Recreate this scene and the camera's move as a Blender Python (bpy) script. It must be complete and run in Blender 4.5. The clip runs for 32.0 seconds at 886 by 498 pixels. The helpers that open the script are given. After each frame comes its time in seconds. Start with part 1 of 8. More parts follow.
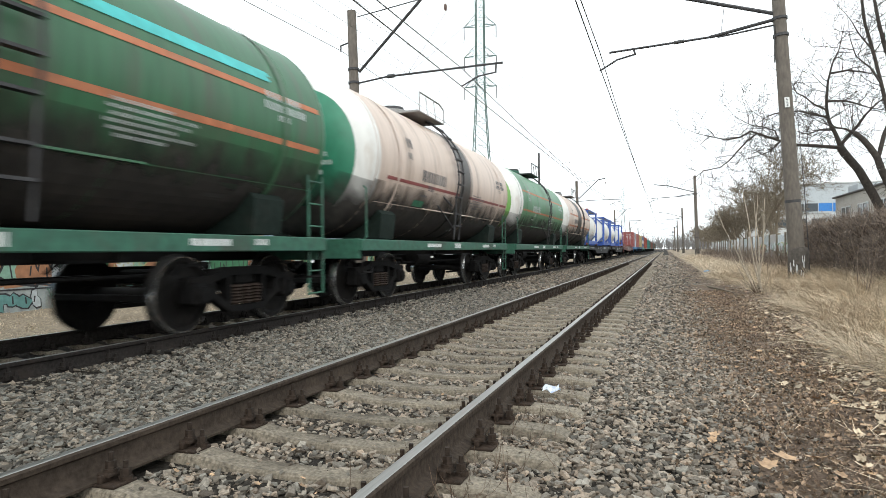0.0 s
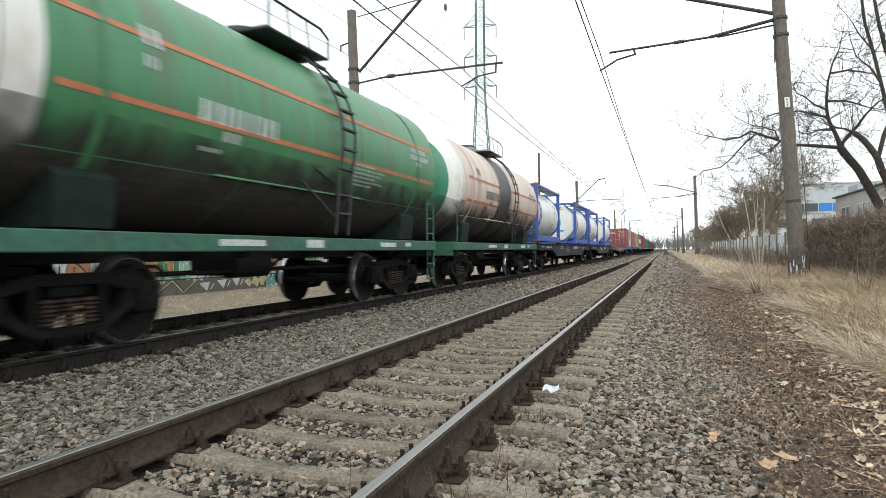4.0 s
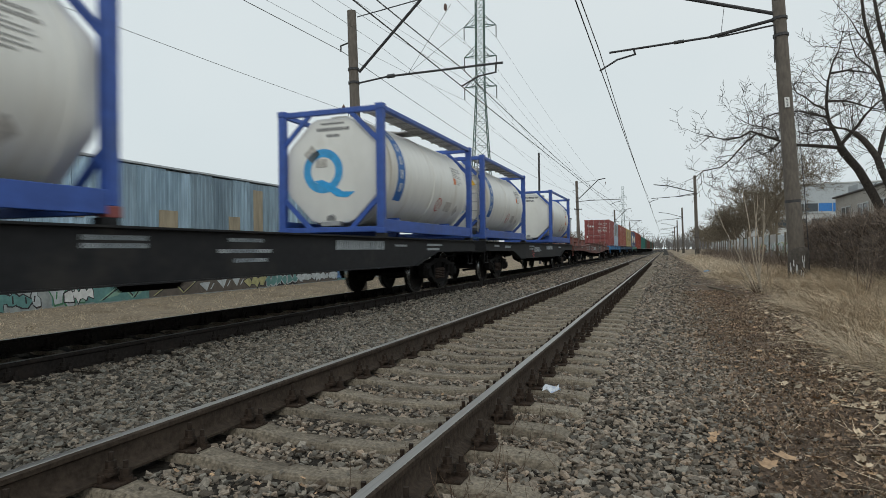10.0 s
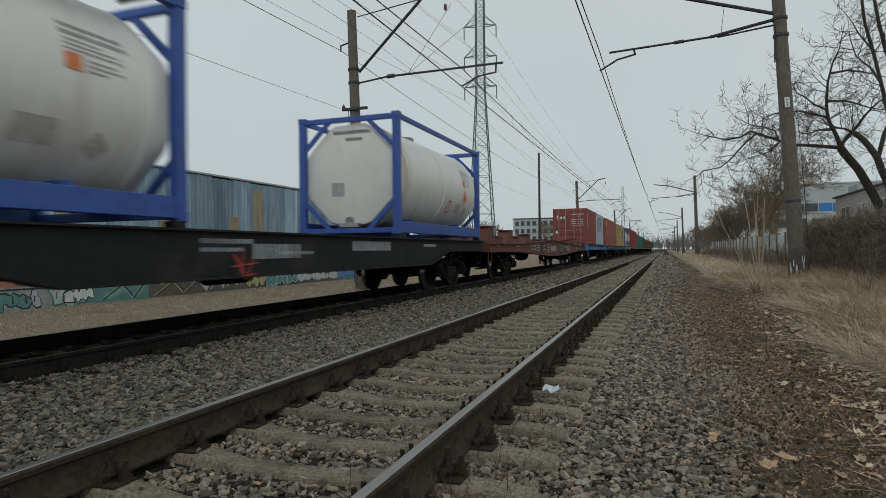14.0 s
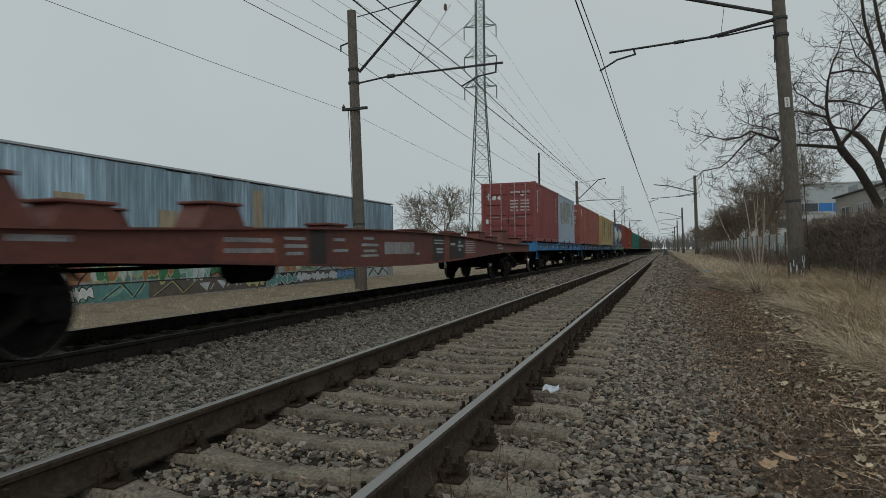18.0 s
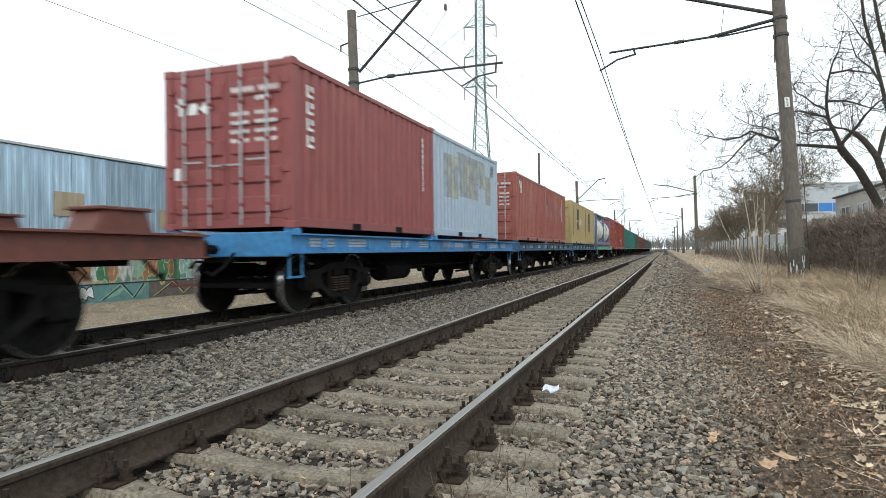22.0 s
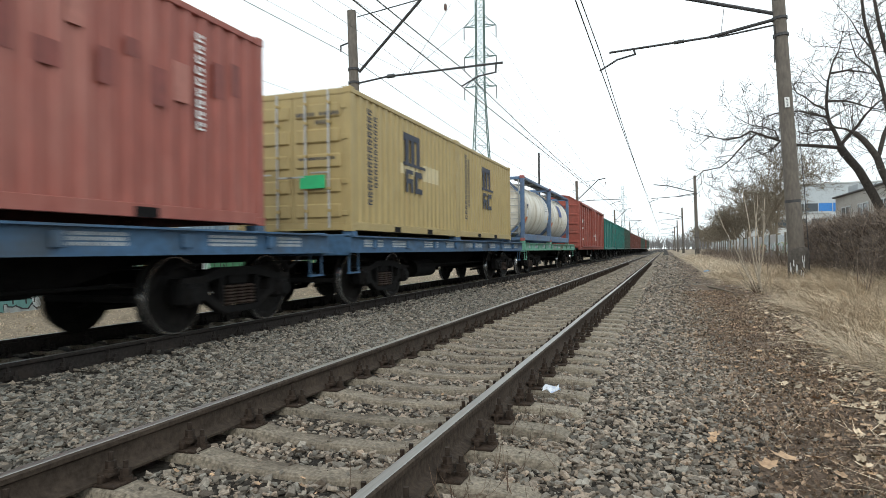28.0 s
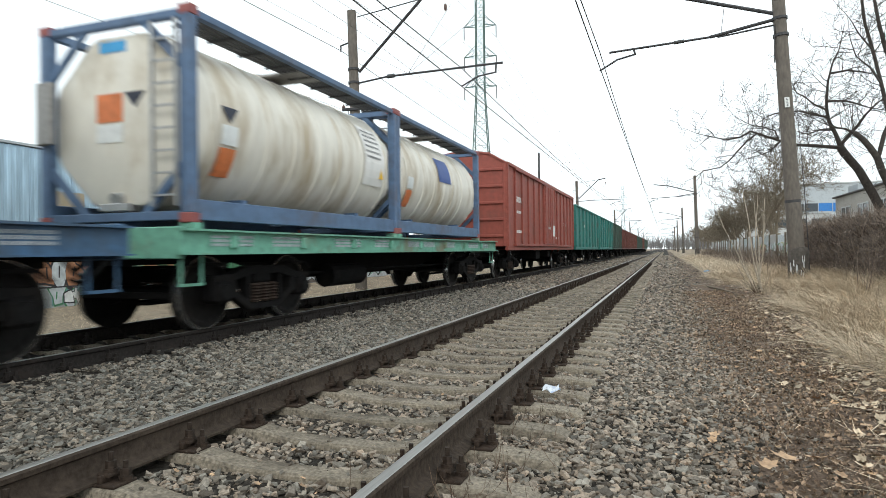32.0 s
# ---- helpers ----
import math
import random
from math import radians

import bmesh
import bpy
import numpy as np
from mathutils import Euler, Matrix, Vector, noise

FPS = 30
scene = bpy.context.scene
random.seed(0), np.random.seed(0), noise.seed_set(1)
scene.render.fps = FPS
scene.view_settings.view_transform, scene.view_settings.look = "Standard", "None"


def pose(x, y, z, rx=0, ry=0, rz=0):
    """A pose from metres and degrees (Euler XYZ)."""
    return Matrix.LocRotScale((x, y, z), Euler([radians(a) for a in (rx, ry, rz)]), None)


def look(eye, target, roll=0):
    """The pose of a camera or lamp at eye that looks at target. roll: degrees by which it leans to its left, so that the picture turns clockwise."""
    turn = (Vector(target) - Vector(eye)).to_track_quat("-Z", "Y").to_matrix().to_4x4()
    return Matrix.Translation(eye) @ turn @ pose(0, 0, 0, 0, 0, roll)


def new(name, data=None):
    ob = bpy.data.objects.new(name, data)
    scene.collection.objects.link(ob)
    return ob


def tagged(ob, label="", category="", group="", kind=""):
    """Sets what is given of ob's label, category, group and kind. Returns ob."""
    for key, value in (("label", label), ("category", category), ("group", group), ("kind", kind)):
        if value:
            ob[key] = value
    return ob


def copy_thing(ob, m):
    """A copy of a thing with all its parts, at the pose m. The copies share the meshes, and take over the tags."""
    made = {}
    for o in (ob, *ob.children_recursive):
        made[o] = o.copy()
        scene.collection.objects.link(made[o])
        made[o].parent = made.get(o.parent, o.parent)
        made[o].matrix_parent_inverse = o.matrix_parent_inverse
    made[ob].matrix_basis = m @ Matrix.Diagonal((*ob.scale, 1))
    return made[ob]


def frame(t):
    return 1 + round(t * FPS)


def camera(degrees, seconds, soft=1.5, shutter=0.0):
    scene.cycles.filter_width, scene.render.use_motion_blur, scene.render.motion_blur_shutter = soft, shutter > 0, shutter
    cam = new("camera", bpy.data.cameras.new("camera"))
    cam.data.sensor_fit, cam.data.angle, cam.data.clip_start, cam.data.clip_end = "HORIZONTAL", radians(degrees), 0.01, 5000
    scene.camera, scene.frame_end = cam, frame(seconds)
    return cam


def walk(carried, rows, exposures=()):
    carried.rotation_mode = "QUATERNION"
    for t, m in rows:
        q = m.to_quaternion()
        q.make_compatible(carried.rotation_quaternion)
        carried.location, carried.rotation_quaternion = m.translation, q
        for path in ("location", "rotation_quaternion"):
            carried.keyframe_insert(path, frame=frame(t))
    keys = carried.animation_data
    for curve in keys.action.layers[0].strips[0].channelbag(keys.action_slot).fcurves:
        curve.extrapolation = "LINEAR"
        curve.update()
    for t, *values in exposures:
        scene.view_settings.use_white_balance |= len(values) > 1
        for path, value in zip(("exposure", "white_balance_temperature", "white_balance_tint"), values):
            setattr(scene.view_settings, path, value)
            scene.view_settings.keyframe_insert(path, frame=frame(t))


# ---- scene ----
# One stretch of double track: y runs along the rails, x across, z = 0 is the rail head.
cam = camera(70.485, 32.0, soft=0.6, shutter=0.75)
EYE = (0.0, 0.0, 0.949)
YAW, PITCH = radians(19.5575), radians(0.2023)
AIM = (-math.sin(YAW) * math.cos(PITCH), math.cos(YAW) * math.cos(PITCH), 0.949 + math.sin(PITCH))
HOLD = look(EYE, AIM, -0.647)
walk(cam, [(0, HOLD), (32, HOLD)],
     exposures=[(0, 0.76, 6500, 6.5), (3.5, 0.72, 6500, 6.5), (5.5, 0.28, 6500, 6), (6.2, 0.12, 6500, 6), (7, -0.14, 6500, 6), (8, -0.33, 6500, 5.5), (9, -0.46, 6500, 5), (10.5, -0.28, 6500, 5), (13, -0.70, 6500, 4), (14.5, -0.70, 6500, 4), (16.5, -0.94, 6500, 3), (17.5, -0.95, 6500, 3), (18.5, -0.76, 6500, 3), (19.2, -0.52, 6500, 3), (20.0, 0.05, 6500, 4), (20.6, 0.46, 6500, 5), (21.5, 0.51, 6400, 5), (25, 0.62, 6400, 5), (28, 0.44, 6400, 5), (32, 0.54, 6400, 5)])

# ---- sky and sun ----
world = bpy.data.worlds.new("overcast_sky")
scene.world = world
world.use_nodes = True
wn, wl = world.node_tree.nodes, world.node_tree.links
sky = wn.new("ShaderNodeTexSky")
sky.sky_type = "NISHITA"
sky.sun_disc = False
sky.sun_elevation, sky.sun_rotation = radians(42), radians(250)
sky.air_density, sky.dust_density, sky.ozone_density = 1.0, 4.0, 1.0
grey = wn.new("ShaderNodeHueSaturation")
grey.inputs["Saturation"].default_value = 0.25
grey.inputs["Value"].default_value = 0.10
wl.new(sky.outputs[0], grey.inputs["Color"])
cover = wn.new("ShaderNodeMixRGB")
cover.inputs["Fac"].default_value = 0.85
clouds = wn.new("ShaderNodeTexNoise")
clouds.inputs["Scale"].default_value = 1.6
clouds.inputs["Detail"].default_value = 4
cramp = wn.new("ShaderNodeValToRGB")
cramp.color_ramp.elements[0].position, cramp.color_ramp.elements[0].color = 0.3, (0.79, 0.87, 0.93, 1)
cramp.color_ramp.elements[1].position, cramp.color_ramp.elements[1].color = 0.75, (0.91, 0.955, 1.0, 1)
wl.new(clouds.outputs["Fac"], cramp.inputs[0])
wl.new(grey.outputs[0], cover.inputs["Color1"])
wl.new(cramp.outputs[0], cover.inputs["Color2"])
wl.new(cover.outputs[0], wn["Background"].inputs["Color"])
wn["Background"].inputs["Strength"].default_value = 1.12
sun = new("sun", bpy.data.lights.new("sun", "SUN"))
sun.data.energy, sun.data.angle, sun.data.color = 0.72, radians(25), (1.0, 0.97, 0.92)
sun.matrix_world = look((10, -8, 14), (0, 12, 0))


# ---- materials ----
def mat(name, base, rough=0.6, metal=0.0, var=0.25, scale=6.0, bump=0.15, second=None, amount=0.35, patch=1.2, stretch=(1, 1, 1),
        rand=0.0, island=0.0, spec=0.5):
    """Base colour with fine grain and larger patches of a second colour (stain, rust, dust)."""
    m = bpy.data.materials.new(name)
    m.use_nodes = True
    n, l = m.node_tree.nodes, m.node_tree.links
    b = n["Principled BSDF"]
    co = n.new("ShaderNodeTexCoord")
    mp = n.new("ShaderNodeMapping")
    mp.inputs["Scale"].default_value = stretch
    l.new(co.outputs["Object"], mp.inputs[0])
    fine = n.new("ShaderNodeTexNoise")
    fine.inputs["Scale"].default_value, fine.inputs["Detail"].default_value = scale, 6
    big = n.new("ShaderNodeTexNoise")
    big.inputs["Scale"].default_value, big.inputs["Detail"].default_value, big.inputs["Roughness"].default_value = patch, 5, 0.65
    l.new(mp.outputs[0], fine.inputs[0])
    l.new(mp.outputs[0], big.inputs[0])
    r1 = n.new("ShaderNodeValToRGB")
    lo, hi = [c * (1 - var) for c in base], [min(1, c * (1 + var)) for c in base]
    r1.color_ramp.elements[0].position, r1.color_ramp.elements[0].color = 0.3, (*lo, 1)
    r1.color_ramp.elements[1].position, r1.color_ramp.elements[1].color = 0.7, (*hi, 1)
    l.new(fine.outputs["Fac"], r1.inputs[0])
    r2 = n.new("ShaderNodeValToRGB")
    r2.color_ramp.elements[0].position, r2.color_ramp.elements[0].color = 0.62 - 0.25 * amount, (0, 0, 0, 1)
    r2.color_ramp.elements[1].position, r2.color_ramp.elements[1].color = 0.80 - 0.25 * amount, (1, 1, 1, 1)
    l.new(big.outputs["Fac"], r2.inputs[0])
    mx = n.new("ShaderNodeMixRGB")
    mul = n.new("ShaderNodeMath")
    mul.operation = "MULTIPLY"
    mul.inputs[1].default_value = min(1.0, 0.35 + amount)
    l.new(r2.outputs[0], mul.inputs[0])
    l.new(mul.outputs[0], mx.inputs[0])
    l.new(r1.outputs[0], mx.inputs[1])
    mx.inputs[2].default_value = (*(second or [c * 0.6 for c in base]), 1)
    out = mx.outputs[0]
    if rand or island:
        src = n.new("ShaderNodeNewGeometry").outputs["Random Per Island"] if island else n.new("ShaderNodeObjectInfo").outputs["Random"]
        amp = island or rand
        rr = n.new("ShaderNodeMapRange")
        rr.inputs["To Min"].default_value, rr.inputs["To Max"].default_value = 1 - amp, 1 + amp
        l.new(src, rr.inputs[0])
        hs = n.new("ShaderNodeHueSaturation")
        l.new(rr.outputs[0], hs.inputs["Value"])
        l.new(out, hs.inputs["Color"])
        out = hs.outputs[0]
    l.new(out, b.inputs["Base Color"])
    b.inputs["Roughness"].default_value, b.inputs["Metallic"].default_value = rough, metal
    b.inputs["Specular IOR Level"].default_value = spec
    if bump:
        bp = n.new("ShaderNodeBump")
        bp.inputs["Strength"].default_value, bp.inputs["Distance"].default_value = bump, 0.02
        l.new(fine.outputs["Fac"], bp.inputs["Height"])
        l.new(bp.outputs[0], b.inputs["Normal"])
    return m


M = {
    # far track bed and stones: oil plus the train's shade, both in the colour
    "oily_shaded_bed": mat("oily_shaded_gravel", (0.036, 0.033, 0.030), 0.9, scale=32, var=0.6, bump=1.0, second=(0.025, 0.022, 0.02), patch=0.8),
    "oily_shaded_stone": mat("oily_shaded_ballast_stone", (0.060, 0.056, 0.052), 0.85, scale=30, var=0.3, bump=0.4, island=0.7, second=(0.05, 0.045, 0.04), patch=0.5),
    # much darker than the stones on it: paints the shade in their gaps
    "gap_shaded_gravel": mat("gap_shaded_gravel", (0.032, 0.027, 0.022), 0.95, scale=32, var=0.6, bump=1.0, second=(0.026, 0.022, 0.019), patch=0.8),
    "stone": mat("ballast_stone", (0.178, 0.163, 0.143), 0.75, scale=70, var=0.28, bump=0.35, island=0.72, second=(0.085, 0.076, 0.065), amount=0.4, patch=14),
    "stone_brown": mat("soiled_ballast_stone", (0.218, 0.188, 0.158), 0.75, scale=70, var=0.28, bump=0.35, island=0.72, second=(0.095, 0.073, 0.054), amount=0.4, patch=14),
    "saddle": mat("grimy_saddle_steel", (0.013, 0.021, 0.017), 0.7, scale=9, var=0.3, bump=0.1, second=(0.03, 0.026, 0.022)),
    "rust_mark": mat("rust_scar", (0.27, 0.16, 0.09), 0.8, scale=20, var=0.3, bump=0),
    "worn_tan": mat("worn_tan_paint", (0.37, 0.375, 0.34), 0.6, scale=5, var=0.14, bump=0),
    # darker copy of the rail side: shade under the train put into the colour
    "rail_dark": mat("shaded_dark_rail_side", (0.024, 0.02, 0.018), 0.8, scale=30, var=0.35, bump=0.4, second=(0.04, 0.03, 0.024), patch=2.5),
    "cyan_paint": mat("cyan_touch_up_paint", (0.06, 0.47, 0.46), 0.5, scale=5, var=0.15, bump=0.03, second=(0.06, 0.25, 0.16), amount=0.5),
    "sill_mark": mat("faded_sill_lettering", (0.40, 0.43, 0.45), 0.7, scale=9, var=0.25, bump=0, second=(0.22, 0.25, 0.28), amount=0.5),
    "mast_foot": mat("dark_mast_foot", (0.095, 0.083, 0.072), 0.9, scale=14, var=0.3, bump=0.4, second=(0.05, 0.043, 0.037), patch=3.0),
    "leaf_pale": mat("pale_dead_leaves", (0.50, 0.40, 0.28), 0.8, scale=30, var=0.3, bump=0.2, island=0.4, second=(0.34, 0.22, 0.13), patch=0.3),
    "mulch": mat("leaf_crumbs", (0.25, 0.175, 0.12), 0.9, scale=30, var=0.35, bump=0.2, island=0.75, second=(0.08, 0.055, 0.04), patch=0.3),
    "soil": mat("dark_soil", (0.13, 0.094, 0.07), 0.95, scale=22, var=0.6, bump=1.0, second=(0.13, 0.095, 0.065), patch=1.6),
    "straw_ground": mat("straw_ground", (0.27, 0.215, 0.155), 0.95, scale=18, var=0.5, bump=1.0, second=(0.15, 0.11, 0.07), patch=0.9),
    "straw": mat("dry_grass_blades", (0.57, 0.465, 0.34), 0.85, scale=4, var=0.25, bump=0, island=0.6, second=(0.28, 0.19, 0.12)),
    "leaf": mat("dead_leaves", (0.36, 0.235, 0.14), 0.8, scale=30, var=0.35, bump=0.2, island=0.6, second=(0.45, 0.33, 0.2), patch=0.3),
    "twig": mat("dead_twigs", (0.10, 0.068, 0.048), 0.9, scale=30, var=0.4, bump=0.2, island=0.5),
    "concrete": mat("weathered_concrete", (0.212, 0.177, 0.133), 0.92, scale=45, var=0.5, bump=0.6, second=(0.085, 0.068, 0.05), amount=0.5, patch=2.5, rand=0.2),
    "mast_concrete": mat("mast_concrete", (0.135, 0.115, 0.097), 0.9, scale=14, var=0.22, bump=0.35, second=(0.10, 0.085, 0.07), patch=1.8, stretch=(1, 1, 0.35)),
    "rail_side": mat("rusty_rail_side", (0.050, 0.037, 0.028), 0.8, scale=30, var=0.35, bump=0.4, second=(0.075, 0.056, 0.042), amount=0.45, patch=2.5),
    "rail_top": mat("worn_rail_head", (0.33, 0.318, 0.30), 0.44, 0.85, scale=12, var=0.15, bump=0.05, second=(0.20, 0.165, 0.14), amount=0.4, stretch=(6, 0.15, 6), patch=3),
    "fastening": mat("rusty_fastening", (0.036, 0.026, 0.020), 0.8, scale=40, var=0.4, bump=0.4, second=(0.085, 0.05, 0.032)),
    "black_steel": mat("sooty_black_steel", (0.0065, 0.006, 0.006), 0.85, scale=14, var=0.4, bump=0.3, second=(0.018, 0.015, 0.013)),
    "coil": mat("rusty_spring_steel", (0.045, 0.032, 0.026), 0.7, scale=14, var=0.3, bump=0.2, second=(0.09, 0.055, 0.038)),
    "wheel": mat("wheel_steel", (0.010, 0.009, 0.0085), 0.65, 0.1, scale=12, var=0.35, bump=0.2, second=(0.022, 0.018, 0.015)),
    "tread": mat("polished_wheel_tread", (0.5, 0.5, 0.5), 0.25, 0.95, scale=12, var=0.1, bump=0.02),
    "green_frame": mat("green_painted_frame", (0.030, 0.112, 0.072), 0.6, scale=9, var=0.3, bump=0.15, second=(0.05, 0.06, 0.045), amount=0.5, patch=1.5),
    "black_flat": mat("black_painted_frame", (0.013, 0.013, 0.0145), 0.65, scale=9, var=0.3, bump=0.15, second=(0.045, 0.04, 0.035), amount=0.3, spec=0.3),
    "brown_flat": mat("brown_painted_frame", (0.135, 0.042, 0.03), 0.6, scale=9, var=0.25, bump=0.15, second=(0.07, 0.03, 0.025), amount=0.45),
    "blue_flat": mat("blue_painted_frame", (0.045, 0.20, 0.42), 0.55, scale=9, var=0.25, bump=0.15, second=(0.06, 0.085, 0.10), amount=0.35),
    "blue_flat_dull": mat("dull_blue_painted_frame", (0.042, 0.10, 0.185), 0.6, scale=9, var=0.3, bump=0.15, second=(0.05, 0.06, 0.07), amount=0.45),
    "mint_flat": mat("pale_green_painted_frame", (0.14, 0.34, 0.25), 0.6, scale=9, var=0.25, bump=0.15, second=(0.20, 0.13, 0.075), amount=0.4),
    "grey_mark": mat("faded_grey_marking", (0.11, 0.11, 0.12), 0.7, scale=9, var=0.2, bump=0, second=(0.38, 0.36, 0.33)),
    "ring_grey": mat("small_faded_white_marking", (0.48, 0.52, 0.50), 0.7, scale=9, var=0.2, bump=0, second=(0.3, 0.33, 0.31)),
    "white_mark": mat("white_marking", (0.72, 0.73, 0.72), 0.7, scale=9, var=0.12, bump=0, second=(0.45, 0.45, 0.43)),
    "dark_mark": mat("dark_marking", (0.035, 0.04, 0.06), 0.7, scale=9, var=0.2, bump=0),
    "orange_mark": mat("orange_marking", (0.62, 0.18, 0.06), 0.6, scale=9, var=0.2, bump=0, second=(0.35, 0.16, 0.09)),
    "stripe_orange": mat("faded_orange_stripe", (0.47, 0.165, 0.075), 0.6, scale=9, var=0.2, bump=0, second=(0.30, 0.15, 0.09), amount=0.45),
    "yellow_mark": mat("yellow_marking", (0.75, 0.45, 0.03), 0.6, scale=9, var=0.1, bump=0),
    "green_mark": mat("green_marking", (0.03, 0.42, 0.16), 0.6, scale=9, var=0.1, bump=0),
    "blue_mark": mat("blue_marking", (0.022, 0.065, 0.25), 0.5, scale=9, var=0.15, bump=0),
    "sky_mark": mat("bright_blue_marking", (0.05, 0.33, 0.65), 0.5, scale=9, var=0.12, bump=0),
    "sky_light": mat("light_blue_marking", (0.035, 0.36, 0.74), 0.5, scale=9, var=0.12, bump=0),
    "red_mark": mat("red_marking", (0.5, 0.06, 0.05), 0.6, scale=9, var=0.15, bump=0),
    "tank_beige": mat("beige_tank_paint", (0.62, 0.49, 0.41), 0.45, scale=5, var=0.07, bump=0.05, second=(0.31, 0.22, 0.165), amount=0.5, patch=0.9, stretch=(0.35, 2.6, 0.3)),
    "tank_green": mat("green_tank_paint", (0.055, 0.20, 0.085), 0.42, scale=5, var=0.15, bump=0.05, second=(0.10, 0.12, 0.075), amount=0.5, patch=0.8, stretch=(0.35, 2.6, 0.3)),
    "tank_green_dark": mat("dull_green_tank_paint", (0.034, 0.125, 0.056), 0.45, scale=5, var=0.2, bump=0.05, second=(0.07, 0.085, 0.055), amount=0.55, patch=0.8, stretch=(0.35, 2.6, 0.3)),
    "head_green": mat("deep_green_head_paint", (0.03, 0.20, 0.115), 0.42, scale=5, var=0.12, bump=0.05, second=(0.05, 0.14, 0.09), amount=0.3),
    "head_lime": mat("light_green_head_paint", (0.15, 0.33, 0.075), 0.42, scale=5, var=0.12, bump=0.05, second=(0.10, 0.22, 0.07), amount=0.3),
    "ring_white": mat("white_ring_paint", (0.74, 0.72, 0.69), 0.5, scale=5, var=0.08, bump=0.05, second=(0.40, 0.30, 0.23), amount=0.5, patch=1.2, stretch=(1, 1, 0.35)),
    "soot_panel": mat("dark_repainted_panel", (0.035, 0.032, 0.03), 0.6, scale=8, var=0.3, bump=0.05),
    "green_mark_dull": mat("dull_green_tab", (0.03, 0.16, 0.085), 0.6, scale=9, var=0.2, bump=0, second=(0.2, 0.3, 0.22), patch=12),
    "dark_primer": mat("dark_primer_patch", (0.035, 0.028, 0.027), 0.65, scale=9, var=0.25, bump=0.05),
    "rust_primer": mat("fresh_red_primer_patch", (0.19, 0.055, 0.035), 0.65, scale=9, var=0.2, bump=0.05, second=(0.12, 0.045, 0.035)),
    "band_blue": mat("bright_blue_name_band", (0.025, 0.13, 0.40), 0.5, scale=9, var=0.12, bump=0),
    "soot_shade": mat("soot_stain", (0.035, 0.030, 0.027), 0.65, scale=6, var=0.4, bump=0.05, second=(0.07, 0.057, 0.047)),
    "tank_white": mat("white_tank_paint", (0.76, 0.745, 0.70), 0.4, scale=5, var=0.05, bump=0.04, second=(0.52, 0.46, 0.37), amount=0.4, patch=0.8, stretch=(0.5, 2.2, 0.35)),
    "tank_cream": mat("stained_cream_tank_paint", (0.72, 0.68, 0.60), 0.5, scale=5, var=0.07, bump=0.04, second=(0.42, 0.34, 0.23), amount=0.6, patch=1.1, stretch=(0.6, 1.8, 0.4)),
    "frame_blue": mat("blue_container_frame", (0.04, 0.095, 0.36), 0.5, scale=7, var=0.15, bump=0.08, second=(0.05, 0.08, 0.2)),
    "frame_slate": mat("slate_blue_container_frame", (0.085, 0.14, 0.24), 0.55, scale=7, var=0.2, bump=0.08, second=(0.10, 0.08, 0.08)),
    "grating": mat("grey_steel_grating", (0.30, 0.29, 0.28), 0.6, 0.4, scale=14, var=0.2, bump=0.1),
    "box_red": mat("maroon_container_paint", (0.25, 0.064, 0.06), 0.55, scale=5, var=0.12, bump=0.06, second=(0.34, 0.125, 0.105), amount=0.35, patch=0.8, stretch=(1, 1, 0.4)),
    "box_grey": mat("pale_grey_container_paint", (0.355, 0.425, 0.51), 0.55, scale=5, var=0.08, bump=0.06, second=(0.40, 0.45, 0.50), amount=0.3),
    "box_orange": mat("orange_red_container_paint", (0.28, 0.078, 0.058), 0.55, scale=5, var=0.15, bump=0.06, second=(0.36, 0.14, 0.11), amount=0.45, patch=1.0, stretch=(1, 1, 0.35)),
    "box_yellow": mat("mustard_container_paint", (0.375, 0.284, 0.124), 0.55, scale=5, var=0.09, bump=0.06, second=(0.36, 0.25, 0.095), amount=0.35, patch=0.9, stretch=(1, 1, 0.4)),
    "patch_pale": mat("pale_overpaint", (0.52, 0.44, 0.27), 0.6, scale=5, var=0.08, bump=0),
    "note_grey": mat("fine_grey_lettering", (0.26, 0.255, 0.25), 0.7, scale=14, var=0.25, bump=0),
    "grey_pale": mat("pale_scuffed_marking", (0.50, 0.47, 0.43), 0.7, scale=14, var=0.25, bump=0, second=(0.32, 0.30, 0.28), patch=6),
    "steel_bar": mat("galvanised_bar", (0.42, 0.42, 0.42), 0.45, 0.6, scale=12, var=0.15, bump=0.03),
    "touch_red": mat("touch_up_red_paint", (0.20, 0.052, 0.042), 0.6, scale=6, var=0.15, bump=0.05),
    "touch_pale": mat("faded_touch_up_paint", (0.36, 0.14, 0.11), 0.6, scale=6, var=0.15, bump=0.05),
    "wagon_red": mat("red_brown_wagon_paint", (0.27, 0.062, 0.042), 0.6, scale=6, var=0.15, bump=0.08, second=(0.17, 0.06, 0.045), amount=0.4),
    "wagon_teal": mat("teal_wagon_paint", (0.03, 0.175, 0.15), 0.6, scale=6, var=0.2, bump=0.08, second=(0.08, 0.10, 0.085), amount=0.45),
    "wagon_dark": mat("dark_green_wagon_paint", (0.05, 0.085, 0.065), 0.65, scale=6, var=0.25, bump=0.08, second=(0.06, 0.05, 0.04), amount=0.45),
    "dark_metal": mat("dark_painted_metal", (0.045, 0.043, 0.045), 0.6, 0.2, scale=9, var=0.3, bump=0.1),
    "wire": mat("dark_wire", (0.06, 0.055, 0.05), 0.6, 0.5, var=0.1, bump=0),
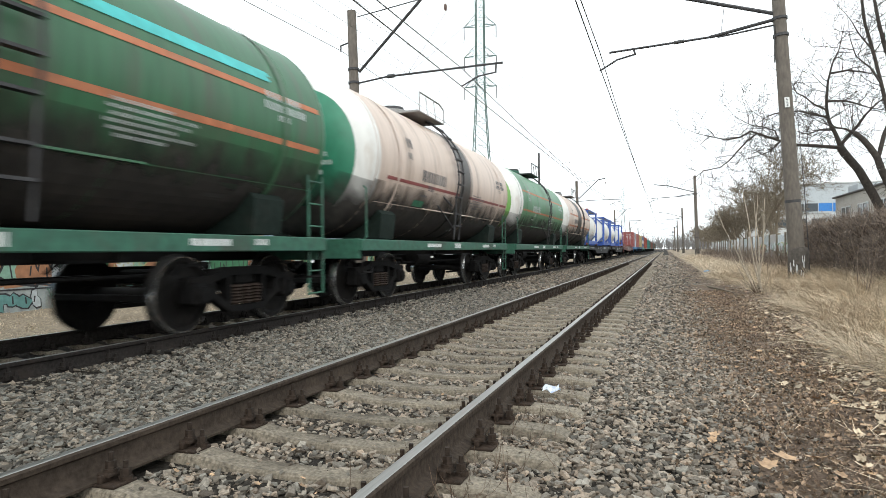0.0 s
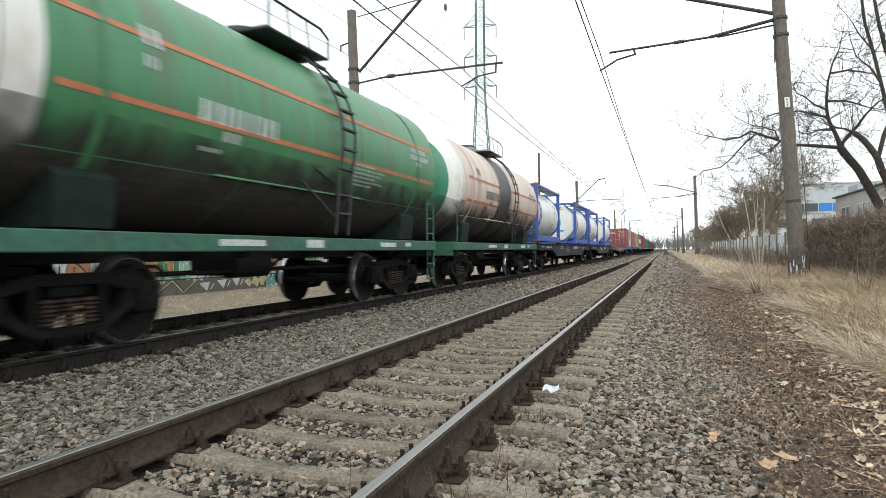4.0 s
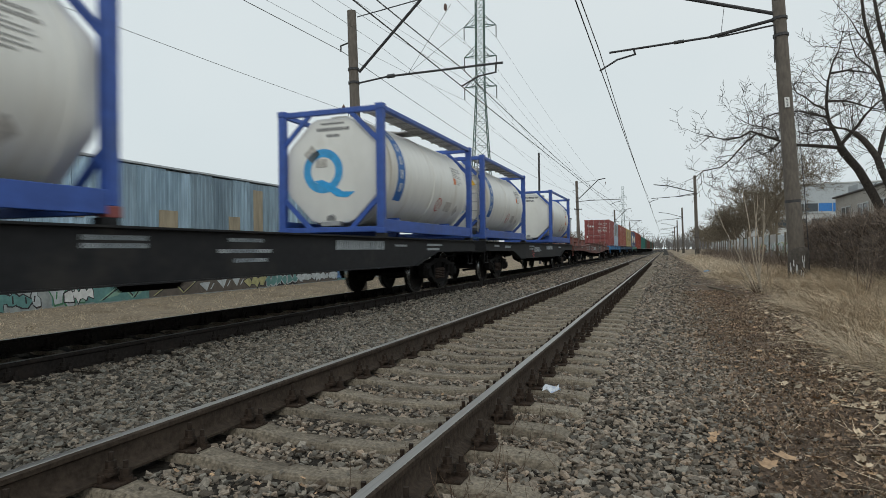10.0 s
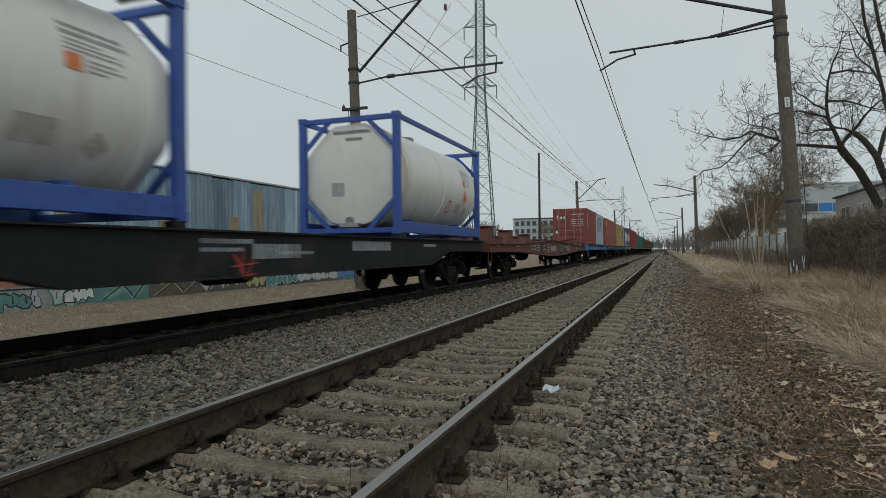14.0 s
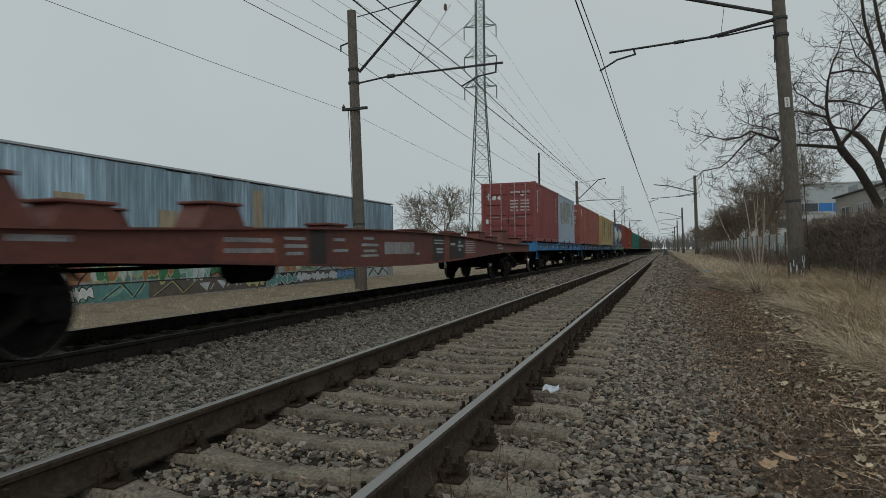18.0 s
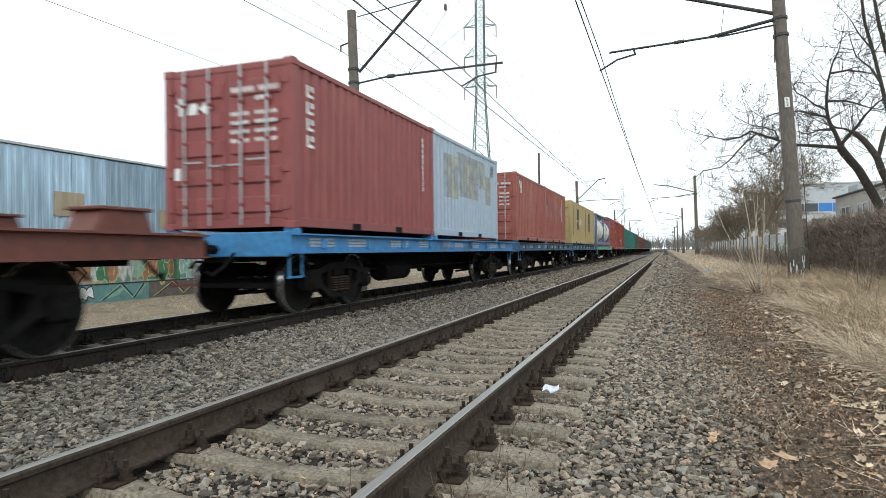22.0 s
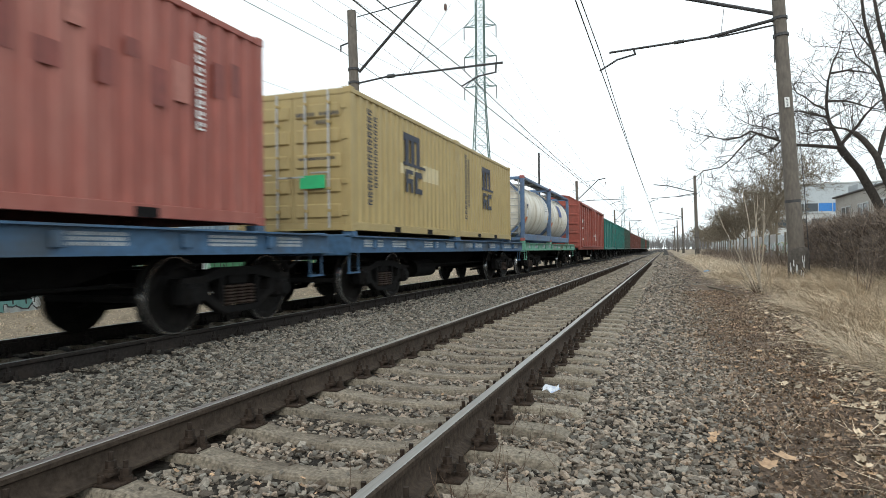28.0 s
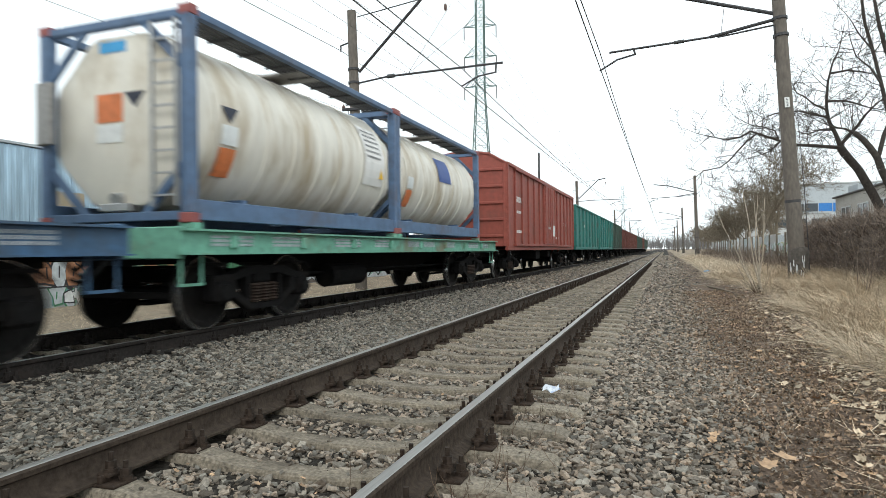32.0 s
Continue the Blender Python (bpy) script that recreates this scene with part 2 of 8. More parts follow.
    "insulator_dark": mat("dark_insulator_string", (0.05, 0.05, 0.05), 0.4, var=0.2, bump=0),
    "pylon": mat("green_grey_pylon_steel", (0.045, 0.10, 0.085), 0.6, 0.1, scale=3, var=0.2, bump=0),
    "porcelain": mat("brown_insulator", (0.11, 0.06, 0.045), 0.3, 0, var=0.2, bump=0),
    "cladding": mat("galvanised_cladding", (0.30, 0.41, 0.50), 0.5, 0.1, scale=6, var=0.28, bump=0.05, second=(0.14, 0.21, 0.27), amount=0.55, patch=0.9, stretch=(1, 1, 0.12), rand=0.32),
    "clad_rust": mat("ochre_cladding_patch", (0.36, 0.30, 0.21), 0.6, 0.1, scale=6, var=0.2, bump=0.05, stretch=(1, 1, 0.2)),
    "wall_paint": mat("stained_plinth", (0.33, 0.36, 0.36), 0.85, scale=6, var=0.25, bump=0.2, second=(0.20, 0.21, 0.21), patch=0.7),
    "bark": mat("bare_bark", (0.062, 0.053, 0.046), 0.95, scale=12, var=0.35, bump=0.3),
    "bark_tan": mat("olive_bare_bark", (0.155, 0.125, 0.09), 0.95, scale=12, var=0.3, bump=0.2),
    # bark of the distant wood, haze mixed into its colour
    "bark_far": mat("haze_paled_bark", (0.20, 0.19, 0.185), 0.95, scale=5, var=0.2, bump=0),
    "shoot": mat("pale_shoots", (0.38, 0.32, 0.25), 0.8, scale=12, var=0.2, bump=0.1, island=0.25),
    "vine": mat("dead_vines", (0.185, 0.145, 0.118), 0.95, scale=12, var=0.4, bump=0, island=0.55),
    "pale_wall": mat("pale_plaster", (0.52, 0.53, 0.53), 0.85, scale=4, var=0.08, bump=0.1, second=(0.38, 0.38, 0.37), patch=0.4),
    "grey_panel": mat("grey_metal_panel", (0.42, 0.45, 0.47), 0.6, scale=4, var=0.06, bump=0.05),
    "roof_dark": mat("dark_roofing", (0.09, 0.088, 0.085), 0.8, scale=6, var=0.2, bump=0.2),
    "brick_grey": mat("grey_brickwork", (0.36, 0.345, 0.325), 0.9, scale=14, var=0.2, bump=0.4, second=(0.16, 0.145, 0.13), patch=0.6),
    "block_wall": mat("pale_block_wall", (0.37, 0.345, 0.31), 0.9, scale=14, var=0.15, bump=0.3, second=(0.25, 0.23, 0.2), patch=0.6),
    "glass": mat("dark_window_glass", (0.05, 0.06, 0.07), 0.12, 0, var=0.1, bump=0),
    "blue_panel": mat("blue_facade_panel", (0.03, 0.18, 0.50), 0.5, var=0.1, bump=0),
    "paper": mat("white_blue_wrapper", (0.75, 0.78, 0.83), 0.5, scale=30, var=0.1, bump=0.1, second=(0.15, 0.28, 0.6), patch=14, amount=0.5),
    "plastic_blue": mat("blue_plastic_film", (0.10, 0.30, 0.55), 0.5, var=0.2, bump=0.1),
    "plank": mat("grey_weathered_plank", (0.26, 0.20, 0.15), 0.9, scale=14, var=0.3, bump=0.3, stretch=(1, 6, 1)),
    "white_plate": mat("white_enamel_plate", (0.75, 0.75, 0.72), 0.4, var=0.05, bump=0),
}
# stones differ in hue as well as in lightness
for key in ("stone", "oily_shaded_stone", "stone_brown"):
    n, l = M[key].node_tree.nodes, M[key].node_tree.links
    shift = n.new("ShaderNodeMapRange")
    wn_ = n.new("ShaderNodeTexWhiteNoise")
    wn_.noise_dimensions = "1D"
    geo = n.new("ShaderNodeNewGeometry")
    l.new(geo.outputs["Random Per Island"], wn_.inputs["W"])
    tint = n.new("ShaderNodeValToRGB")
    tint.color_ramp.elements[0].color, tint.color_ramp.elements[1].color = (0.85, 0.90, 0.90, 1), (1.12, 0.99, 0.87, 1)
    l.new(wn_.outputs["Value"], tint.inputs[0])
    mixer = n.new("ShaderNodeMixRGB")
    mixer.blend_type = "MULTIPLY"
    mixer.inputs["Fac"].default_value = 1.0
    base_in = n["Principled BSDF"].inputs["Base Color"]
    src = base_in.links[0].from_socket
    l.new(src, mixer.inputs["Color1"])
    l.new(tint.outputs[0], mixer.inputs["Color2"])
    l.new(mixer.outputs[0], base_in)
# matt, dusty surfaces hardly shine
for key in ("oily_shaded_stone", "oily_shaded_bed", "gap_shaded_gravel", "soil", "mulch", "black_steel", "coil", "wheel", "rail_side", "rail_dark", "mast_foot", "straw", "straw_ground", "fastening", "saddle", "bark", "vine", "twig"):
    M[key].node_tree.nodes["Principled BSDF"].inputs["Specular IOR Level"].default_value = 0.15
for key in ("stone", "stone_brown"):
    M[key].node_tree.nodes["Principled BSDF"].inputs["Specular IOR Level"].default_value = 0.4
# worn lettering that has mostly flaked off
n, l = M["worn_tan"].node_tree.nodes, M["worn_tan"].node_tree.links
co = n.new("ShaderNodeTexCoord")
flake = n.new("ShaderNodeTexNoise")
flake.inputs["Scale"].default_value, flake.inputs["Detail"].default_value = 1.6, 5
l.new(co.outputs["Object"], flake.inputs[0])
flaked = n.new("ShaderNodeMapRange")
flaked.inputs["From Min"].default_value, flaked.inputs["From Max"].default_value = 0.25, 0.65
l.new(flake.outputs["Fac"], flaked.inputs[0])
l.new(flaked.outputs[0], n["Principled BSDF"].inputs["Alpha"])
# soot and painted underside shade: dense below, breaking up into blotches above
n, l = M["soot_shade"].node_tree.nodes, M["soot_shade"].node_tree.links
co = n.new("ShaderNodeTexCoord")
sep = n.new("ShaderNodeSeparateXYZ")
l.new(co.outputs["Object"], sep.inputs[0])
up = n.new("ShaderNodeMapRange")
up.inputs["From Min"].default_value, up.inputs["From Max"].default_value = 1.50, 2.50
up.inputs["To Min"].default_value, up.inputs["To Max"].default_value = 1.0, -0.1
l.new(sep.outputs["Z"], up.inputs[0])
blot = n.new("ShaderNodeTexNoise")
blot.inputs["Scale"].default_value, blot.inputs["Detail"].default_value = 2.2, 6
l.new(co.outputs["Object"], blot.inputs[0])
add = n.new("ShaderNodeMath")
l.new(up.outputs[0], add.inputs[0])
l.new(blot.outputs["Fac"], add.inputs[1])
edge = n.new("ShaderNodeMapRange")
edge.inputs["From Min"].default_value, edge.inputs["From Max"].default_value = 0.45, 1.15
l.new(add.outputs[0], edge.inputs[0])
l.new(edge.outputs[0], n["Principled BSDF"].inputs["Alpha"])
# spilt oil: a band that thins out unevenly at its edges
for key, y0, y1, dense in (("oil_arc", 5.35, 6.45, 0.80), ("oil_wide", 4.3, 5.85, 0.92)):
    M[key] = mat(key, (0.030, 0.027, 0.025), 0.45, scale=8, var=0.4, bump=0.05, second=(0.07, 0.055, 0.045))
    n, l = M[key].node_tree.nodes, M[key].node_tree.links
    co = n.new("ShaderNodeTexCoord")
    sep = n.new("ShaderNodeSeparateXYZ")
    l.new(co.outputs["Object"], sep.inputs[0])
    off = n.new("ShaderNodeMath")
    off.operation, off.inputs[1].default_value = "SUBTRACT", (y0 + y1) / 2
    l.new(sep.outputs["Y"], off.inputs[0])
    far_ = n.new("ShaderNodeMath")
    far_.operation = "ABSOLUTE"
    l.new(off.outputs[0], far_.inputs[0])
    mp = n.new("ShaderNodeMapping")
    mp.inputs["Scale"].default_value = (0.5, 3.5, 0.5)
    l.new(co.outputs["Object"], mp.inputs[0])
    streak = n.new("ShaderNodeTexNoise")
    streak.inputs["Scale"].default_value, streak.inputs["Detail"].default_value = 1.8, 5
    l.new(mp.outputs[0], streak.inputs[0])
    wob = n.new("ShaderNodeMath")
    wob.operation, wob.inputs[1].default_value, wob.inputs[2].default_value = "MULTIPLY_ADD", 0.55, -0.27
    l.new(streak.outputs["Fac"], wob.inputs[0])
    tot = n.new("ShaderNodeMath")
    l.new(far_.outputs[0], tot.inputs[0])
    l.new(wob.outputs[0], tot.inputs[1])
    thin_ = n.new("ShaderNodeMapRange")
    thin_.inputs["From Min"].default_value, thin_.inputs["From Max"].default_value = (y1 - y0) * 0.32, (y1 - y0) * 0.62
    thin_.inputs["To Min"].default_value, thin_.inputs["To Max"].default_value = dense, 0.0
    l.new(tot.outputs[0], thin_.inputs[0])
    l.new(thin_.outputs[0], n["Principled BSDF"].inputs["Alpha"])
for key, col in (("paint_teal", (0.13, 0.28, 0.27)), ("paint_pale", (0.50, 0.54, 0.56)), ("paint_black", (0.03, 0.03, 0.035)),
                 ("paint_yellow", (0.42, 0.40, 0.20)), ("paint_red", (0.42, 0.11, 0.08)), ("paint_blue", (0.12, 0.25, 0.5)),
                 ("paint_umber", (0.13, 0.11, 0.095)), ("paint_violet", (0.42, 0.32, 0.45)), ("paint_orange", (0.36, 0.17, 0.09)), ("paint_mint", (0.25, 0.42, 0.33)), ("paint_green", (0.06, 0.20, 0.10))):
    M[key] = mat(key, col, 0.75, scale=7, var=0.2, bump=0.05, second=[c * 0.7 for c in col], patch=1.5)


# ---- mesh tools ----
class Shape:
    """Collects vertices and faces of one mesh."""

    def __init__(self):
        self.v, self.f = [], []

    def add(self, verts, faces):
        k = len(self.v)
        self.v += [tuple(p) for p in verts]
        self.f += [tuple(i + k for i in q) for q in faces]
        return self

    def box(self, x0, x1, y0, y1, z0, z1, c=0.0):
        """A box between two corners, its edges chamfered by c."""
        if c <= 0:
            self.add([(x, y, z) for x in (x0, x1) for y in (y0, y1) for z in (z0, z1)],
                     [(0, 1, 3, 2), (4, 6, 7, 5), (0, 4, 5, 1), (2, 3, 7, 6), (0, 2, 6, 4), (1, 5, 7, 3)])
            return self
        vs, ix = [], {}
        lim = ((x0, x1), (y0, y1), (z0, z1))
        for sx in (0, 1):
            for sy in (0, 1):
                for sz in (0, 1):
                    s = (sx, sy, sz)
                    for ax in range(3):
                        p = [lim[a][s[a]] + (0 if a == ax else (c if s[a] == 0 else -c)) for a in range(3)]
                        ix[s, ax] = len(vs)
                        vs.append(p)
        fs = []
        for ax in range(3):
            a, b = (ax + 1) % 3, (ax + 2) % 3
            for side in (0, 1):
                quad = []
                for p, q in ((0, 0), (1, 0), (1, 1), (0, 1)):
                    s = [0, 0, 0]
                    s[ax], s[a], s[b] = side, p, q
                    quad.append(ix[tuple(s), ax])
                fs.append(tuple(quad if side else quad[::-1]))
            for p in (0, 1):
                for q in (0, 1):
                    e = []
                    for w in (0, 1):
                        s = [0, 0, 0]
                        s[ax], s[a], s[b] = w, p, q
                        e.append(tuple(s))
                    quad = (ix[e[0], a], ix[e[1], a], ix[e[1], b], ix[e[0], b])
                    fs.append(quad if p != q else quad[::-1])
        for s in [(p, q, r) for p in (0, 1) for q in (0, 1) for r in (0, 1)]:
            tri = (ix[s, 0], ix[s, 1], ix[s, 2])
            fs.append(tri if sum(s) % 2 else tri[::-1])
        return self.add(vs, fs)

    def extrude(self, outline, axis, a, b):
        """A flat outline drawn out along an axis from a to b. The outline's pairs are the other two axes in order."""
        n = len(outline)
        place = {0: lambda p, w: (w, p[0], p[1]), 1: lambda p, w: (p[0], w, p[1]), 2: lambda p, w: (p[0], p[1], w)}[axis]
        vs = [place(p, a) for p in outline] + [place(p, b) for p in outline]
        fs = [tuple(range(n))[::-1], tuple(range(n, 2 * n))]
        fs += [(i, (i + 1) % n, (i + 1) % n + n, i + n) for i in range(n)]
        return self.add(vs, fs)

    def rod(self, p, q, r, n=8, r2=None):
        """A round bar from p to q."""
        p, q = Vector(p), Vector(q)
        d = (q - p).normalized()
        u = d.orthogonal().normalized()
        w = d.cross(u)
        r2 = r if r2 is None else r2
        vs = [p + (u * math.cos(a) + w * math.sin(a)) * r for a in [math.tau * i / n for i in range(n)]]
        vs += [q + (u * math.cos(a) + w * math.sin(a)) * r2 for a in [math.tau * i / n for i in range(n)]]
        fs = [(i, (i + 1) % n, (i + 1) % n + n, i + n) for i in range(n)] + [tuple(range(n))[::-1], tuple(range(n, 2 * n))]
        return self.add(vs, fs)

    def path(self, pts, r, n=6):
        """One continuous bent bar through the points."""
        pts = [Vector(p) for p in pts]
        u = (pts[1] - pts[0]).orthogonal().normalized()
        vs = []
        for i, p in enumerate(pts):
            a = (p - pts[i - 1]).normalized() if i else (pts[1] - p).normalized()
            b = (pts[i + 1] - p).normalized() if i + 1 < len(pts) else a
            d = (a + b).normalized() if (a + b).length > 1e-4 else a
            u = (u - d * u.dot(d)).normalized()
            w = d.cross(u)
            k = min(1.6, 1 / max(0.5, d.dot(a)))
            vs += [p + (u * math.cos(c) + w * math.sin(c)) * r * k for c in [math.tau * j / n for j in range(n)]]
        m = len(pts)
        fs = [(i * n + j, i * n + (j + 1) % n, (i + 1) * n + (j + 1) % n, (i + 1) * n + j) for i in range(m - 1) for j in range(n)]
        fs += [tuple(range(n))[::-1], tuple(range((m - 1) * n, m * n))]
        return self.add(vs, fs)

    def spin(self, profile, axis, centre, n=32, close=False):
        """A profile of (along, radius) turned round an axis (0 = x, 1 = y, 2 = z) through centre."""
        vs, fs, m = [], [], len(profile)
        for i in range(n):
            a = math.tau * i / n
            c, s = math.cos(a), math.sin(a)
            for h, r in profile:
                p = {0: (h, r * c, r * s), 1: (r * s, h, r * c), 2: (r * c, r * s, h)}[axis]
                vs.append((p[0] + centre[0], p[1] + centre[1], p[2] + centre[2]))
        for i in range(n):
            j = (i + 1) % n
            for k in range(m - 1 + close):
                k2 = (k + 1) % m
                fs.append((i * m + k, j * m + k, j * m + k2, i * m + k2))
        return self.add(vs, fs)

    def patch(self, r, cz, y0, y1, a0, a1, n=6, rag=0.0, rng=None, thick=0.0):
        """A strip lying on a lying cylinder of radius r and axis height cz, between two angles (0 = towards +x, 90 = up)."""
        vs, fs = [], []
        for i in range(n + 1):
            a = radians(a0 + (a1 - a0) * i / n)
            e0, e1 = (rng.uniform(-rag, rag), rng.uniform(-rag, rag)) if rag else (0, 0)
            vs += [(r * math.cos(a), y0 + e0, cz + r * math.sin(a)), (r * math.cos(a), y1 + e1, cz + r * math.sin(a))]
        fs = [(2 * i, 2 * i + 1, 2 * i + 3, 2 * i + 2) for i in range(n)]
        return self.add(vs, fs)

    def mesh(self, name, material, smooth=0):
        me = bpy.data.meshes.new(name)
        me.from_pydata(self.v, [], self.f)
        for m in material if isinstance(material, (list, tuple)) else [material]:
            me.materials.append(m)
        bm = bmesh.new()
        bm.from_mesh(me)
        bmesh.ops.recalc_face_normals(bm, faces=bm.faces)
        bm.to_mesh(me)
        bm.free()
        if smooth:
            me.shade_smooth()
            me.set_sharp_from_angle(angle=radians(smooth))
        return me


def part(name, shape, material, parent, label="", smooth=0):
    """One mesh object under a thing or under a part."""
    me = shape if isinstance(shape, bpy.types.Mesh) else shape.mesh(name, M[material], smooth)
    ob = new(name, me)
    ob.parent = parent
    if label:
        ob["label"] = label
    if "lettering" in name or name == "sprayed_stroke":
        ob["kind"] = "stuff"
    return ob


def thing(name, label, category, group="", kind="", m=None):
    ob = new(name)
    ob.empty_display_size = 0.3
    if m is not None:
        ob.matrix_world = m
    return tagged(ob, label, category, group, kind)


def solid(name, shape, material, label, category, group="", kind="", m=None, smooth=0):
    ob = new(name, shape if isinstance(shape, bpy.types.Mesh) else shape.mesh(name, M[material], smooth))
    if m is not None:
        ob.matrix_world = m
    return tagged(ob, label, category, group, kind)


def scatter(name, variants, rows, material, label, category, kind="stuff", parent=None):
    """Many small pieces in one mesh. variants: (verts, triangles) arrays; rows: an array of x, y, z, sx, sy, sz, turn, tip, roll, one variant after the other."""
    vs, fs, k = [], [], 0
    for which, (v, f) in enumerate(variants):
        r = rows[which::len(variants)]
        if not len(r):
            continue
        ct, st, cp, sp, cr, sr = np.cos(r[:, 6]), np.sin(r[:, 6]), np.cos(r[:, 7]), np.sin(r[:, 7]), np.cos(r[:, 8]), np.sin(r[:, 8])
        p = v[None] * r[:, None, 3:6]
        y, z = p[..., 1] * cp[:, None] - p[..., 2] * sp[:, None], p[..., 1] * sp[:, None] + p[..., 2] * cp[:, None]
        x = p[..., 0]
        x, z = x * cr[:, None] + z * sr[:, None], z * cr[:, None] - x * sr[:, None]
        x, y = x * ct[:, None] - y * st[:, None], x * st[:, None] + y * ct[:, None]
        q = np.stack([x, y, z], -1) + r[:, None, :3]
        vs.append(q.reshape(-1, 3))
        fs.append((f[None] + k + np.arange(len(r))[:, None, None] * len(v)).reshape(-1, 3))
        k += len(r) * len(v)
    me = bpy.data.meshes.new(name)
    v, f = np.concatenate(vs), np.concatenate(fs)
    me.vertices.add(len(v))
    me.vertices.foreach_set("co", v.astype(np.float32).ravel())
    me.loops.add(f.size)
    me.loops.foreach_set("vertex_index", f.astype(np.int32).ravel())
    me.polygons.add(len(f))
    me.polygons.foreach_set("loop_start", np.arange(0, f.size, 3, dtype=np.int32))
    me.update(calc_edges=True)
    me.shade_flat()
    me.materials.append(M[material])
    return tagged(new(name, me), label, category, "", kind)
# ---- ground and tracks ----
XN, XF, ZF = -1.932, -6.47, -0.025  # axes of the near and the far track; the far one lies a little lower
PITCH_SL, FIRST_N, FIRST_F = 0.54, 1.33, 1.3  # spacing and first place of the sleepers
MAST_Y = (20.8, 83.0, 147.0, 211.0, 275.0, 339.0)
rng = random.Random(5)


def ground_z(x):
    pts = ((-400, -0.30), (-30, -0.34), (-15, -0.36), (-9.5, -0.42), (-8.6, -0.50), (0.3, -0.50), (0.9, -0.36), (1.5, -0.33),
           (2.2, -0.24), (3.6, -0.06), (6.0, 0.05), (400, 0.3))
    for (a, za), (b, zb) in zip(pts, pts[1:]):
        if x <= b:
            return za + (zb - za) * (x - a) / (b - a)
    return 0.3


def grass_edge(y):
    """Where the dead grass begins beside the path."""
    return np.interp(y, (0, 6.7, 11, 17.5, 22, 34, 90), (1.6, 1.85, 2.1, 2.5, 2.0, 1.6, 1.5))


def sheet(name, xs, ys, height, material, label, category):
    s = Shape()
    nx, ny = len(xs), len(ys)
    s.v = [(x, y, height(x, y)) for y in ys for x in xs]
    s.f = [(j * nx + i, j * nx + i + 1, (j + 1) * nx + i + 1, (j + 1) * nx + i) for j in range(ny - 1) for i in range(nx - 1)]
    return solid(name, s, material, label, category, kind="structure", smooth=60)


def lumps(x, y, size, amp):
    return amp * noise.noise(Vector((x / size, y / size, 0.7)))


near_y = [-30 + 2 * i for i in range(15)] + [0.5 * i for i in range(120)] + [60 + 6 * i for i in range(60)] + [420, 600, 900, 1500, 2600]
xs = [-1500, -400, -120, -60, -30, -20, -17, -15] + [-14 + 0.5 * i for i in range(11)] + [-8.6, 0.3] + [0.6 + 0.3 * i for i in range(22)] + [8, 10, 14, 20, 40, 120, 400, 1500]
sheet("ground", xs, near_y, lambda x, y: ground_z(x) + (lumps(x, y, 1.1, 0.05) if x > 1 or x < -9 else 0), "straw_ground",
      "flat ground covered with matted straw-coloured dry grass", "ground")

BED = ((-9.0, -0.46), (-8.4, -0.22), (-7.9, -0.19), (-7.45, -0.20), (-7.3, -0.275), (-5.95, -0.275), (-5.8, -0.20), (-5.2, -0.19), (-4.4, -0.24), (-3.4, -0.252), (-2.8, -0.236), (-2.4, -0.256), (-1.932, -0.274), (-1.45, -0.256), (-1.05, -0.240), (-0.45, -0.258), (0.15, -0.275), (0.55, -0.33), (1.0, -0.385))


def bed_z(x):
    for (a, za), (b, zb) in zip(BED, BED[1:]):
        if x <= b:
            return za + (zb - za) * (x - a) / (b - a)
    return BED[-1][1]


bed_x = [-9.0, -8.7, -8.4, -8.1, -7.9] + [-7.5 + 0.25 * i for i in range(29)] + [-0.2 + 0.15 * i for i in range(9)]
sheet("ballast_bed", bed_x, near_y, lambda x, y: bed_z(x) + (lumps(x, y, 0.3, 0.03) if y < 60 else 0), "gap_shaded_gravel",
      "bed of crushed stone under both railway tracks, coloured dark as shade in the gaps", "ballast")
sheet("footpath", [0.24 + 0.12 * i for i in range(24)], [-6 + 0.3 * i for i in range(190)] + [51 + 6 * i for i in range(40)],
      lambda x, y: max(ground_z(x) + 0.045, bed_z(x) + 0.012 if x < 0.96 else -9) + lumps(x, y, 0.5, 0.03) - (0.12 if x > grass_edge(y) + 0.15 + 0.3 * noise.noise(Vector((y * 0.45, 3, 0))) or x < 0.55 + 0.25 * noise.noise(Vector((y * 0.9, 8, 0))) else 0),
      "soil", "trodden dark soil path strewn with dead leaves beside the ballast", "path")

# dark sheet that paints the shade under the train over oily stone
sheet("oily_ballast", [-8.1 + 0.2 * i for i in range(15)], near_y, lambda x, y: bed_z(x) + 0.008 + (lumps(x, y, 0.3, 0.03) if y < 60 else 0) - (0.05 if x < -8 or x > -5.35 else 0), "oily_shaded_bed",
      "crushed stone between the far rails, darkened for oil and the train's shade", "ballast")

RAIL = [(-0.075, -0.18), (0.075, -0.18), (0.075, -0.168), (0.02, -0.15), (0.009, -0.135), (0.009, -0.05), (0.034, -0.036), (0.0365, -0.012),
        (0.030, -0.003), (0.018, 0.0), (-0.018, 0.0), (-0.030, -0.003), (-0.0365, -0.012), (-0.034, -0.036), (-0.009, -0.05), (-0.009, -0.135),
        (-0.02, -0.15), (-0.075, -0.168)]


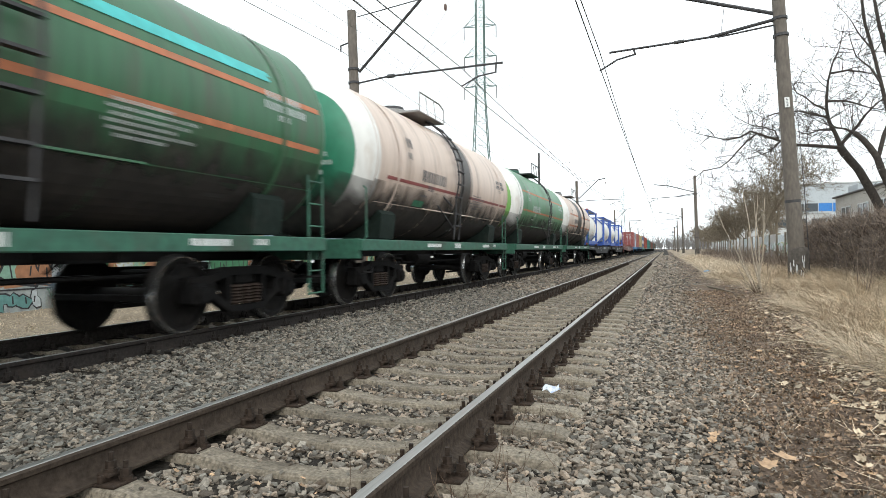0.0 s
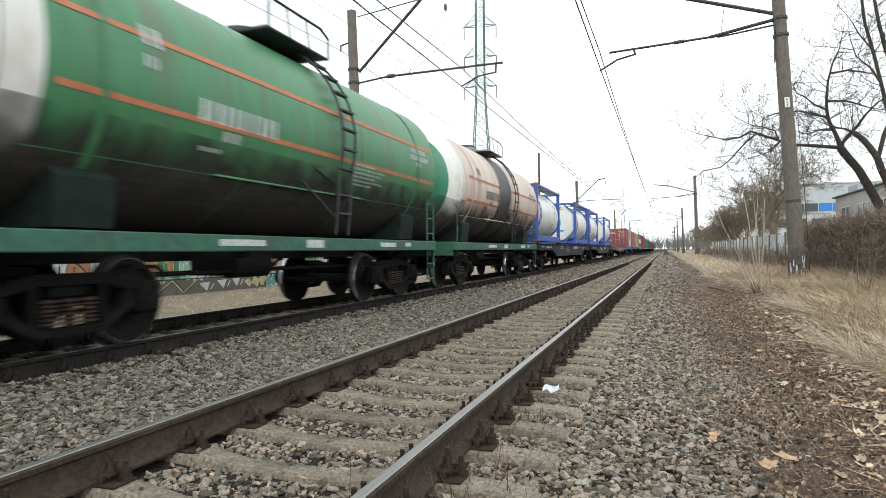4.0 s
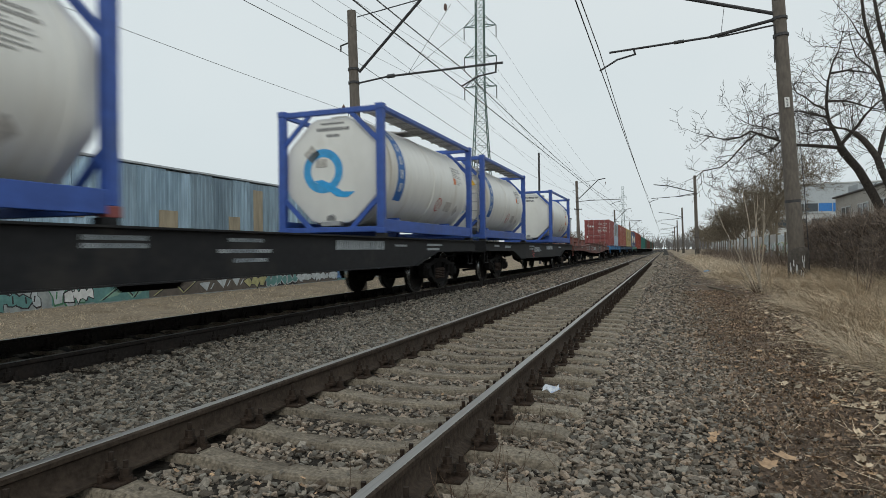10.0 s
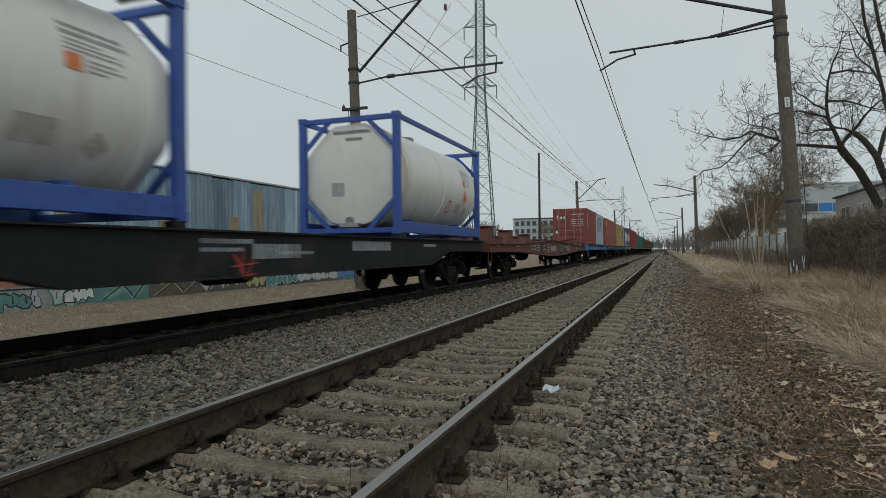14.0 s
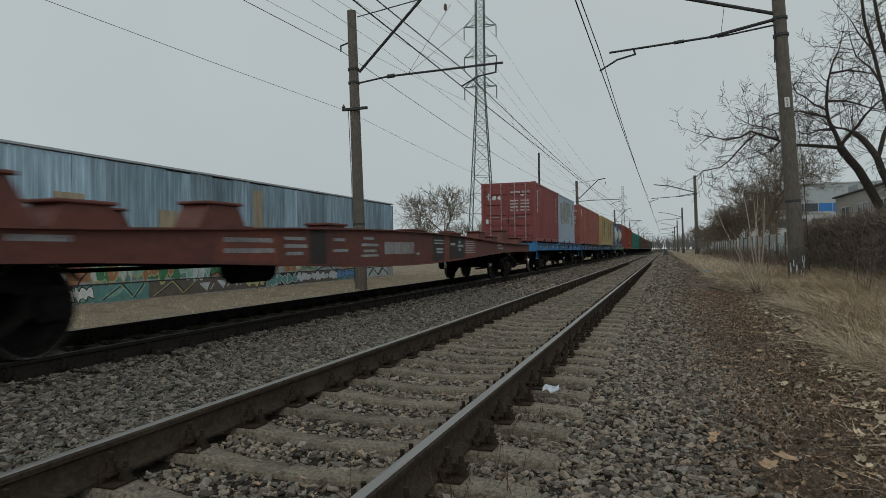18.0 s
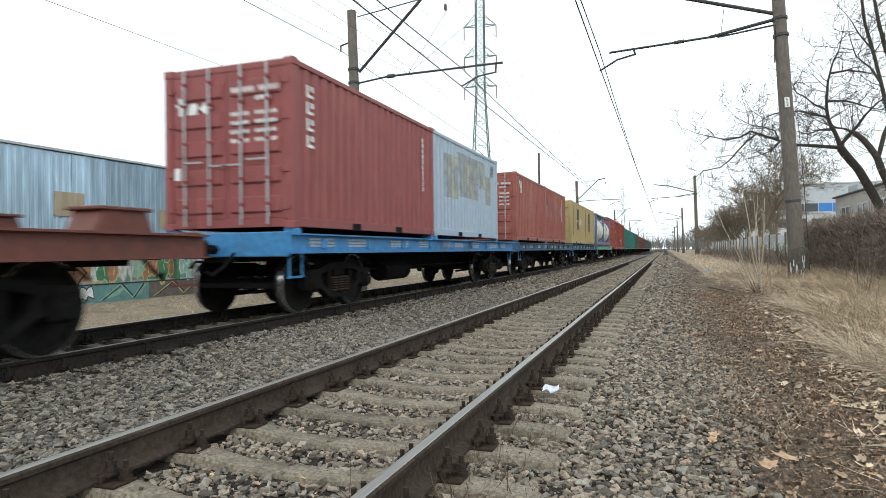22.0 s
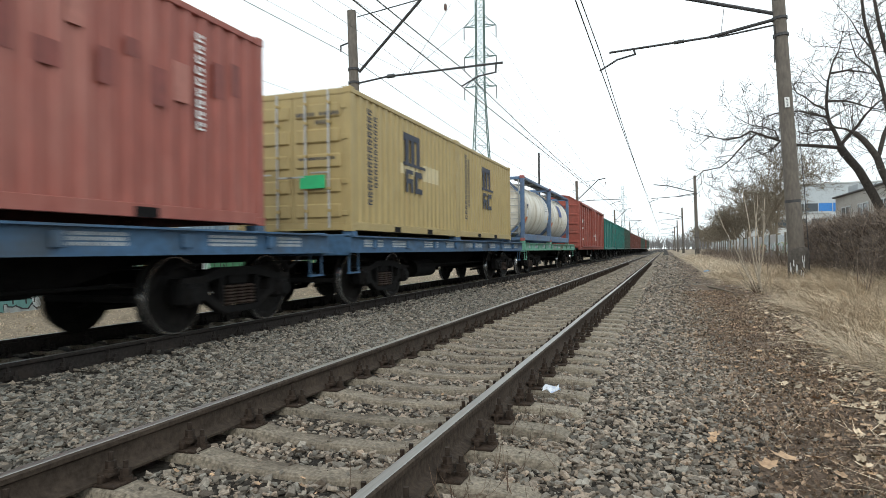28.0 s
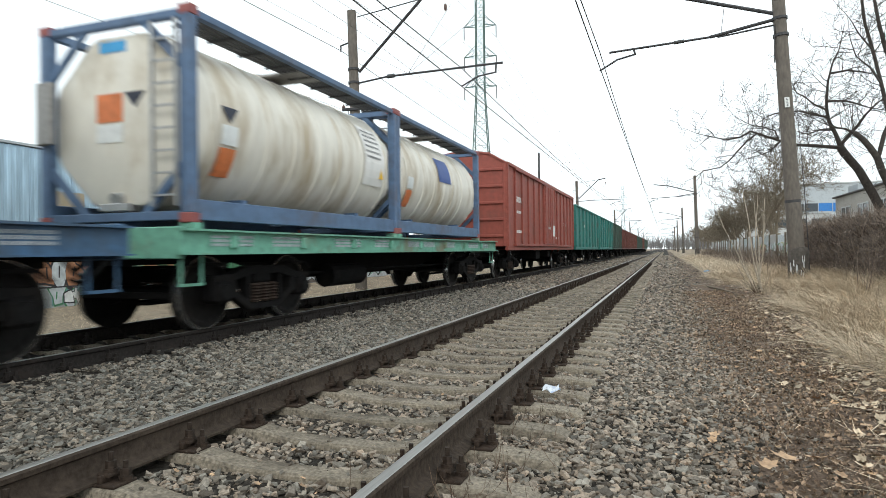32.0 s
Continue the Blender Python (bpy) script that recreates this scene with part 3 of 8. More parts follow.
def sleeper_shape():
    s = Shape()
    ends = [(-1.35, -0.235, 0.125), (-1.30, -0.205, 0.125), (-0.98, -0.184, 0.125), (-0.58, -0.184, 0.125), (-0.30, -0.226, 0.118), (0.30, -0.226, 0.118), (0.58, -0.184, 0.125),
            (0.98, -0.184, 0.125), (1.30, -0.205, 0.125), (1.35, -0.235, 0.125)]
    for x, z, w in ends:
        s.v += [(x, -w, z - 0.12), (x, -w + 0.036, z - 0.012), (x, -w + 0.050, z), (x, w - 0.050, z), (x, w - 0.036, z - 0.012), (x, w, z - 0.12)]
    for i in range(len(ends) - 1):
        s.f += [(6 * i + k, 6 * i + k + 1, 6 * i + k + 7, 6 * i + k + 6) for k in range(5)]
    s.f += [(0, 1, 2, 3, 4, 5)[::-1], tuple(range(6 * len(ends) - 6, 6 * len(ends)))]
    return s


def fastening_shape():
    """A base plate with two clip bolts beside the rail foot and two anchor bolts outside them."""
    s = Shape()
    s.box(-0.19, 0.19, -0.075, 0.075, -0.184, -0.168, 0.004)
    for sx in (-1, 1):
        s.box(min(sx * 0.078, sx * 0.105), max(sx * 0.078, sx * 0.105), -0.07, 0.07, -0.17, -0.13, 0.005)
        s.box(min(sx * 0.052, sx * 0.13), max(sx * 0.052, sx * 0.13), -0.045, 0.045, -0.145, -0.125, 0.005)
        for x, y, z0, h in ((0.098, 0.0, -0.128, 0.10), (0.160, 0.03, -0.168, 0.095)):
            s.rod((sx * x, y, z0), (sx * x, y, z0 + 0.02), 0.034, 10)
            s.rod((sx * x, y, z0 + 0.02), (sx * x, y, z0 + 0.058), 0.027, 6)
            s.rod((sx * x, y, z0 + 0.058), (sx * x, y, z0 + h), 0.013, 8)
    return s


sleeper_mesh = sleeper_shape().mesh("sleeper", M["concrete"])
fastening_mesh = fastening_shape().mesh("rail_fastening", M["fastening"])
# far-track clips take the shade-darkened colour too
shaded_fastening = fastening_shape().mesh("rail_fastening", M["rail_dark"])


def railway_track(axis, label, near, fast, y_first, web, clips, z=0.0):
    track = thing("railway_track", label, "railway track", kind="structure", m=pose(0, 0, z))
    for sx in (-0.795, 0.795):
        rail = part("rail", Shape().extrude([(axis + sx + x, z) for x, z in RAIL], 1, -25, 1200), web, track, "rust-brown steel rail", 40)
        part("running_surface", Shape().extrude([(axis + sx - 0.027, -0.0015), (axis + sx + 0.027, -0.0015), (axis + sx + 0.022, 0.0012), (axis + sx - 0.022, 0.0012)], 1, -25, 1200),
             "rail_top", rail, "bright worn top of the rail")
    r = random.Random(3)
    for i in range(-28, near):
        y = y_first + PITCH_SL * i
        ob = part("sleeper", sleeper_mesh, "", track)
        ob.matrix_basis = pose(axis + r.uniform(-0.02, 0.02), y + r.uniform(-0.012, 0.012), r.uniform(-0.006, 0.0), 0, r.uniform(-0.3, 0.3), r.uniform(-0.8, 0.8))
        if -6 < i < fast:
            for sx in (-0.795, 0.795):
                f = part("rail_fastening", clips, "", ob)
                f.matrix_basis = pose(sx, 0, 0)
    rest = Shape()
    base = sleeper_shape()
    for i in range(near, near + 260):
        rest.add([(x + axis, y + y_first + PITCH_SL * i, z) for x, y, z in base.v], base.f)
    far = part("sleepers", rest, "concrete", track, "far concrete sleepers")
    far["kind"] = "stuff"
    return track


railway_track(XN, "near railway track of rusty rails on grey concrete sleepers", 140, 86, FIRST_N, "rail_side", fastening_mesh)
railway_track(XF, "far railway track carrying the goods train", 120, 56, FIRST_F, "rail_dark", shaded_fastening, ZF)


# ---- catenary masts ----
def mast(x, y, top, foot, lean):
    """A tapered concrete mast with a stay tube and a cantilever that reach over the track; the shaft leans by some degrees."""
    t = thing("catenary_mast", "tall tapered grey concrete catenary mast with steel cantilever arms", "catenary mast", "catenary masts along the tracks")
    t.matrix_world = pose(x, y, foot)
    h = top - foot
    part("shaft", Shape().spin([(0, 0.225), (h, 0.165), (h, 0.0)], 2, (0, 0, 0), 20), "mast_concrete", t, smooth=50).matrix_basis = pose(0, 0, 0, 0, lean, 0)
    for z in (7.72 - foot, 7.22 - foot, 2.4):
        part("clamp", Shape().spin([(z - 0.04, 0.17), (z - 0.04, 0.215), (z + 0.04, 0.215), (z + 0.04, 0.17)], 2, (0, 0, 0), 16), "dark_metal", t).matrix_basis = pose(0, 0, 0, 0, lean, 0)
    return t


def left_mast(y, x=-10.6):
    t = mast(x, y, 9.9, -0.42, -1.6)
    f = -0.42
    part("cantilever_arm", Shape().rod((0.0, 0, 7.20 - f), (1.15, 0, 7.32 - f), 0.035, 8).rod((1.15, 0, 7.32 - f), (5.45, 0, 7.35 - f), 0.04, 8), "dark_metal", t, smooth=40)
    part("insulator", Shape().rod((1.15, 0, 7.32 - f), (1.42, 0, 7.33 - f), 0.075, 10), "insulator_dark", t)
    part("stay_tube", Shape().path([(0.0, 0, 7.6 - f), (2.5, 0, 9.95 - f), (3.4, 0, 10.1 - f)], 0.055, 8), "dark_metal", t, smooth=40)
    part("stay_wire", Shape().rod((-0.05, 0, 9.65 - f), (2.5, 0, 9.95 - f), 0.02, 6), "dark_metal", t)
    part("registration_arm", Shape().path([(5.2, 0, 7.33 - f), (5.2, 0, 7.05 - f), (4.6, 0, 6.98 - f), (3.95, 0, 6.68 - f)], 0.03, 6), "dark_metal", t, smooth=40)
    part("bracket", Shape().path([(-0.35, 0, 8.75 - f), (-0.75, 0, 8.66 - f), (-0.75, 0, 8.45 - f)], 0.03, 6), "dark_metal", t)
    part("crossarm", Shape().box(-0.6, 0.42, -0.25, -0.16, 6.16 - f, 6.26 - f, 0.01), "dark_metal", t)
    part("insulator", Shape().spin([(6.26 - f, 0.0), (6.26 - f, 0.05), (6.3 - f, 0.07), (6.36 - f, 0.04), (6.42 - f, 0.0)], 2, (-0.55, -0.2, 0), 10), "porcelain", t, smooth=50)
    part("insulator", Shape().spin([(9.3 - f, 0.02), (9.35 - f, 0.06), (9.5 - f, 0.06), (9.55 - f, 0.02)], 2, (3.4, 0, 0.1), 10), "porcelain", t, smooth=50)
    part("bridle_wire", Shape().rod((1.95, 0, 7.33 - f), (3.6, 0, 9.6 - f), 0.007, 4).rod((1.95, 0, 7.33 - f), (4.1, 0.0, 8.75 - f), 0.007, 4), "dark_metal", t)
    part("cable", Shape().path([(-0.46, 0, 6.2 - f), (-0.36, 0, 3.6 - f), (-0.27, 0, 0.2)], 0.012, 5), "dark_metal", t)
    return t


def right_mast(y, x=3.66):
    f = -0.1
    t = mast(x, y, 9.9, f, -3.0 if y < 30 else -1.2)
    d = -0.36 if y < 30 else -0.1
    part("cantilever_arm", Shape().rod((-0.1 + d, 0, 7.72 - f), (-2.3, 0, 7.40 - f), 0.05, 8).rod((-2.3, 0, 7.40 - f), (-5.3, 0, 7.27 - f), 0.035, 8), "dark_metal", t, smooth=40)
    part("brace", Shape().rod((-0.1 + d, 0, 7.55 - f), (-2.1, 0, 7.37 - f), 0.026, 6), "dark_metal", t)
    part("insulator", Shape().rod((-3.05, 0, 7.37 - f), (-3.35, 0, 7.355 - f), 0.055, 10), "insulator_dark", t)
    part("stay_tube", Shape().path([(-0.1 + d, 0, 7.85 - f), (-3.2, 0, 8.75 - f), (-5.0, 0, 9.0 - f)], 0.055, 8), "dark_metal", t, smooth=40)
    part("registration_arm", Shape().path([(-4.55, 0, 7.30 - f), (-4.5, 0, 7.13 - f), (-5.05, 0, 7.02 - f), (-5.6, 0, 6.72 - f)], 0.03, 6), "dark_metal", t, smooth=40)
    part("hanger", Shape().rod((-2.0, 0, 7.45 - f), (-1.9, 0, 8.3 - f), 0.008, 5), "dark_metal", t)
    part("cable", Shape().path([(-0.2 + d, -0.1, 7.5 - f), (-0.21 + d, -0.12, 6.4 - f)], 0.02, 5), "dark_metal", t)
    part("earth_wire", Shape().path([(0.0, -0.1, 5.0 - f), (0.16, -0.1, 2.6 - f), (0.28, -0.1, 0.3)], 0.012, 5), "dark_metal", t)
    foot = part("foot_block", Shape().spin([(-0.2, 0.30), (0.95, 0.275), (1.05, 0.23)], 2, (0, 0, 0), 16), "mast_foot", t, "dark paint-splashed concrete foot", 40)
    if y < 30:
        rp = random.Random(4)
        for k in range(14):
            a = radians(rp.uniform(-150, -65))
            z, h = rp.uniform(0.1, 0.75), rp.uniform(0.06, 0.25)
            p = Vector((0.298 * math.cos(a), 0.298 * math.sin(a), 0))
            e = Vector((-math.sin(a), math.cos(a), 0)) * rp.uniform(0.006, 0.018)
            drip = Shape().add([p - e + Vector((0, 0, z)), p + e + Vector((0, 0, z - 0.02)), p + e * 0.7 + Vector((0, 0, z + h)), p - e * 0.6 + Vector((0, 0, z + h * 0.8))], [(0, 1, 2, 3)])
            part("paint_splash", drip, "white_mark", foot, "splash of white paint")
    if y < 30:
        plate = part("enamel_plate", Shape().box(-0.065, 0.065, -0.24, -0.215, 5.04 - f, 5.33 - f, 0.004), "white_plate", t, "small white enamel plate with black digits")
        plate.matrix_basis = pose(0.0, 0, 0, 0, -3, 0)
        for k, ch in enumerate("52"):
            cu = bpy.data.curves.new("digit", "FONT")
            cu.body, cu.size, cu.extrude, cu.align_x = ch, 0.155, 0.002, "CENTER"
            ob = new("digit", cu)
            ob.data.materials.append(M["dark_mark"])
            ob.parent = plate
            ob.matrix_basis = pose(0, -0.243, 5.205 - 0.135 * k - f, 90, 0, 0)
    return t


for y in MAST_Y:
    left_mast(y)
    right_mast(y)
thin = thing("pole", "slim dark wooden pole beyond the far track", "pole")
thin.matrix_world = pose(-11.6, 61, -0.42)
part("shaft", Shape().rod((0, 0, 0), (0, 0, 10.9), 0.13, 10, 0.09), "dark_metal", thin, smooth=50)


def wire(name, pts, r, label, sag=0.0, parts=10):
    """One wire hung from point to point with some sag."""
    row = []
    for p, q in zip(pts, pts[1:]):
        p, q = Vector(p), Vector(q)
        row += [p.lerp(q, i / parts) - Vector((0, 0, sag * 4 * (i / parts) * (1 - i / parts))) for i in range(parts)]
    s = Shape().path(row + [Vector(pts[-1])], r, 4)
    return solid(name, s, "wire", label, "wire")


for axis, name in ((-1.88, "near"), (-6.6, "far")):
    ys = (-42, *MAST_Y)
    wire("contact_wire", [(axis, y, 6.66) for y in ys], 0.017, "straight copper contact wire over the %s track" % name)
    wire("carrier_wire", [(axis - 0.06, y, 7.35) for y in ys], 0.016, "slightly sagging carrier wire over the %s track" % name, 0.45, 12)
    s = Shape()
    for i, (y0, y1) in enumerate(zip(ys[:4], ys[1:5])):
        for k in range(1, 8):
            u = k / 8
            s.rod((axis, y0 + (y1 - y0) * u, 6.66), (axis - 0.06, y0 + (y1 - y0) * u, 7.35 - 0.45 * 4 * u * (1 - u)), 0.004, 4)
    solid("dropper_wires", s, "wire", "thin droppers between carrier and contact wire", "wire", kind="stuff")
wire("feeder_wire", [(-11.3, y, 8.45) for y in (-42, *MAST_Y)], 0.011, "bare feeder wire along the far masts", 0.75)
wire("feeder_wire", [(-11.1, y, 6.2) for y in (-42, *MAST_Y)], 0.006, "thin bare wire along the far masts", 0.6)
wire("feeder_wire", [(-10.1, y, 8.75) for y in (-42, *MAST_Y)], 0.006, "thin bare wire beside the far mast tops", 0.4)


# ---- power line ----
def pylon(x, y, h=40.0):
    t = thing("power_pylon", "tall green-grey lattice steel power pylon with cross arms", "power pylon")
    t.matrix_world = pose(x, y, -0.4, 0, 0, 8)

    def half(z):
        return max(0.575, 1.87 - 0.0535 * z)

    levels = [0, 3.4, 6.5, 9.3, 11.8, 14.0, 16.0, 17.8, 19.4, 20.9, 22.3, 23.6, 24.9, 26.2, 27.5, 28.7, 30.0, 31.4, 32.7, 34.0, 35.4, 36.8, 38.2, h]
    for sx in (-1, 1):
        for sy in (-1, 1):
            part("leg", Shape().path([(sx * half(z), sy * half(z), z) for z in levels], 0.085, 4), "pylon", t)
    for a, b in zip(levels, levels[1:]):
        lace = Shape()
        ra, rb = half(a), half(b)
        for sx, sy, tx, ty in ((-1, -1, 1, -1), (1, -1, 1, 1), (1, 1, -1, 1), (-1, 1, -1, -1)):
            lace.rod((sx * ra, sy * ra, a), (tx * rb, ty * rb, b), 0.03, 4).rod((tx * ra, ty * ra, a), (sx * rb, sy * rb, b), 0.03, 4)
            lace.rod((sx * rb, sy * rb, b), (tx * rb, ty * rb, b), 0.03, 4)
        part("lattice", lace, "pylon", t)
    for z in (24.45, 28.7, 33.0):
        for sx in (-1, 1):
            arm = Shape()
            for sy in (-0.55, 0.55):
                arm.rod((sx * 0.55, sy, z), (sx * 2.27, 0, z), 0.06, 4).rod((sx * 0.55, sy, z + 1.5), (sx * 2.27, 0, z), 0.05, 4)
                arm.rod((sx * 1.3, sy * 0.55, z), (sx * 0.55, sy, z + 0.75), 0.04, 4)
            part("cross_arm", arm, "pylon", t)
            part("insulator_string", Shape().rod((sx * 2.27, 0, z), (sx * 2.27, 0, z - 1.75), 0.075, 6), "insulator_dark", t)
    return t


PYLON = (-24.3, 85.0)
pylon(*PYLON)
pylon(-24.3, 398.0)
for dx in (-2.27, 2.27):
    for z in (22.7, 26.95, 31.25):
        wire("power_line", [(PYLON[0] + dx, -190, z), (PYLON[0] + dx, PYLON[1], z - 0.4), (PYLON[0] + dx, 398, z - 0.4)], 0.014, "high-voltage line hung from the pylon", 6.0, 24)
# ---- the goods train: every wagon has its front at y = 0 and rolls towards -y ----
REF = 20.5  # at this second a wagon's front stands at its own y
R_WHEEL = 0.475
TRAIN, WHEELS = [], []


def gone(t):
    """The way rolled since REF: the train slows from 4.75 to 4.61 metres a second."""
    return 4.753 * (t - REF) - 0.0023 * (t * t - REF * REF)


def rolling(ob, q, x=0.0, z=0.0):
    TRAIN.append((ob, q, x, z))
    ob.matrix_world = pose(XF + x, q, z + ZF)
    return ob


def wheel_mesh():
    s = Shape()
    prof = [(0.70, 0.09), (0.70, 0.16), (0.735, 0.19), (0.75, 0.36), (0.72, 0.40), (0.715, 0.502), (0.742, 0.505), (0.752, 0.478), (0.85, 0.470), (0.85, 0.40), (0.815, 0.37),
            (0.80, 0.20), (0.83, 0.15), (0.86, 0.15), (0.86, 0.09)]
    return s.spin(prof, 0, (0, 0, 0), 36, True).mesh("wheel", M["wheel"], 40)


WHEEL = [wheel_mesh()]
mirror = WHEEL[0].copy()
mirror.transform(Matrix.Scale(-1, 4, (1, 0, 0)))
mirror.flip_normals()
WHEEL.append(mirror)
TREAD = []
for sx in (-1, 1):
    TREAD.append(Shape().spin([(sx * 0.755, 0.4790), (sx * 0.845, 0.4715), (sx * 0.852, 0.468), (sx * 0.852, 0.458)], 0, (0, 0, 0), 36).mesh("tread", M["tread"], 40))
AXLE = Shape().spin([(-1.1, 0.0), (-1.1, 0.075), (-0.86, 0.08), (-0.7, 0.09), (-0.35, 0.082), (0.35, 0.082), (0.7, 0.09), (0.86, 0.08), (1.1, 0.075), (1.1, 0.0)], 0, (0, 0, 0), 14).mesh("axle", M["wheel"], 50)
COIL_STEEL = M["coil"]
COIL = Shape().spin([(0.0, 0.05)] + [(0.008 + 0.25 * k / 12, 0.085 if k % 2 else 0.055) for k in range(13)] + [(0.265, 0.05)], 2, (0, 0, 0), 14).mesh("coil_spring", COIL_STEEL, 50)


def side_frame():
    """The cast side frame of a three-piece bogie: jaws over the axle boxes and a window for the springs."""
    s = Shape()
    for sy in (-1, 1):
        s.extrude([(sy * 0.0, 0.80), (sy * 0.40, 0.80), (sy * 0.74, 0.70), (sy * 1.10, 0.685), (sy * 1.13, 0.63), (sy * 0.76, 0.60), (sy * 0.36, 0.69), (sy * 0.0, 0.69)], 0, -0.085, 0.085)
        s.extrude([(sy * 0.74, 0.66), (sy * 0.77, 0.42), (sy * 0.70, 0.41), (sy * 0.37, 0.215), (sy * 0.0, 0.205), (sy * 0.0, 0.285), (sy * 0.33, 0.295), (sy * 0.60, 0.46), (sy * 0.66, 0.65)], 0, -0.075, 0.075)
        s.extrude([(sy * 0.33, 0.70), (sy * 0.33, 0.29), (sy * 0.40, 0.32), (sy * 0.41, 0.70)], 0, -0.07, 0.07)
        s.extrude([(sy * 1.05, 0.64), (sy * 1.065, 0.38), (sy * 1.12, 0.38), (sy * 1.13, 0.64)], 0, -0.07, 0.07)
        s.extrude([(sy * 0.70, 0.86), (sy * 1.16, 0.86), (sy * 1.30, 0.74), (sy * 1.26, 0.72), (sy * 1.13, 0.82), (sy * 0.72, 0.82)], 0, -0.02, 0.02)
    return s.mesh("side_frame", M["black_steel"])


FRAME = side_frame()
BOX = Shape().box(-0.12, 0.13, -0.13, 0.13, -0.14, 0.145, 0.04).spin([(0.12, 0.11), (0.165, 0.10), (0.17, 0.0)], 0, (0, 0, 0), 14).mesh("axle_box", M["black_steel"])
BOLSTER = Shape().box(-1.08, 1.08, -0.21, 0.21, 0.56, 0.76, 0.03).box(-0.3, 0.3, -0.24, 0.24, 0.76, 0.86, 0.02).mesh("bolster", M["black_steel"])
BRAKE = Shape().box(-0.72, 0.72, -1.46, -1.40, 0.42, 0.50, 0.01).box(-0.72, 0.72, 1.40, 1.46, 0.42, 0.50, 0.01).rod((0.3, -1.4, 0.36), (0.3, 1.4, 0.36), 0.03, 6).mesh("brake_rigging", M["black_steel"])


def bogie(w, y, rolls=True):
    b = part("bogie", BOLSTER, "", w, "cast-steel three-piece bogie")
    b.matrix_basis = pose(0, y, 0)
    part("brake_rigging", BRAKE, "", b)
    for sx in (-1, 1):
        f = part("side_frame", FRAME, "", b)
        f.matrix_basis = pose(sx * 1.03, 0, 0)
        for k in (-0.21, 0, 0.21):
            c = part("coil_spring", COIL, "", b)
            c.matrix_basis = pose(sx * 1.07, k, 0.30)
        for sy in (-1, 1):
            a = part("axle_box", BOX, "", b)
            a.matrix_basis = pose(sx * 1.03, sy * 0.925, R_WHEEL, 0, 0, 0 if sx > 0 else 180)
    for sy in (-1, 1):
        a = part("wheelset", AXLE, "", w, "solid steel wheelset")
        a.matrix_basis = pose(0, y + sy * 0.925, R_WHEEL)
        for k in (0, 1):
            wl_ = part("wheel", WHEEL[k], "", a)
        for k in (0, 1):
            part("tread", TREAD[k], "", a, "bright polished tread")
        if rolls:
            WHEELS.append((a, y + sy * 0.925))


def coupler(w, y, sy):
    s = Shape().rod((0, y, 1.04), (0, y + sy * 0.35, 1.04), 0.07, 8).box(-0.16, 0.18, min(y + sy * 0.3, y + sy * 0.62), max(y + sy * 0.3, y + sy * 0.62), 0.90, 1.17, 0.04)
    part("coupler", s, "black_steel", w, "knuckle coupler")
    h = Shape().path([(0.35, y, 0.98), (0.34, y + sy * 0.22, 0.78), (0.30, y + sy * 0.42, 0.66), (0.24, y + sy * 0.5, 0.72)], 0.024, 6)
    part("brake_hose", h, "black_steel", w)


def bars(rows, x, side=1):
    """Unreadable lettering on an upright side: rows of (y0, y1, z0, z1) broken into short bars."""
    s, r = Shape(), random.Random(len(rows) * 7 + int(rows[0][0] * 10))
    for y0, y1, z0, z1 in rows:
        h = z1 - z0
        y = y0
        while y < y1 - 0.2 * h:
            d = min(y1 - y, h * r.uniform(0.42, 0.62))
            s.box(min(x, x + 0.004 * side), max(x, x + 0.004 * side), y, y + d * 0.58, z0, z1)
            y += d
    return s


def bars_end(rows, y):
    """The same on the end wall that faces along the track: rows of (x0, x1, z0, z1)."""
    s, r = Shape(), random.Random(len(rows) * 5)
    for x0, x1, z0, z1 in rows:
        h = z1 - z0
        x = x0
        while x < x1 - 0.2 * h:
            d = min(x1 - x, h * r.uniform(0.42, 0.65))
            s.box(x, x + d * 0.58, y - 0.004, y, z0, z1)
            x += d
    return s


def drum_bars(rows, r, cz):
    """Lettering on a lying drum: rows of (y0, y1, a0, a1)."""
    s, rr = Shape(), random.Random(len(rows) * 11)
    for y0, y1, a0, a1 in rows:
        h = radians(abs(a1 - a0)) * r
        y = y0
        while y < y1 - 0.2 * h:
            d = min(y1 - y, h * rr.uniform(0.42, 0.65))
            s.patch(r, cz, y, y + d * 0.55, a0, a1, 2)
            y += d
    return s


def foot_step(w, x, y, material):
    """The step irons that hang from a wagon's corner, with an upright handrail."""
    s = Shape()
    for k in (-0.17, 0.17):
        s.rod((x, y + k, 0.60), (x, y + k, 1.1), 0.016, 6)
    s.box(x - 0.03, x + 0.03, y - 0.18, y + 0.18, 0.60, 0.63)
    part("foot_step", s, material, w)


def handrail(w, x, y, z0, z1, material):
    part("handrail", Shape().path([(x, y, z0), (x + 0.05, y, z0 + 0.05), (x + 0.05, y, z1 - 0.05), (x, y, z1)], 0.016, 6), material, w)


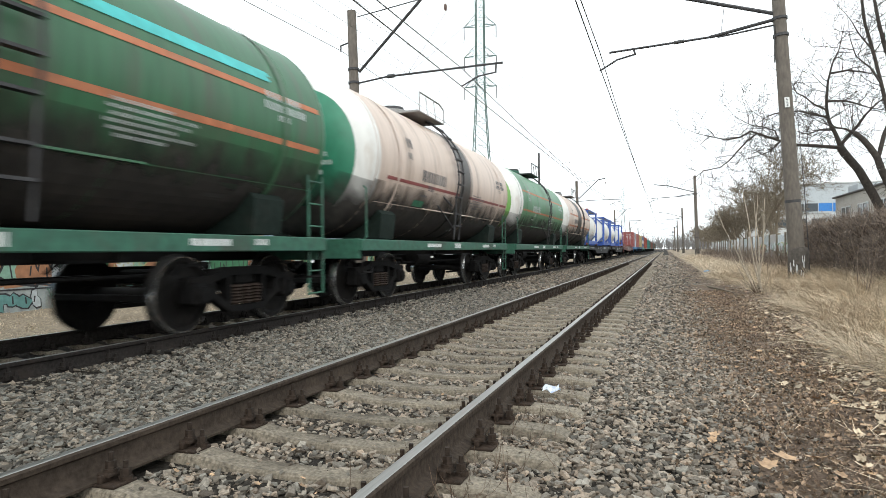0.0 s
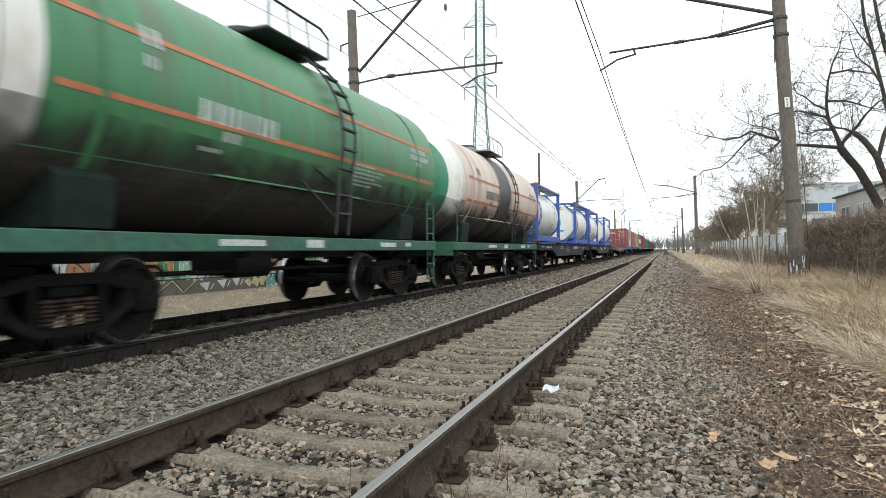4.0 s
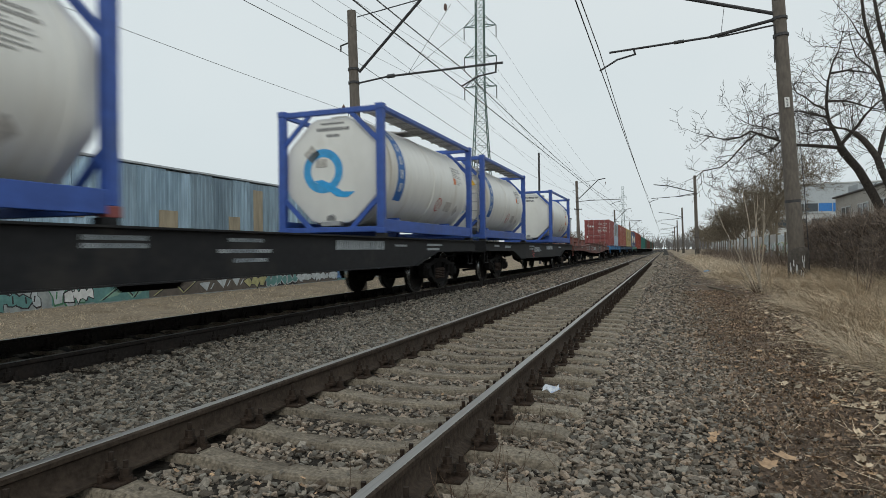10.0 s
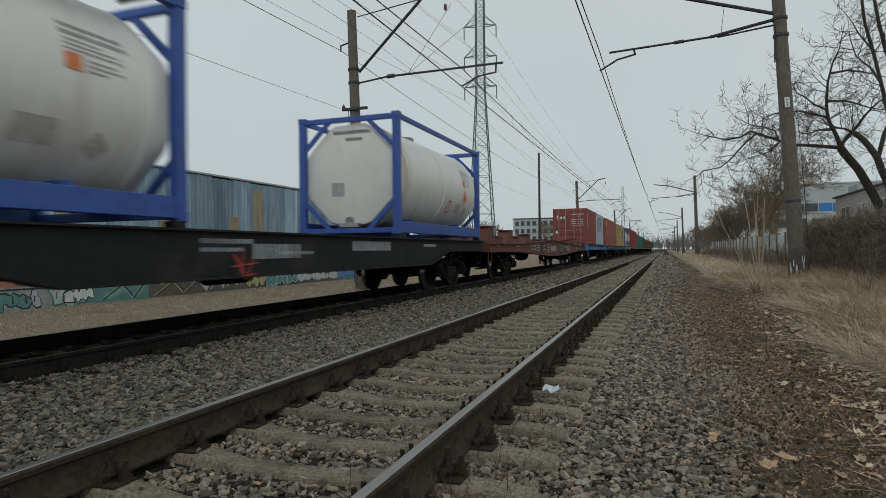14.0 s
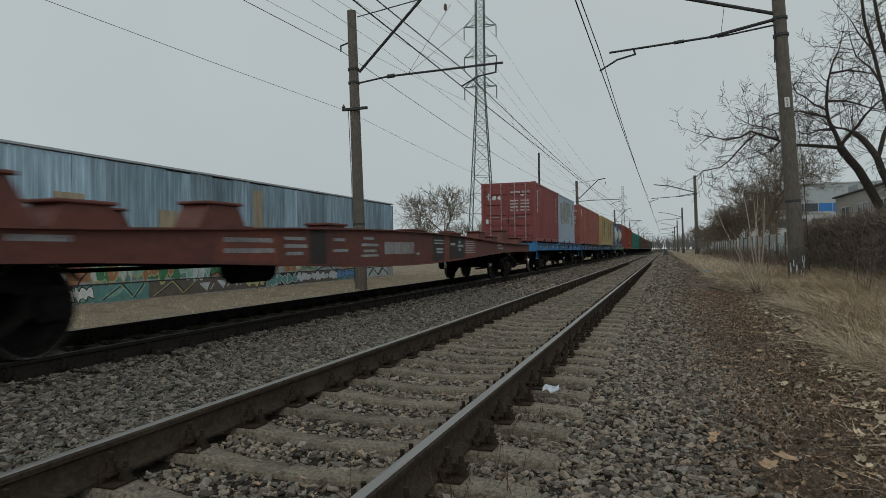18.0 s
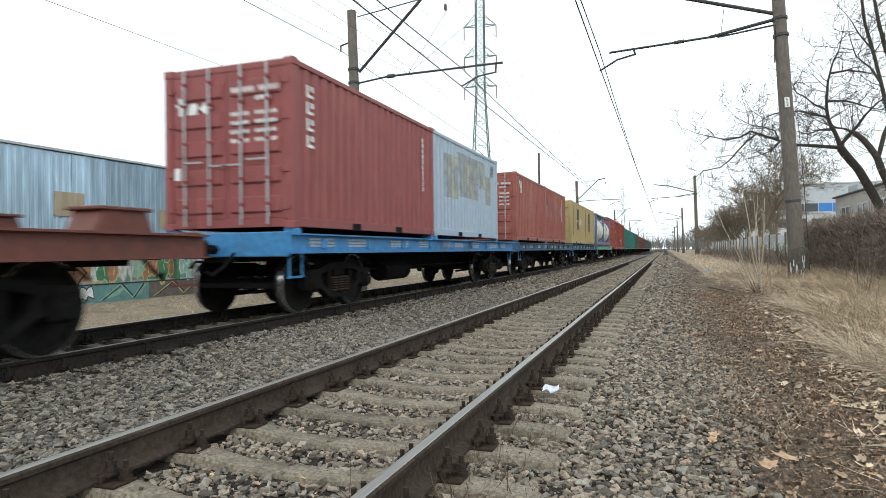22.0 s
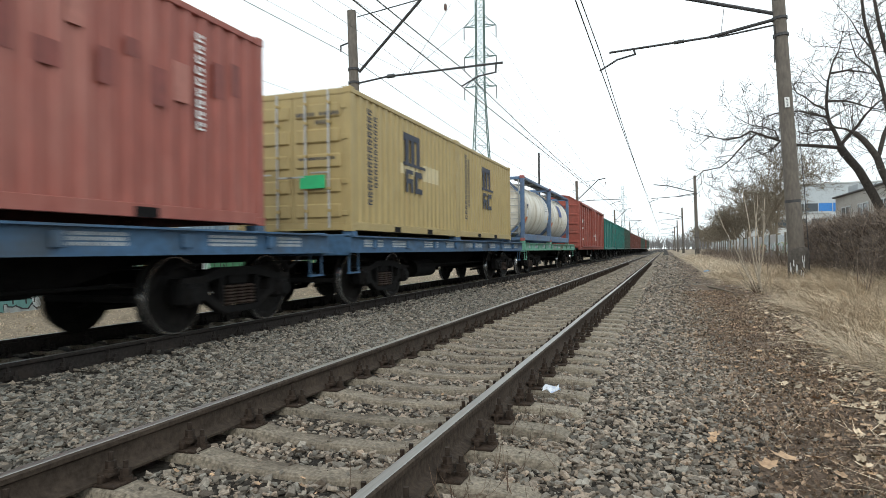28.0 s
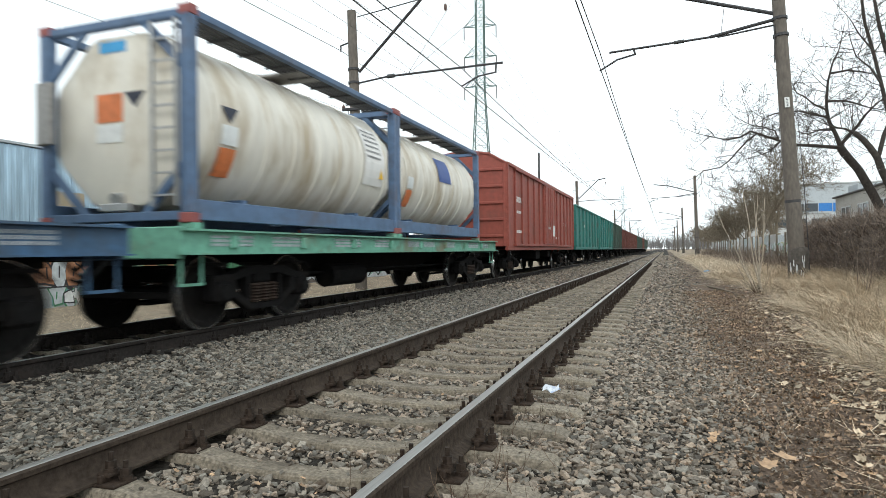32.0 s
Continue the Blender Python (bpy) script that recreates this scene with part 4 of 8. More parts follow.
def tank_wagon(q, length, shell, head, ring, frame, label, stripes=(), ladder_at=0.5, marks="grey_mark", stripe="stripe_orange", patch=None, collar=0.14, stain=None, tab=None):
    w = thing("tank_wagon", label, "tank wagon", "wagons of the goods train")
    L = length
    r, cz = 1.53, 2.80
    t0, t1 = -0.02, L + 0.36
    # frame
    for sx in (-1, 1):
        part("side_sill", Shape().box(min(sx * 1.38, sx * 1.46), max(sx * 1.38, sx * 1.46), 0.0, L, 1.0, 1.205, 0.012), frame, w, "dirty painted steel side sill")
    for y in (0.0, L - 0.12):
        part("end_beam", Shape().box(-1.38, 1.38, y, y + 0.12, 0.86, 1.215, 0.012), frame, w)
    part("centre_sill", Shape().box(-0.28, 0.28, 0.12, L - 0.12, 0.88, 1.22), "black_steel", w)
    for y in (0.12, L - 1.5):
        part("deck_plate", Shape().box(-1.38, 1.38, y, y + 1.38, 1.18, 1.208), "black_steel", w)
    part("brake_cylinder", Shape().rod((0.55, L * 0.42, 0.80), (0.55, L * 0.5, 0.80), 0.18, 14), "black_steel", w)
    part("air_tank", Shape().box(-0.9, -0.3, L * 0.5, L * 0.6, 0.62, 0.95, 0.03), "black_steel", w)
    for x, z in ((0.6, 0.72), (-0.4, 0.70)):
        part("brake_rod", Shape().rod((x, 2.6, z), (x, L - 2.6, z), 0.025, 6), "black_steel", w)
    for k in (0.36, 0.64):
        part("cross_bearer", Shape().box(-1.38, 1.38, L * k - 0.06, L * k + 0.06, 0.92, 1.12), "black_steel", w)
    # shell in courses, with heads and the ring next to the front head
    depth = 0.55
    dome = [(t0 + depth * (1 - math.cos(a)), r * math.sin(a)) for a in [radians(6 * k) for k in range(16)]]
    part("front_head", Shape().spin(dome[:10], 1, (0, 0, cz), 56), head, w, "domed painted tank head", 30)
    back = [(t1 - (y - t0), rr) for y, rr in dome]
    part("rear_head", Shape().spin(back, 1, (0, 0, cz), 56), shell, w, smooth=30)
    part("ring_band", Shape().spin(dome[9:] + [(t0 + depth + collar, r)], 1, (0, 0, cz), 56), ring, w, "painted ring round the tank head", 30)
    part("tank_shell", Shape().spin([(t0 + depth + collar, r), (t1 - depth, r)], 1, (0, 0, cz), 56), shell, w, smooth=30)
    for y in (t0 + depth, 1.72, L * 0.36, L * 0.64, L - 1.05, t1 - depth):
        part("weld_seam", Shape().spin([(y - 0.012, r), (y - 0.008, r + 0.006), (y + 0.008, r + 0.006), (y + 0.012, r)], 1, (0, 0, cz), 48), shell, w)
    rg = random.Random(int(q * 10) % 97)
    # these sheets darken shell and head downwards: dirt and shade in one colour
    part("soot_stain", Shape().patch(r + 0.004, cz, t0 + depth, t1 - depth, -88, -18, 14, 0.03, rg), "soot_shade", w, "oily dirt and painted shade on the tank's underside")
    grime_shade, m = Shape(), len(dome)
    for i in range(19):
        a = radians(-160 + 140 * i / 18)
        grime_shade.v += [(1.003 * rr * math.cos(a), y - 0.004, cz + 1.003 * rr * math.sin(a)) for y, rr in dome]
    grime_shade.f = [(i * m + k, (i + 1) * m + k, (i + 1) * m + k + 1, i * m + k + 1) for i in range(18) for k in range(2, m - 1)]
    part("soot_stain", grime_shade, "soot_shade", w, "oily dirt and painted shade on the lower part of the tank head", 40)
    if stain:
        part("oil_stain", Shape().patch(r + 0.011, cz, stain[0] - 0.5, stain[1] + 0.5, -70, 100, 40), stain[2], w, "black spill stain down the tank side")
    if tab:
        part("paint_tab", Shape().patch(r + 0.008, cz, tab[0], tab[1], tab[2], tab[3], 4), tab[4], w, "repainted tab with small lettering")
    part("dark_panel", Shape().add([(r * math.cos(radians(a)) * 1.006, y, cz + 1.006 * r * math.sin(radians(a))) for y, a in ((8.30, -46), (8.72, -46), (8.98, -32), (8.52, -32))], [(0, 1, 2, 3)]), "soot_panel", w, "dark repainted panel low on the tank")
    part("seam_line", Shape().patch(r + 0.006, cz, t0 + depth + 0.3, t1 - depth, -34.6, -34.0, 2), shell, w, "lengthwise weld seam")
    for y in (1.55, L - 1.2):
        part("tank_strap", Shape().patch(r + 0.014, cz, y - 0.05, y + 0.05, -60, 240, 40), shell, w, "steel hold-down strap")
        for sx in (-1, 1):
            part("saddle", Shape().extrude([(sx * 1.20, 1.24), (sx * 1.24, 1.50), (sx * 1.26, 1.72), (sx * 1.18, 1.80), (sx * 0.95, 1.56), (sx * 0.4, 1.27), (sx * 0.4, 1.24)], 1, y - 0.34, y + 0.34), "saddle", w, "steel saddle under the tank")
    for z0, z1 in stripes:
        part("stripe", Shape().patch(r + 0.006, cz, t0 + depth + 0.5, t1 - depth - 0.1, z0, z1, 3), stripe, w, "faded painted stripe")
        part("stripe", Shape().patch(r + 0.006, cz, t0 + depth + 0.5, t1 - depth - 0.1, 180 - z0, 180 - z1, 3), stripe, w)
    part("lettering", drum_bars([(2.8, 4.35, -11, -2), (3.25, 3.6, -18, -13.5), (2.0, 2.35, 12, 20), (2.0, 2.25, 3, 8), (2.9, 3.3, -24, -22)], r + 0.008, cz), marks, w, "stencilled lettering too small to read")
    part("lettering", drum_bars([(6.6, 7.4, -12.6, -11.2), (6.55, 7.8, -15.2, -13.8), (6.6, 7.7, -17.8, -16.4), (6.55, 7.5, -20.4, -19.0), (6.6, 7.8, -23, -21.6), (6.7, 7.4, -25.6, -24.2)], r + 0.008, cz), marks, w, "rows of small stencilled print")
    part("lettering", drum_bars([(9.05, 9.9, 9, 13), (9.0, 10.0, 3.5, 7.5), (9.3, 9.6, -1, 2)], r + 0.008, cz), marks, w, "stencilled lettering beside the strap")
    part("lettering", bars_end([(-0.7, 0.1, 3.05, 3.13), (-0.6, 0.2, 2.88, 2.96), (-0.2, 0.8, 2.70, 2.78), (-0.1, 0.9, 2.55, 2.63), (0.1, 0.7, 2.38, 2.46), (-0.2, 0.3, 2.0, 2.06)], t0 - 0.004), "ring_grey", w, "stencilled lettering on the tank head")
    if patch:
        part("paint_patch", Shape().patch(r + 0.007, cz, *patch, 6, 0.06, rg), "cyan_paint", w, "cyan touch-up paint band")
    part("ledge", Shape().box(1.24, 1.31, 3.3, 7.2, 1.925, 1.95), shell, w)
    # hatch, platform, ladder
    y = L * ladder_at
    top = cz + r
    part("dome", Shape().spin([(top - 0.12, 0.36), (top + 0.16, 0.36), (top + 0.19, 0.33), (top + 0.2, 0.0)], 2, (0, y - 0.3, 0), 20), frame if "green" in shell else "grating", w, "hatch dome", 40)
    part("hatch_lid", Shape().spin([(top + 0.2, 0.33), (top + 0.26, 0.31), (top + 0.28, 0.0)], 2, (0, y - 0.3, 0), 20), "dark_metal", w)
    walkm = "dark_metal" if "green" in shell else "grating"
    p = Shape().box(0.4, 1.08, y - 1.12, y + 0.62, top - 0.075, top - 0.05)
    deck_ = part("platform", p, walkm, w, "slatted steel platform")
    for k in range(9):
        part("slat", Shape().box(0.42 + k * 0.07, 0.47 + k * 0.07, y - 1.1, y + 0.6, top - 0.05, top - 0.02), walkm, deck_)
    rail = Shape().path([(1.08, y - 1.1, top - 0.06), (1.08, y - 1.1, top + 0.28), (1.02, y - 0.95, top + 0.42), (1.02, y + 0.45, top + 0.42), (1.08, y + 0.6, top + 0.28), (1.08, y + 0.6, top - 0.06)], 0.02, 6)
    for k in (-0.55, 0.0):
        rail.rod((1.08, y + k, top - 0.06), (1.02, y + k, top + 0.42), 0.016, 6)
    part("platform_rail", rail, walkm, w)
    part("platform_rail", Shape().path([(-0.6, y - 1.0, top - 0.06), (-0.6, y - 1.0, top + 0.4), (-0.6, y + 0.5, top + 0.4), (-0.6, y + 0.5, top - 0.06)], 0.02, 6), walkm, w)
    lad = Shape()
    curve = [((r + 0.13) * math.cos(radians(a)), cz + (r + 0.13) * math.sin(radians(a))) for a in range(62, -21, -8)] + [(1.56, 1.9), (1.50, 1.26)]
    for k in (-0.2, 0.2):
        lad.path([(x, y + 0.25 + k, z) for x, z in curve], 0.022, 6)
    part("ladder", lad, "dark_metal", w, "dark steel ladder bent round the tank")
    for a in range(60, -24, -11):
        x, z = (r + 0.13) * math.cos(radians(a)), cz + (r + 0.13) * math.sin(radians(a))
        part("rung", Shape().box(x - 0.04, x + 0.05, y + 0.05, y + 0.45, z - 0.015, z + 0.015), "dark_metal", w)
    for z in (1.9, 1.6):
        part("rung", Shape().box(1.48, 1.58, y + 0.05, y + 0.45, z - 0.015, z + 0.015), "dark_metal", w)
    part("ladder_brace", Shape().rod((1.45, y + 0.1, 2.1), (1.42, y - 0.7, 2.35), 0.02, 6).rod((1.5, y + 0.1, 1.5), (1.4, y - 0.8, 2.05), 0.02, 6), "dark_metal", w)
    part("sill_lettering", bars([(L * 0.3, L * 0.3 + 0.9, 1.07, 1.15), (L * 0.48, L * 0.48 + 0.5, 1.05, 1.17), (L * 0.72, L * 0.72 + 0.7, 1.07, 1.15), (L * 0.83, L * 0.83 + 0.3, 1.08, 1.16)], 1.462), "white_mark", w)
    for y in (0.28, L - 0.28):
        foot_step(w, 1.40, y, "black_steel")
    handrail(w, 1.44, 0.1, 1.2, 2.15, frame)
    end = Shape()
    for y in (L - 0.42, L - 0.02):
        end.rod((1.40, y, 0.34), (1.40, y, 2.15), 0.02, 6)
    part("end_ladder", end, frame, w, "narrow green ladder at the wagon's corner")
    for k in range(6):
        part("rung", Shape().rod((1.40, L - 0.42, 0.36 + 0.34 * k), (1.40, L - 0.02, 0.36 + 0.34 * k), 0.014, 6), frame, w)
    for y in (1.5, L - 1.5):
        bogie(w, y)
    coupler(w, 0, -1)
    coupler(w, L, 1)
    return rolling(w, q)


FISH = ((0, 0.94, 1.195), (2.5, 0.94, 1.205), (4.4, 0.915, 1.235), (6.3, 0.858, 1.29), (7.8, 0.80, 1.338), (9.5, 0.742, 1.38), (11.2, 0.708, 1.40), (12.3, 0.70, 1.404))
STEPPED = ((0, 0.98, 1.26), (3.3, 0.98, 1.26), (4.6, 0.68, 1.26), (9.0, 0.68, 1.26))


def fish(y, k, length=24.6, rows=FISH):
    """Height of a fish-belly sill's lower (k=1) or upper (k=2) edge at y from the wagon's end."""
    y = min(y, length - y)
    for a, b in zip(rows, rows[1:]):
        if y <= b[0]:
            return a[k] + (b[k] - a[k]) * (y - a[0]) / (b[0] - a[0])
    return rows[-1][k]


def flat_wagon(q, length, frame, label, belly=(), bog=1.9, rear_bog=None, deck=1.26, markings=(), loads=()):
    """A container flat. belly: half the outline of a side sill that hangs deeper between the bogies."""
    w = thing("flat_wagon", label, "flat wagon", "wagons of the goods train")
    L = length
    stations = [p[0] for p in belly] + [L - p[0] for p in belly[-2::-1]] if belly else [0, L]
    up = [(y, fish(y, 2, L, belly) if belly else deck) for y in stations]
    low = [(y, fish(y, 1, L, belly) if belly else 0.98) for y in stations]
    for sx in (-1, 1):
        a, b = sorted((sx * 1.30, sx * 1.34))
        part("side_sill", Shape().extrude(low + up[::-1], 0, a, b), frame, w, "painted steel side sill")
        for name, rows_, t in (("top_flange", up, 0.0), ("bottom_flange", low, -0.02)):
            a, b = sorted((sx * 1.22, sx * 1.42))
            part(name, Shape().extrude([(y, z + t + 0.004) for y, z in rows_] + [(y, z + t + (-0.02 if t == 0 else 0.022)) for y, z in rows_[::-1]], 0, a, b), frame, w)
        for k in range(int(L / 1.6)):
            y = 0.9 + 1.6 * k
            if y < L - 0.3 and not belly:
                a, b = sorted((sx * 1.34, sx * 1.40))
                part("stake_pocket", Shape().box(a, b, y - 0.06, y + 0.06, 1.04, 1.2, 0.01), frame, w)
    for y in (0.0, L - 0.1):
        part("end_beam", Shape().box(-1.30, 1.30, y, y + 0.1, 0.92, deck + 0.03, 0.012), frame, w, "steel end beam")
    if belly:
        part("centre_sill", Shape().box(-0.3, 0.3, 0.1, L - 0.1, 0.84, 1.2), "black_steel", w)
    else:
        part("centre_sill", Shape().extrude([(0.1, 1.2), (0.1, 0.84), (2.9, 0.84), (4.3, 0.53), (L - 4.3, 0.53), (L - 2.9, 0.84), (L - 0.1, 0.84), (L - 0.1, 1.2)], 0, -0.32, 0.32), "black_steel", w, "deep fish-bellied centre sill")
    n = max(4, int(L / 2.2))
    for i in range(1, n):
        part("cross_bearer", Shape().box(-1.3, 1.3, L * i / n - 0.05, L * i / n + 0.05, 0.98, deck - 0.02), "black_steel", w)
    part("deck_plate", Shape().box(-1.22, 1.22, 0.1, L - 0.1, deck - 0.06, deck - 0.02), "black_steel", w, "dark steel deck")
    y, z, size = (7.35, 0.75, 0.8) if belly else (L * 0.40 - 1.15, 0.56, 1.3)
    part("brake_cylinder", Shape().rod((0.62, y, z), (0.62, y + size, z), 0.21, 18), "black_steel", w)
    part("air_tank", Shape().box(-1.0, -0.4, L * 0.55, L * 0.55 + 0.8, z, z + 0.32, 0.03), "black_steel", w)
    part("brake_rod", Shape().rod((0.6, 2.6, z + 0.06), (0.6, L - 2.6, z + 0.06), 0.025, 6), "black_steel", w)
    for a in loads:
        for y in (a - q + 0.02, a - q + 6.058 - 0.20):
            for sx in (-1, 1):
                part("container_seat", Shape().box(sx * 1.12 - 0.1, sx * 1.12 + 0.1, y, y + 0.18, deck, 1.353, 0.008), frame, w)
    if markings:
        part("lettering", bars(list(markings), 1.342), "sill_mark", w, "white stencilled lettering on the sill")
    for y in (0.25, L - 0.25):
        foot_step(w, 1.26, y, frame)
    for y in (bog, L - (rear_bog or bog)):
        bogie(w, y)
    coupler(w, 0, -1)
    coupler(w, L, 1)
    return rolling(w, q)


# ---- containers ----
def corrugated(length, h, pitch, depth, flat=0.45):
    """The outline of a corrugated wall as (along, out) pairs."""
    pts, y = [], 0.0
    while y < length - pitch * 0.5:
        for u, d in ((0, 0), (flat * 0.5 + 0.02, 0), (flat * 0.5 + 0.14, -depth), (flat + 0.40, -depth), (flat + 0.52, 0)):
            if u < 1 and y + u * pitch < length:
                pts.append((y + u * pitch, d))
        y += pitch
    pts.append((length, 0))
    return pts


def wall_shape(pts, x, sx, y0, z0, z1):
    s = Shape()
    for y, d in pts:
        s.v += [(sx * (x + d), y0 + y, z0), (sx * (x + d), y0 + y, z1), (sx * (x + d - 0.05), y0 + y, z1), (sx * (x + d - 0.05), y0 + y, z0)]
    for i in range(len(pts) - 1):
        k = 4 * i
        s.f += [(k, k + 4, k + 5, k + 1), (k + 1, k + 5, k + 6, k + 2), (k + 2, k + 6, k + 7, k + 3), (k + 3, k + 7, k + 4, k)]
    s.f += [(0, 1, 2, 3), tuple(len(s.v) - 4 + i for i in (3, 2, 1, 0))]
    return s


CASTING = Shape().box(-0.089, 0.089, -0.081, 0.081, -0.059, 0.059, 0.008)


def corner_castings(c, material, W, L, H):
    me = CASTING.mesh("corner_casting", M[material])
    for x in (-W + 0.086, W - 0.086):
        for y in (0.078, L - 0.078):
            for z in (0.056, H - 0.056):
                part("corner_casting", me, "", c).matrix_basis = pose(x, y, z)


def container(q, paint, label, doors=True, marks=(), H=2.591, L=6.058):
    c = thing("shipping_container", label, "shipping container", "containers on the flat wagons")
    W = 1.219
    corner_castings(c, paint, W, L, H)
    for sx in (-1, 1):
        for y in (0.0, L - 0.15):
            a, b = sorted((sx * 1.07, sx * 1.214))
            part("corner_post", Shape().box(a, b, y + 0.004, y + 0.146, 0.112, H - 0.112, 0.01), paint, c)
        a, b = sorted((sx * 1.12, sx * 1.205))
        rail = part("bottom_rail", Shape().box(a, b, 0.156, L - 0.156, 0.02, 0.17, 0.006), paint, c)
        # no opening is cut: black panels paint the shade inside the pockets
        for y in (1.9, 3.8):
            part("forklift_pocket", Shape().box(min(sx * 1.16, sx * 1.208), max(sx * 1.16, sx * 1.208), y, y + 0.33, 0.024, 0.135), "black_steel", rail, "forklift pocket, its inner shade drawn as a black panel")
        part("top_rail", Shape().box(a, b, 0.156, L - 0.156, H - 0.10, H - 0.02, 0.006), paint, c)
        part("side_wall", wall_shape(corrugated(L - 0.30, H, 0.278, 0.036), 1.195, sx, 0.15, 0.17, H - 0.10), paint, c, "corrugated painted steel side wall")
    for y in (0.02, L - 0.12):
        part("end_sill", Shape().box(-1.05, 1.05, y, y + 0.1, 0.02, 0.16, 0.006), paint, c)
        part("end_header", Shape().box(-1.05, 1.05, y, y + 0.1, H - 0.12, H - 0.01, 0.006), paint, c)
    part("roof", Shape().box(-1.13, 1.13, 0.1, L - 0.1, H - 0.045, H - 0.015), paint, c)
    part("end_wall", wall_shape(corrugated(2.1, H, 0.25, 0.04), 0.0, 1, 0, 0.16, H - 0.12), paint, c).matrix_basis = pose(1.05, L - 0.04, 0, 0, 0, 90)
    if doors:
        for sx in (-1, 1):
            a, b = sorted((sx * 0.008, sx * 1.06))
            d = Shape().box(a, b, 0.03, 0.06, 0.165, H - 0.125)
            leaf = part("door", d, paint, c, "steel door leaf with pressed ridges")
            for k in range(5):
                z = 0.24 + k * 0.455
                part("ridge", Shape().box(a + 0.07, b - 0.07, -0.008, 0.05, z, z + 0.27, 0.03), paint, leaf)
            for u in (0.30, 0.78):
                x = sx * u
                part("lock_rod", Shape().rod((x, -0.034, 0.06), (x, -0.034, H - 0.05), 0.02, 8), "steel_bar", leaf, "galvanised locking bar")
                part("door_handle", Shape().box(min(x, x - sx * 0.36), max(x, x - sx * 0.36), -0.07, -0.05, 0.98 + 0.07 * (u > 0.5), 1.01 + 0.07 * (u > 0.5), 0.004), "steel_bar", leaf)
                for z in (0.35, 0.75, 1.35, 1.95, 2.3):
                    part("rod_bracket", Shape().box(x - 0.035, x + 0.035, -0.058, 0.012, z, z + 0.05, 0.004), paint, leaf)
            for z in (0.28, 0.85, 1.65, 2.2):
                x = sx * 1.09
                part("hinge", Shape().box(x - 0.06, x + 0.06, -0.012, 0.03, z, z + 0.09, 0.006), paint, leaf)
    for name, shape, material, lab in marks:
        part(name, shape, material, c, lab)
    return rolling(c, q, z=1.353)


def octagon_head(cz, r, L, flip):
    """The clad end of a tank container: an eight-sided flat face that runs back into the round shell."""
    s = Shape()
    n = 48

    def ring(y, scale, blend):
        out = []
        for i in range(n):
            a = math.tau * (i + 0.5) / n
            m = (a + math.pi / 8) % (math.pi / 4) - math.pi / 8
            octo = scale / math.cos(m)
            k = octo * (1 - blend) + r * blend
            out.append((k * math.cos(a), (L - y) if flip else y, cz + k * math.sin(a)))
        return out

    rings_ = [ring(0.13, 0.25, 0), ring(0.13, 1.02, 0), ring(0.15, 1.07, 0), ring(0.20, 1.095, 0), ring(0.36, 1.11, 0.3), ring(0.54, 1.12, 1.0)]
    s.v = [p for q in rings_ for p in q]
    s.f = [(k * n + i, k * n + (i + 1) % n, (k + 1) * n + (i + 1) % n, (k + 1) * n + i) for k in range(len(rings_) - 1) for i in range(n)] + [tuple(range(n))]
    return s


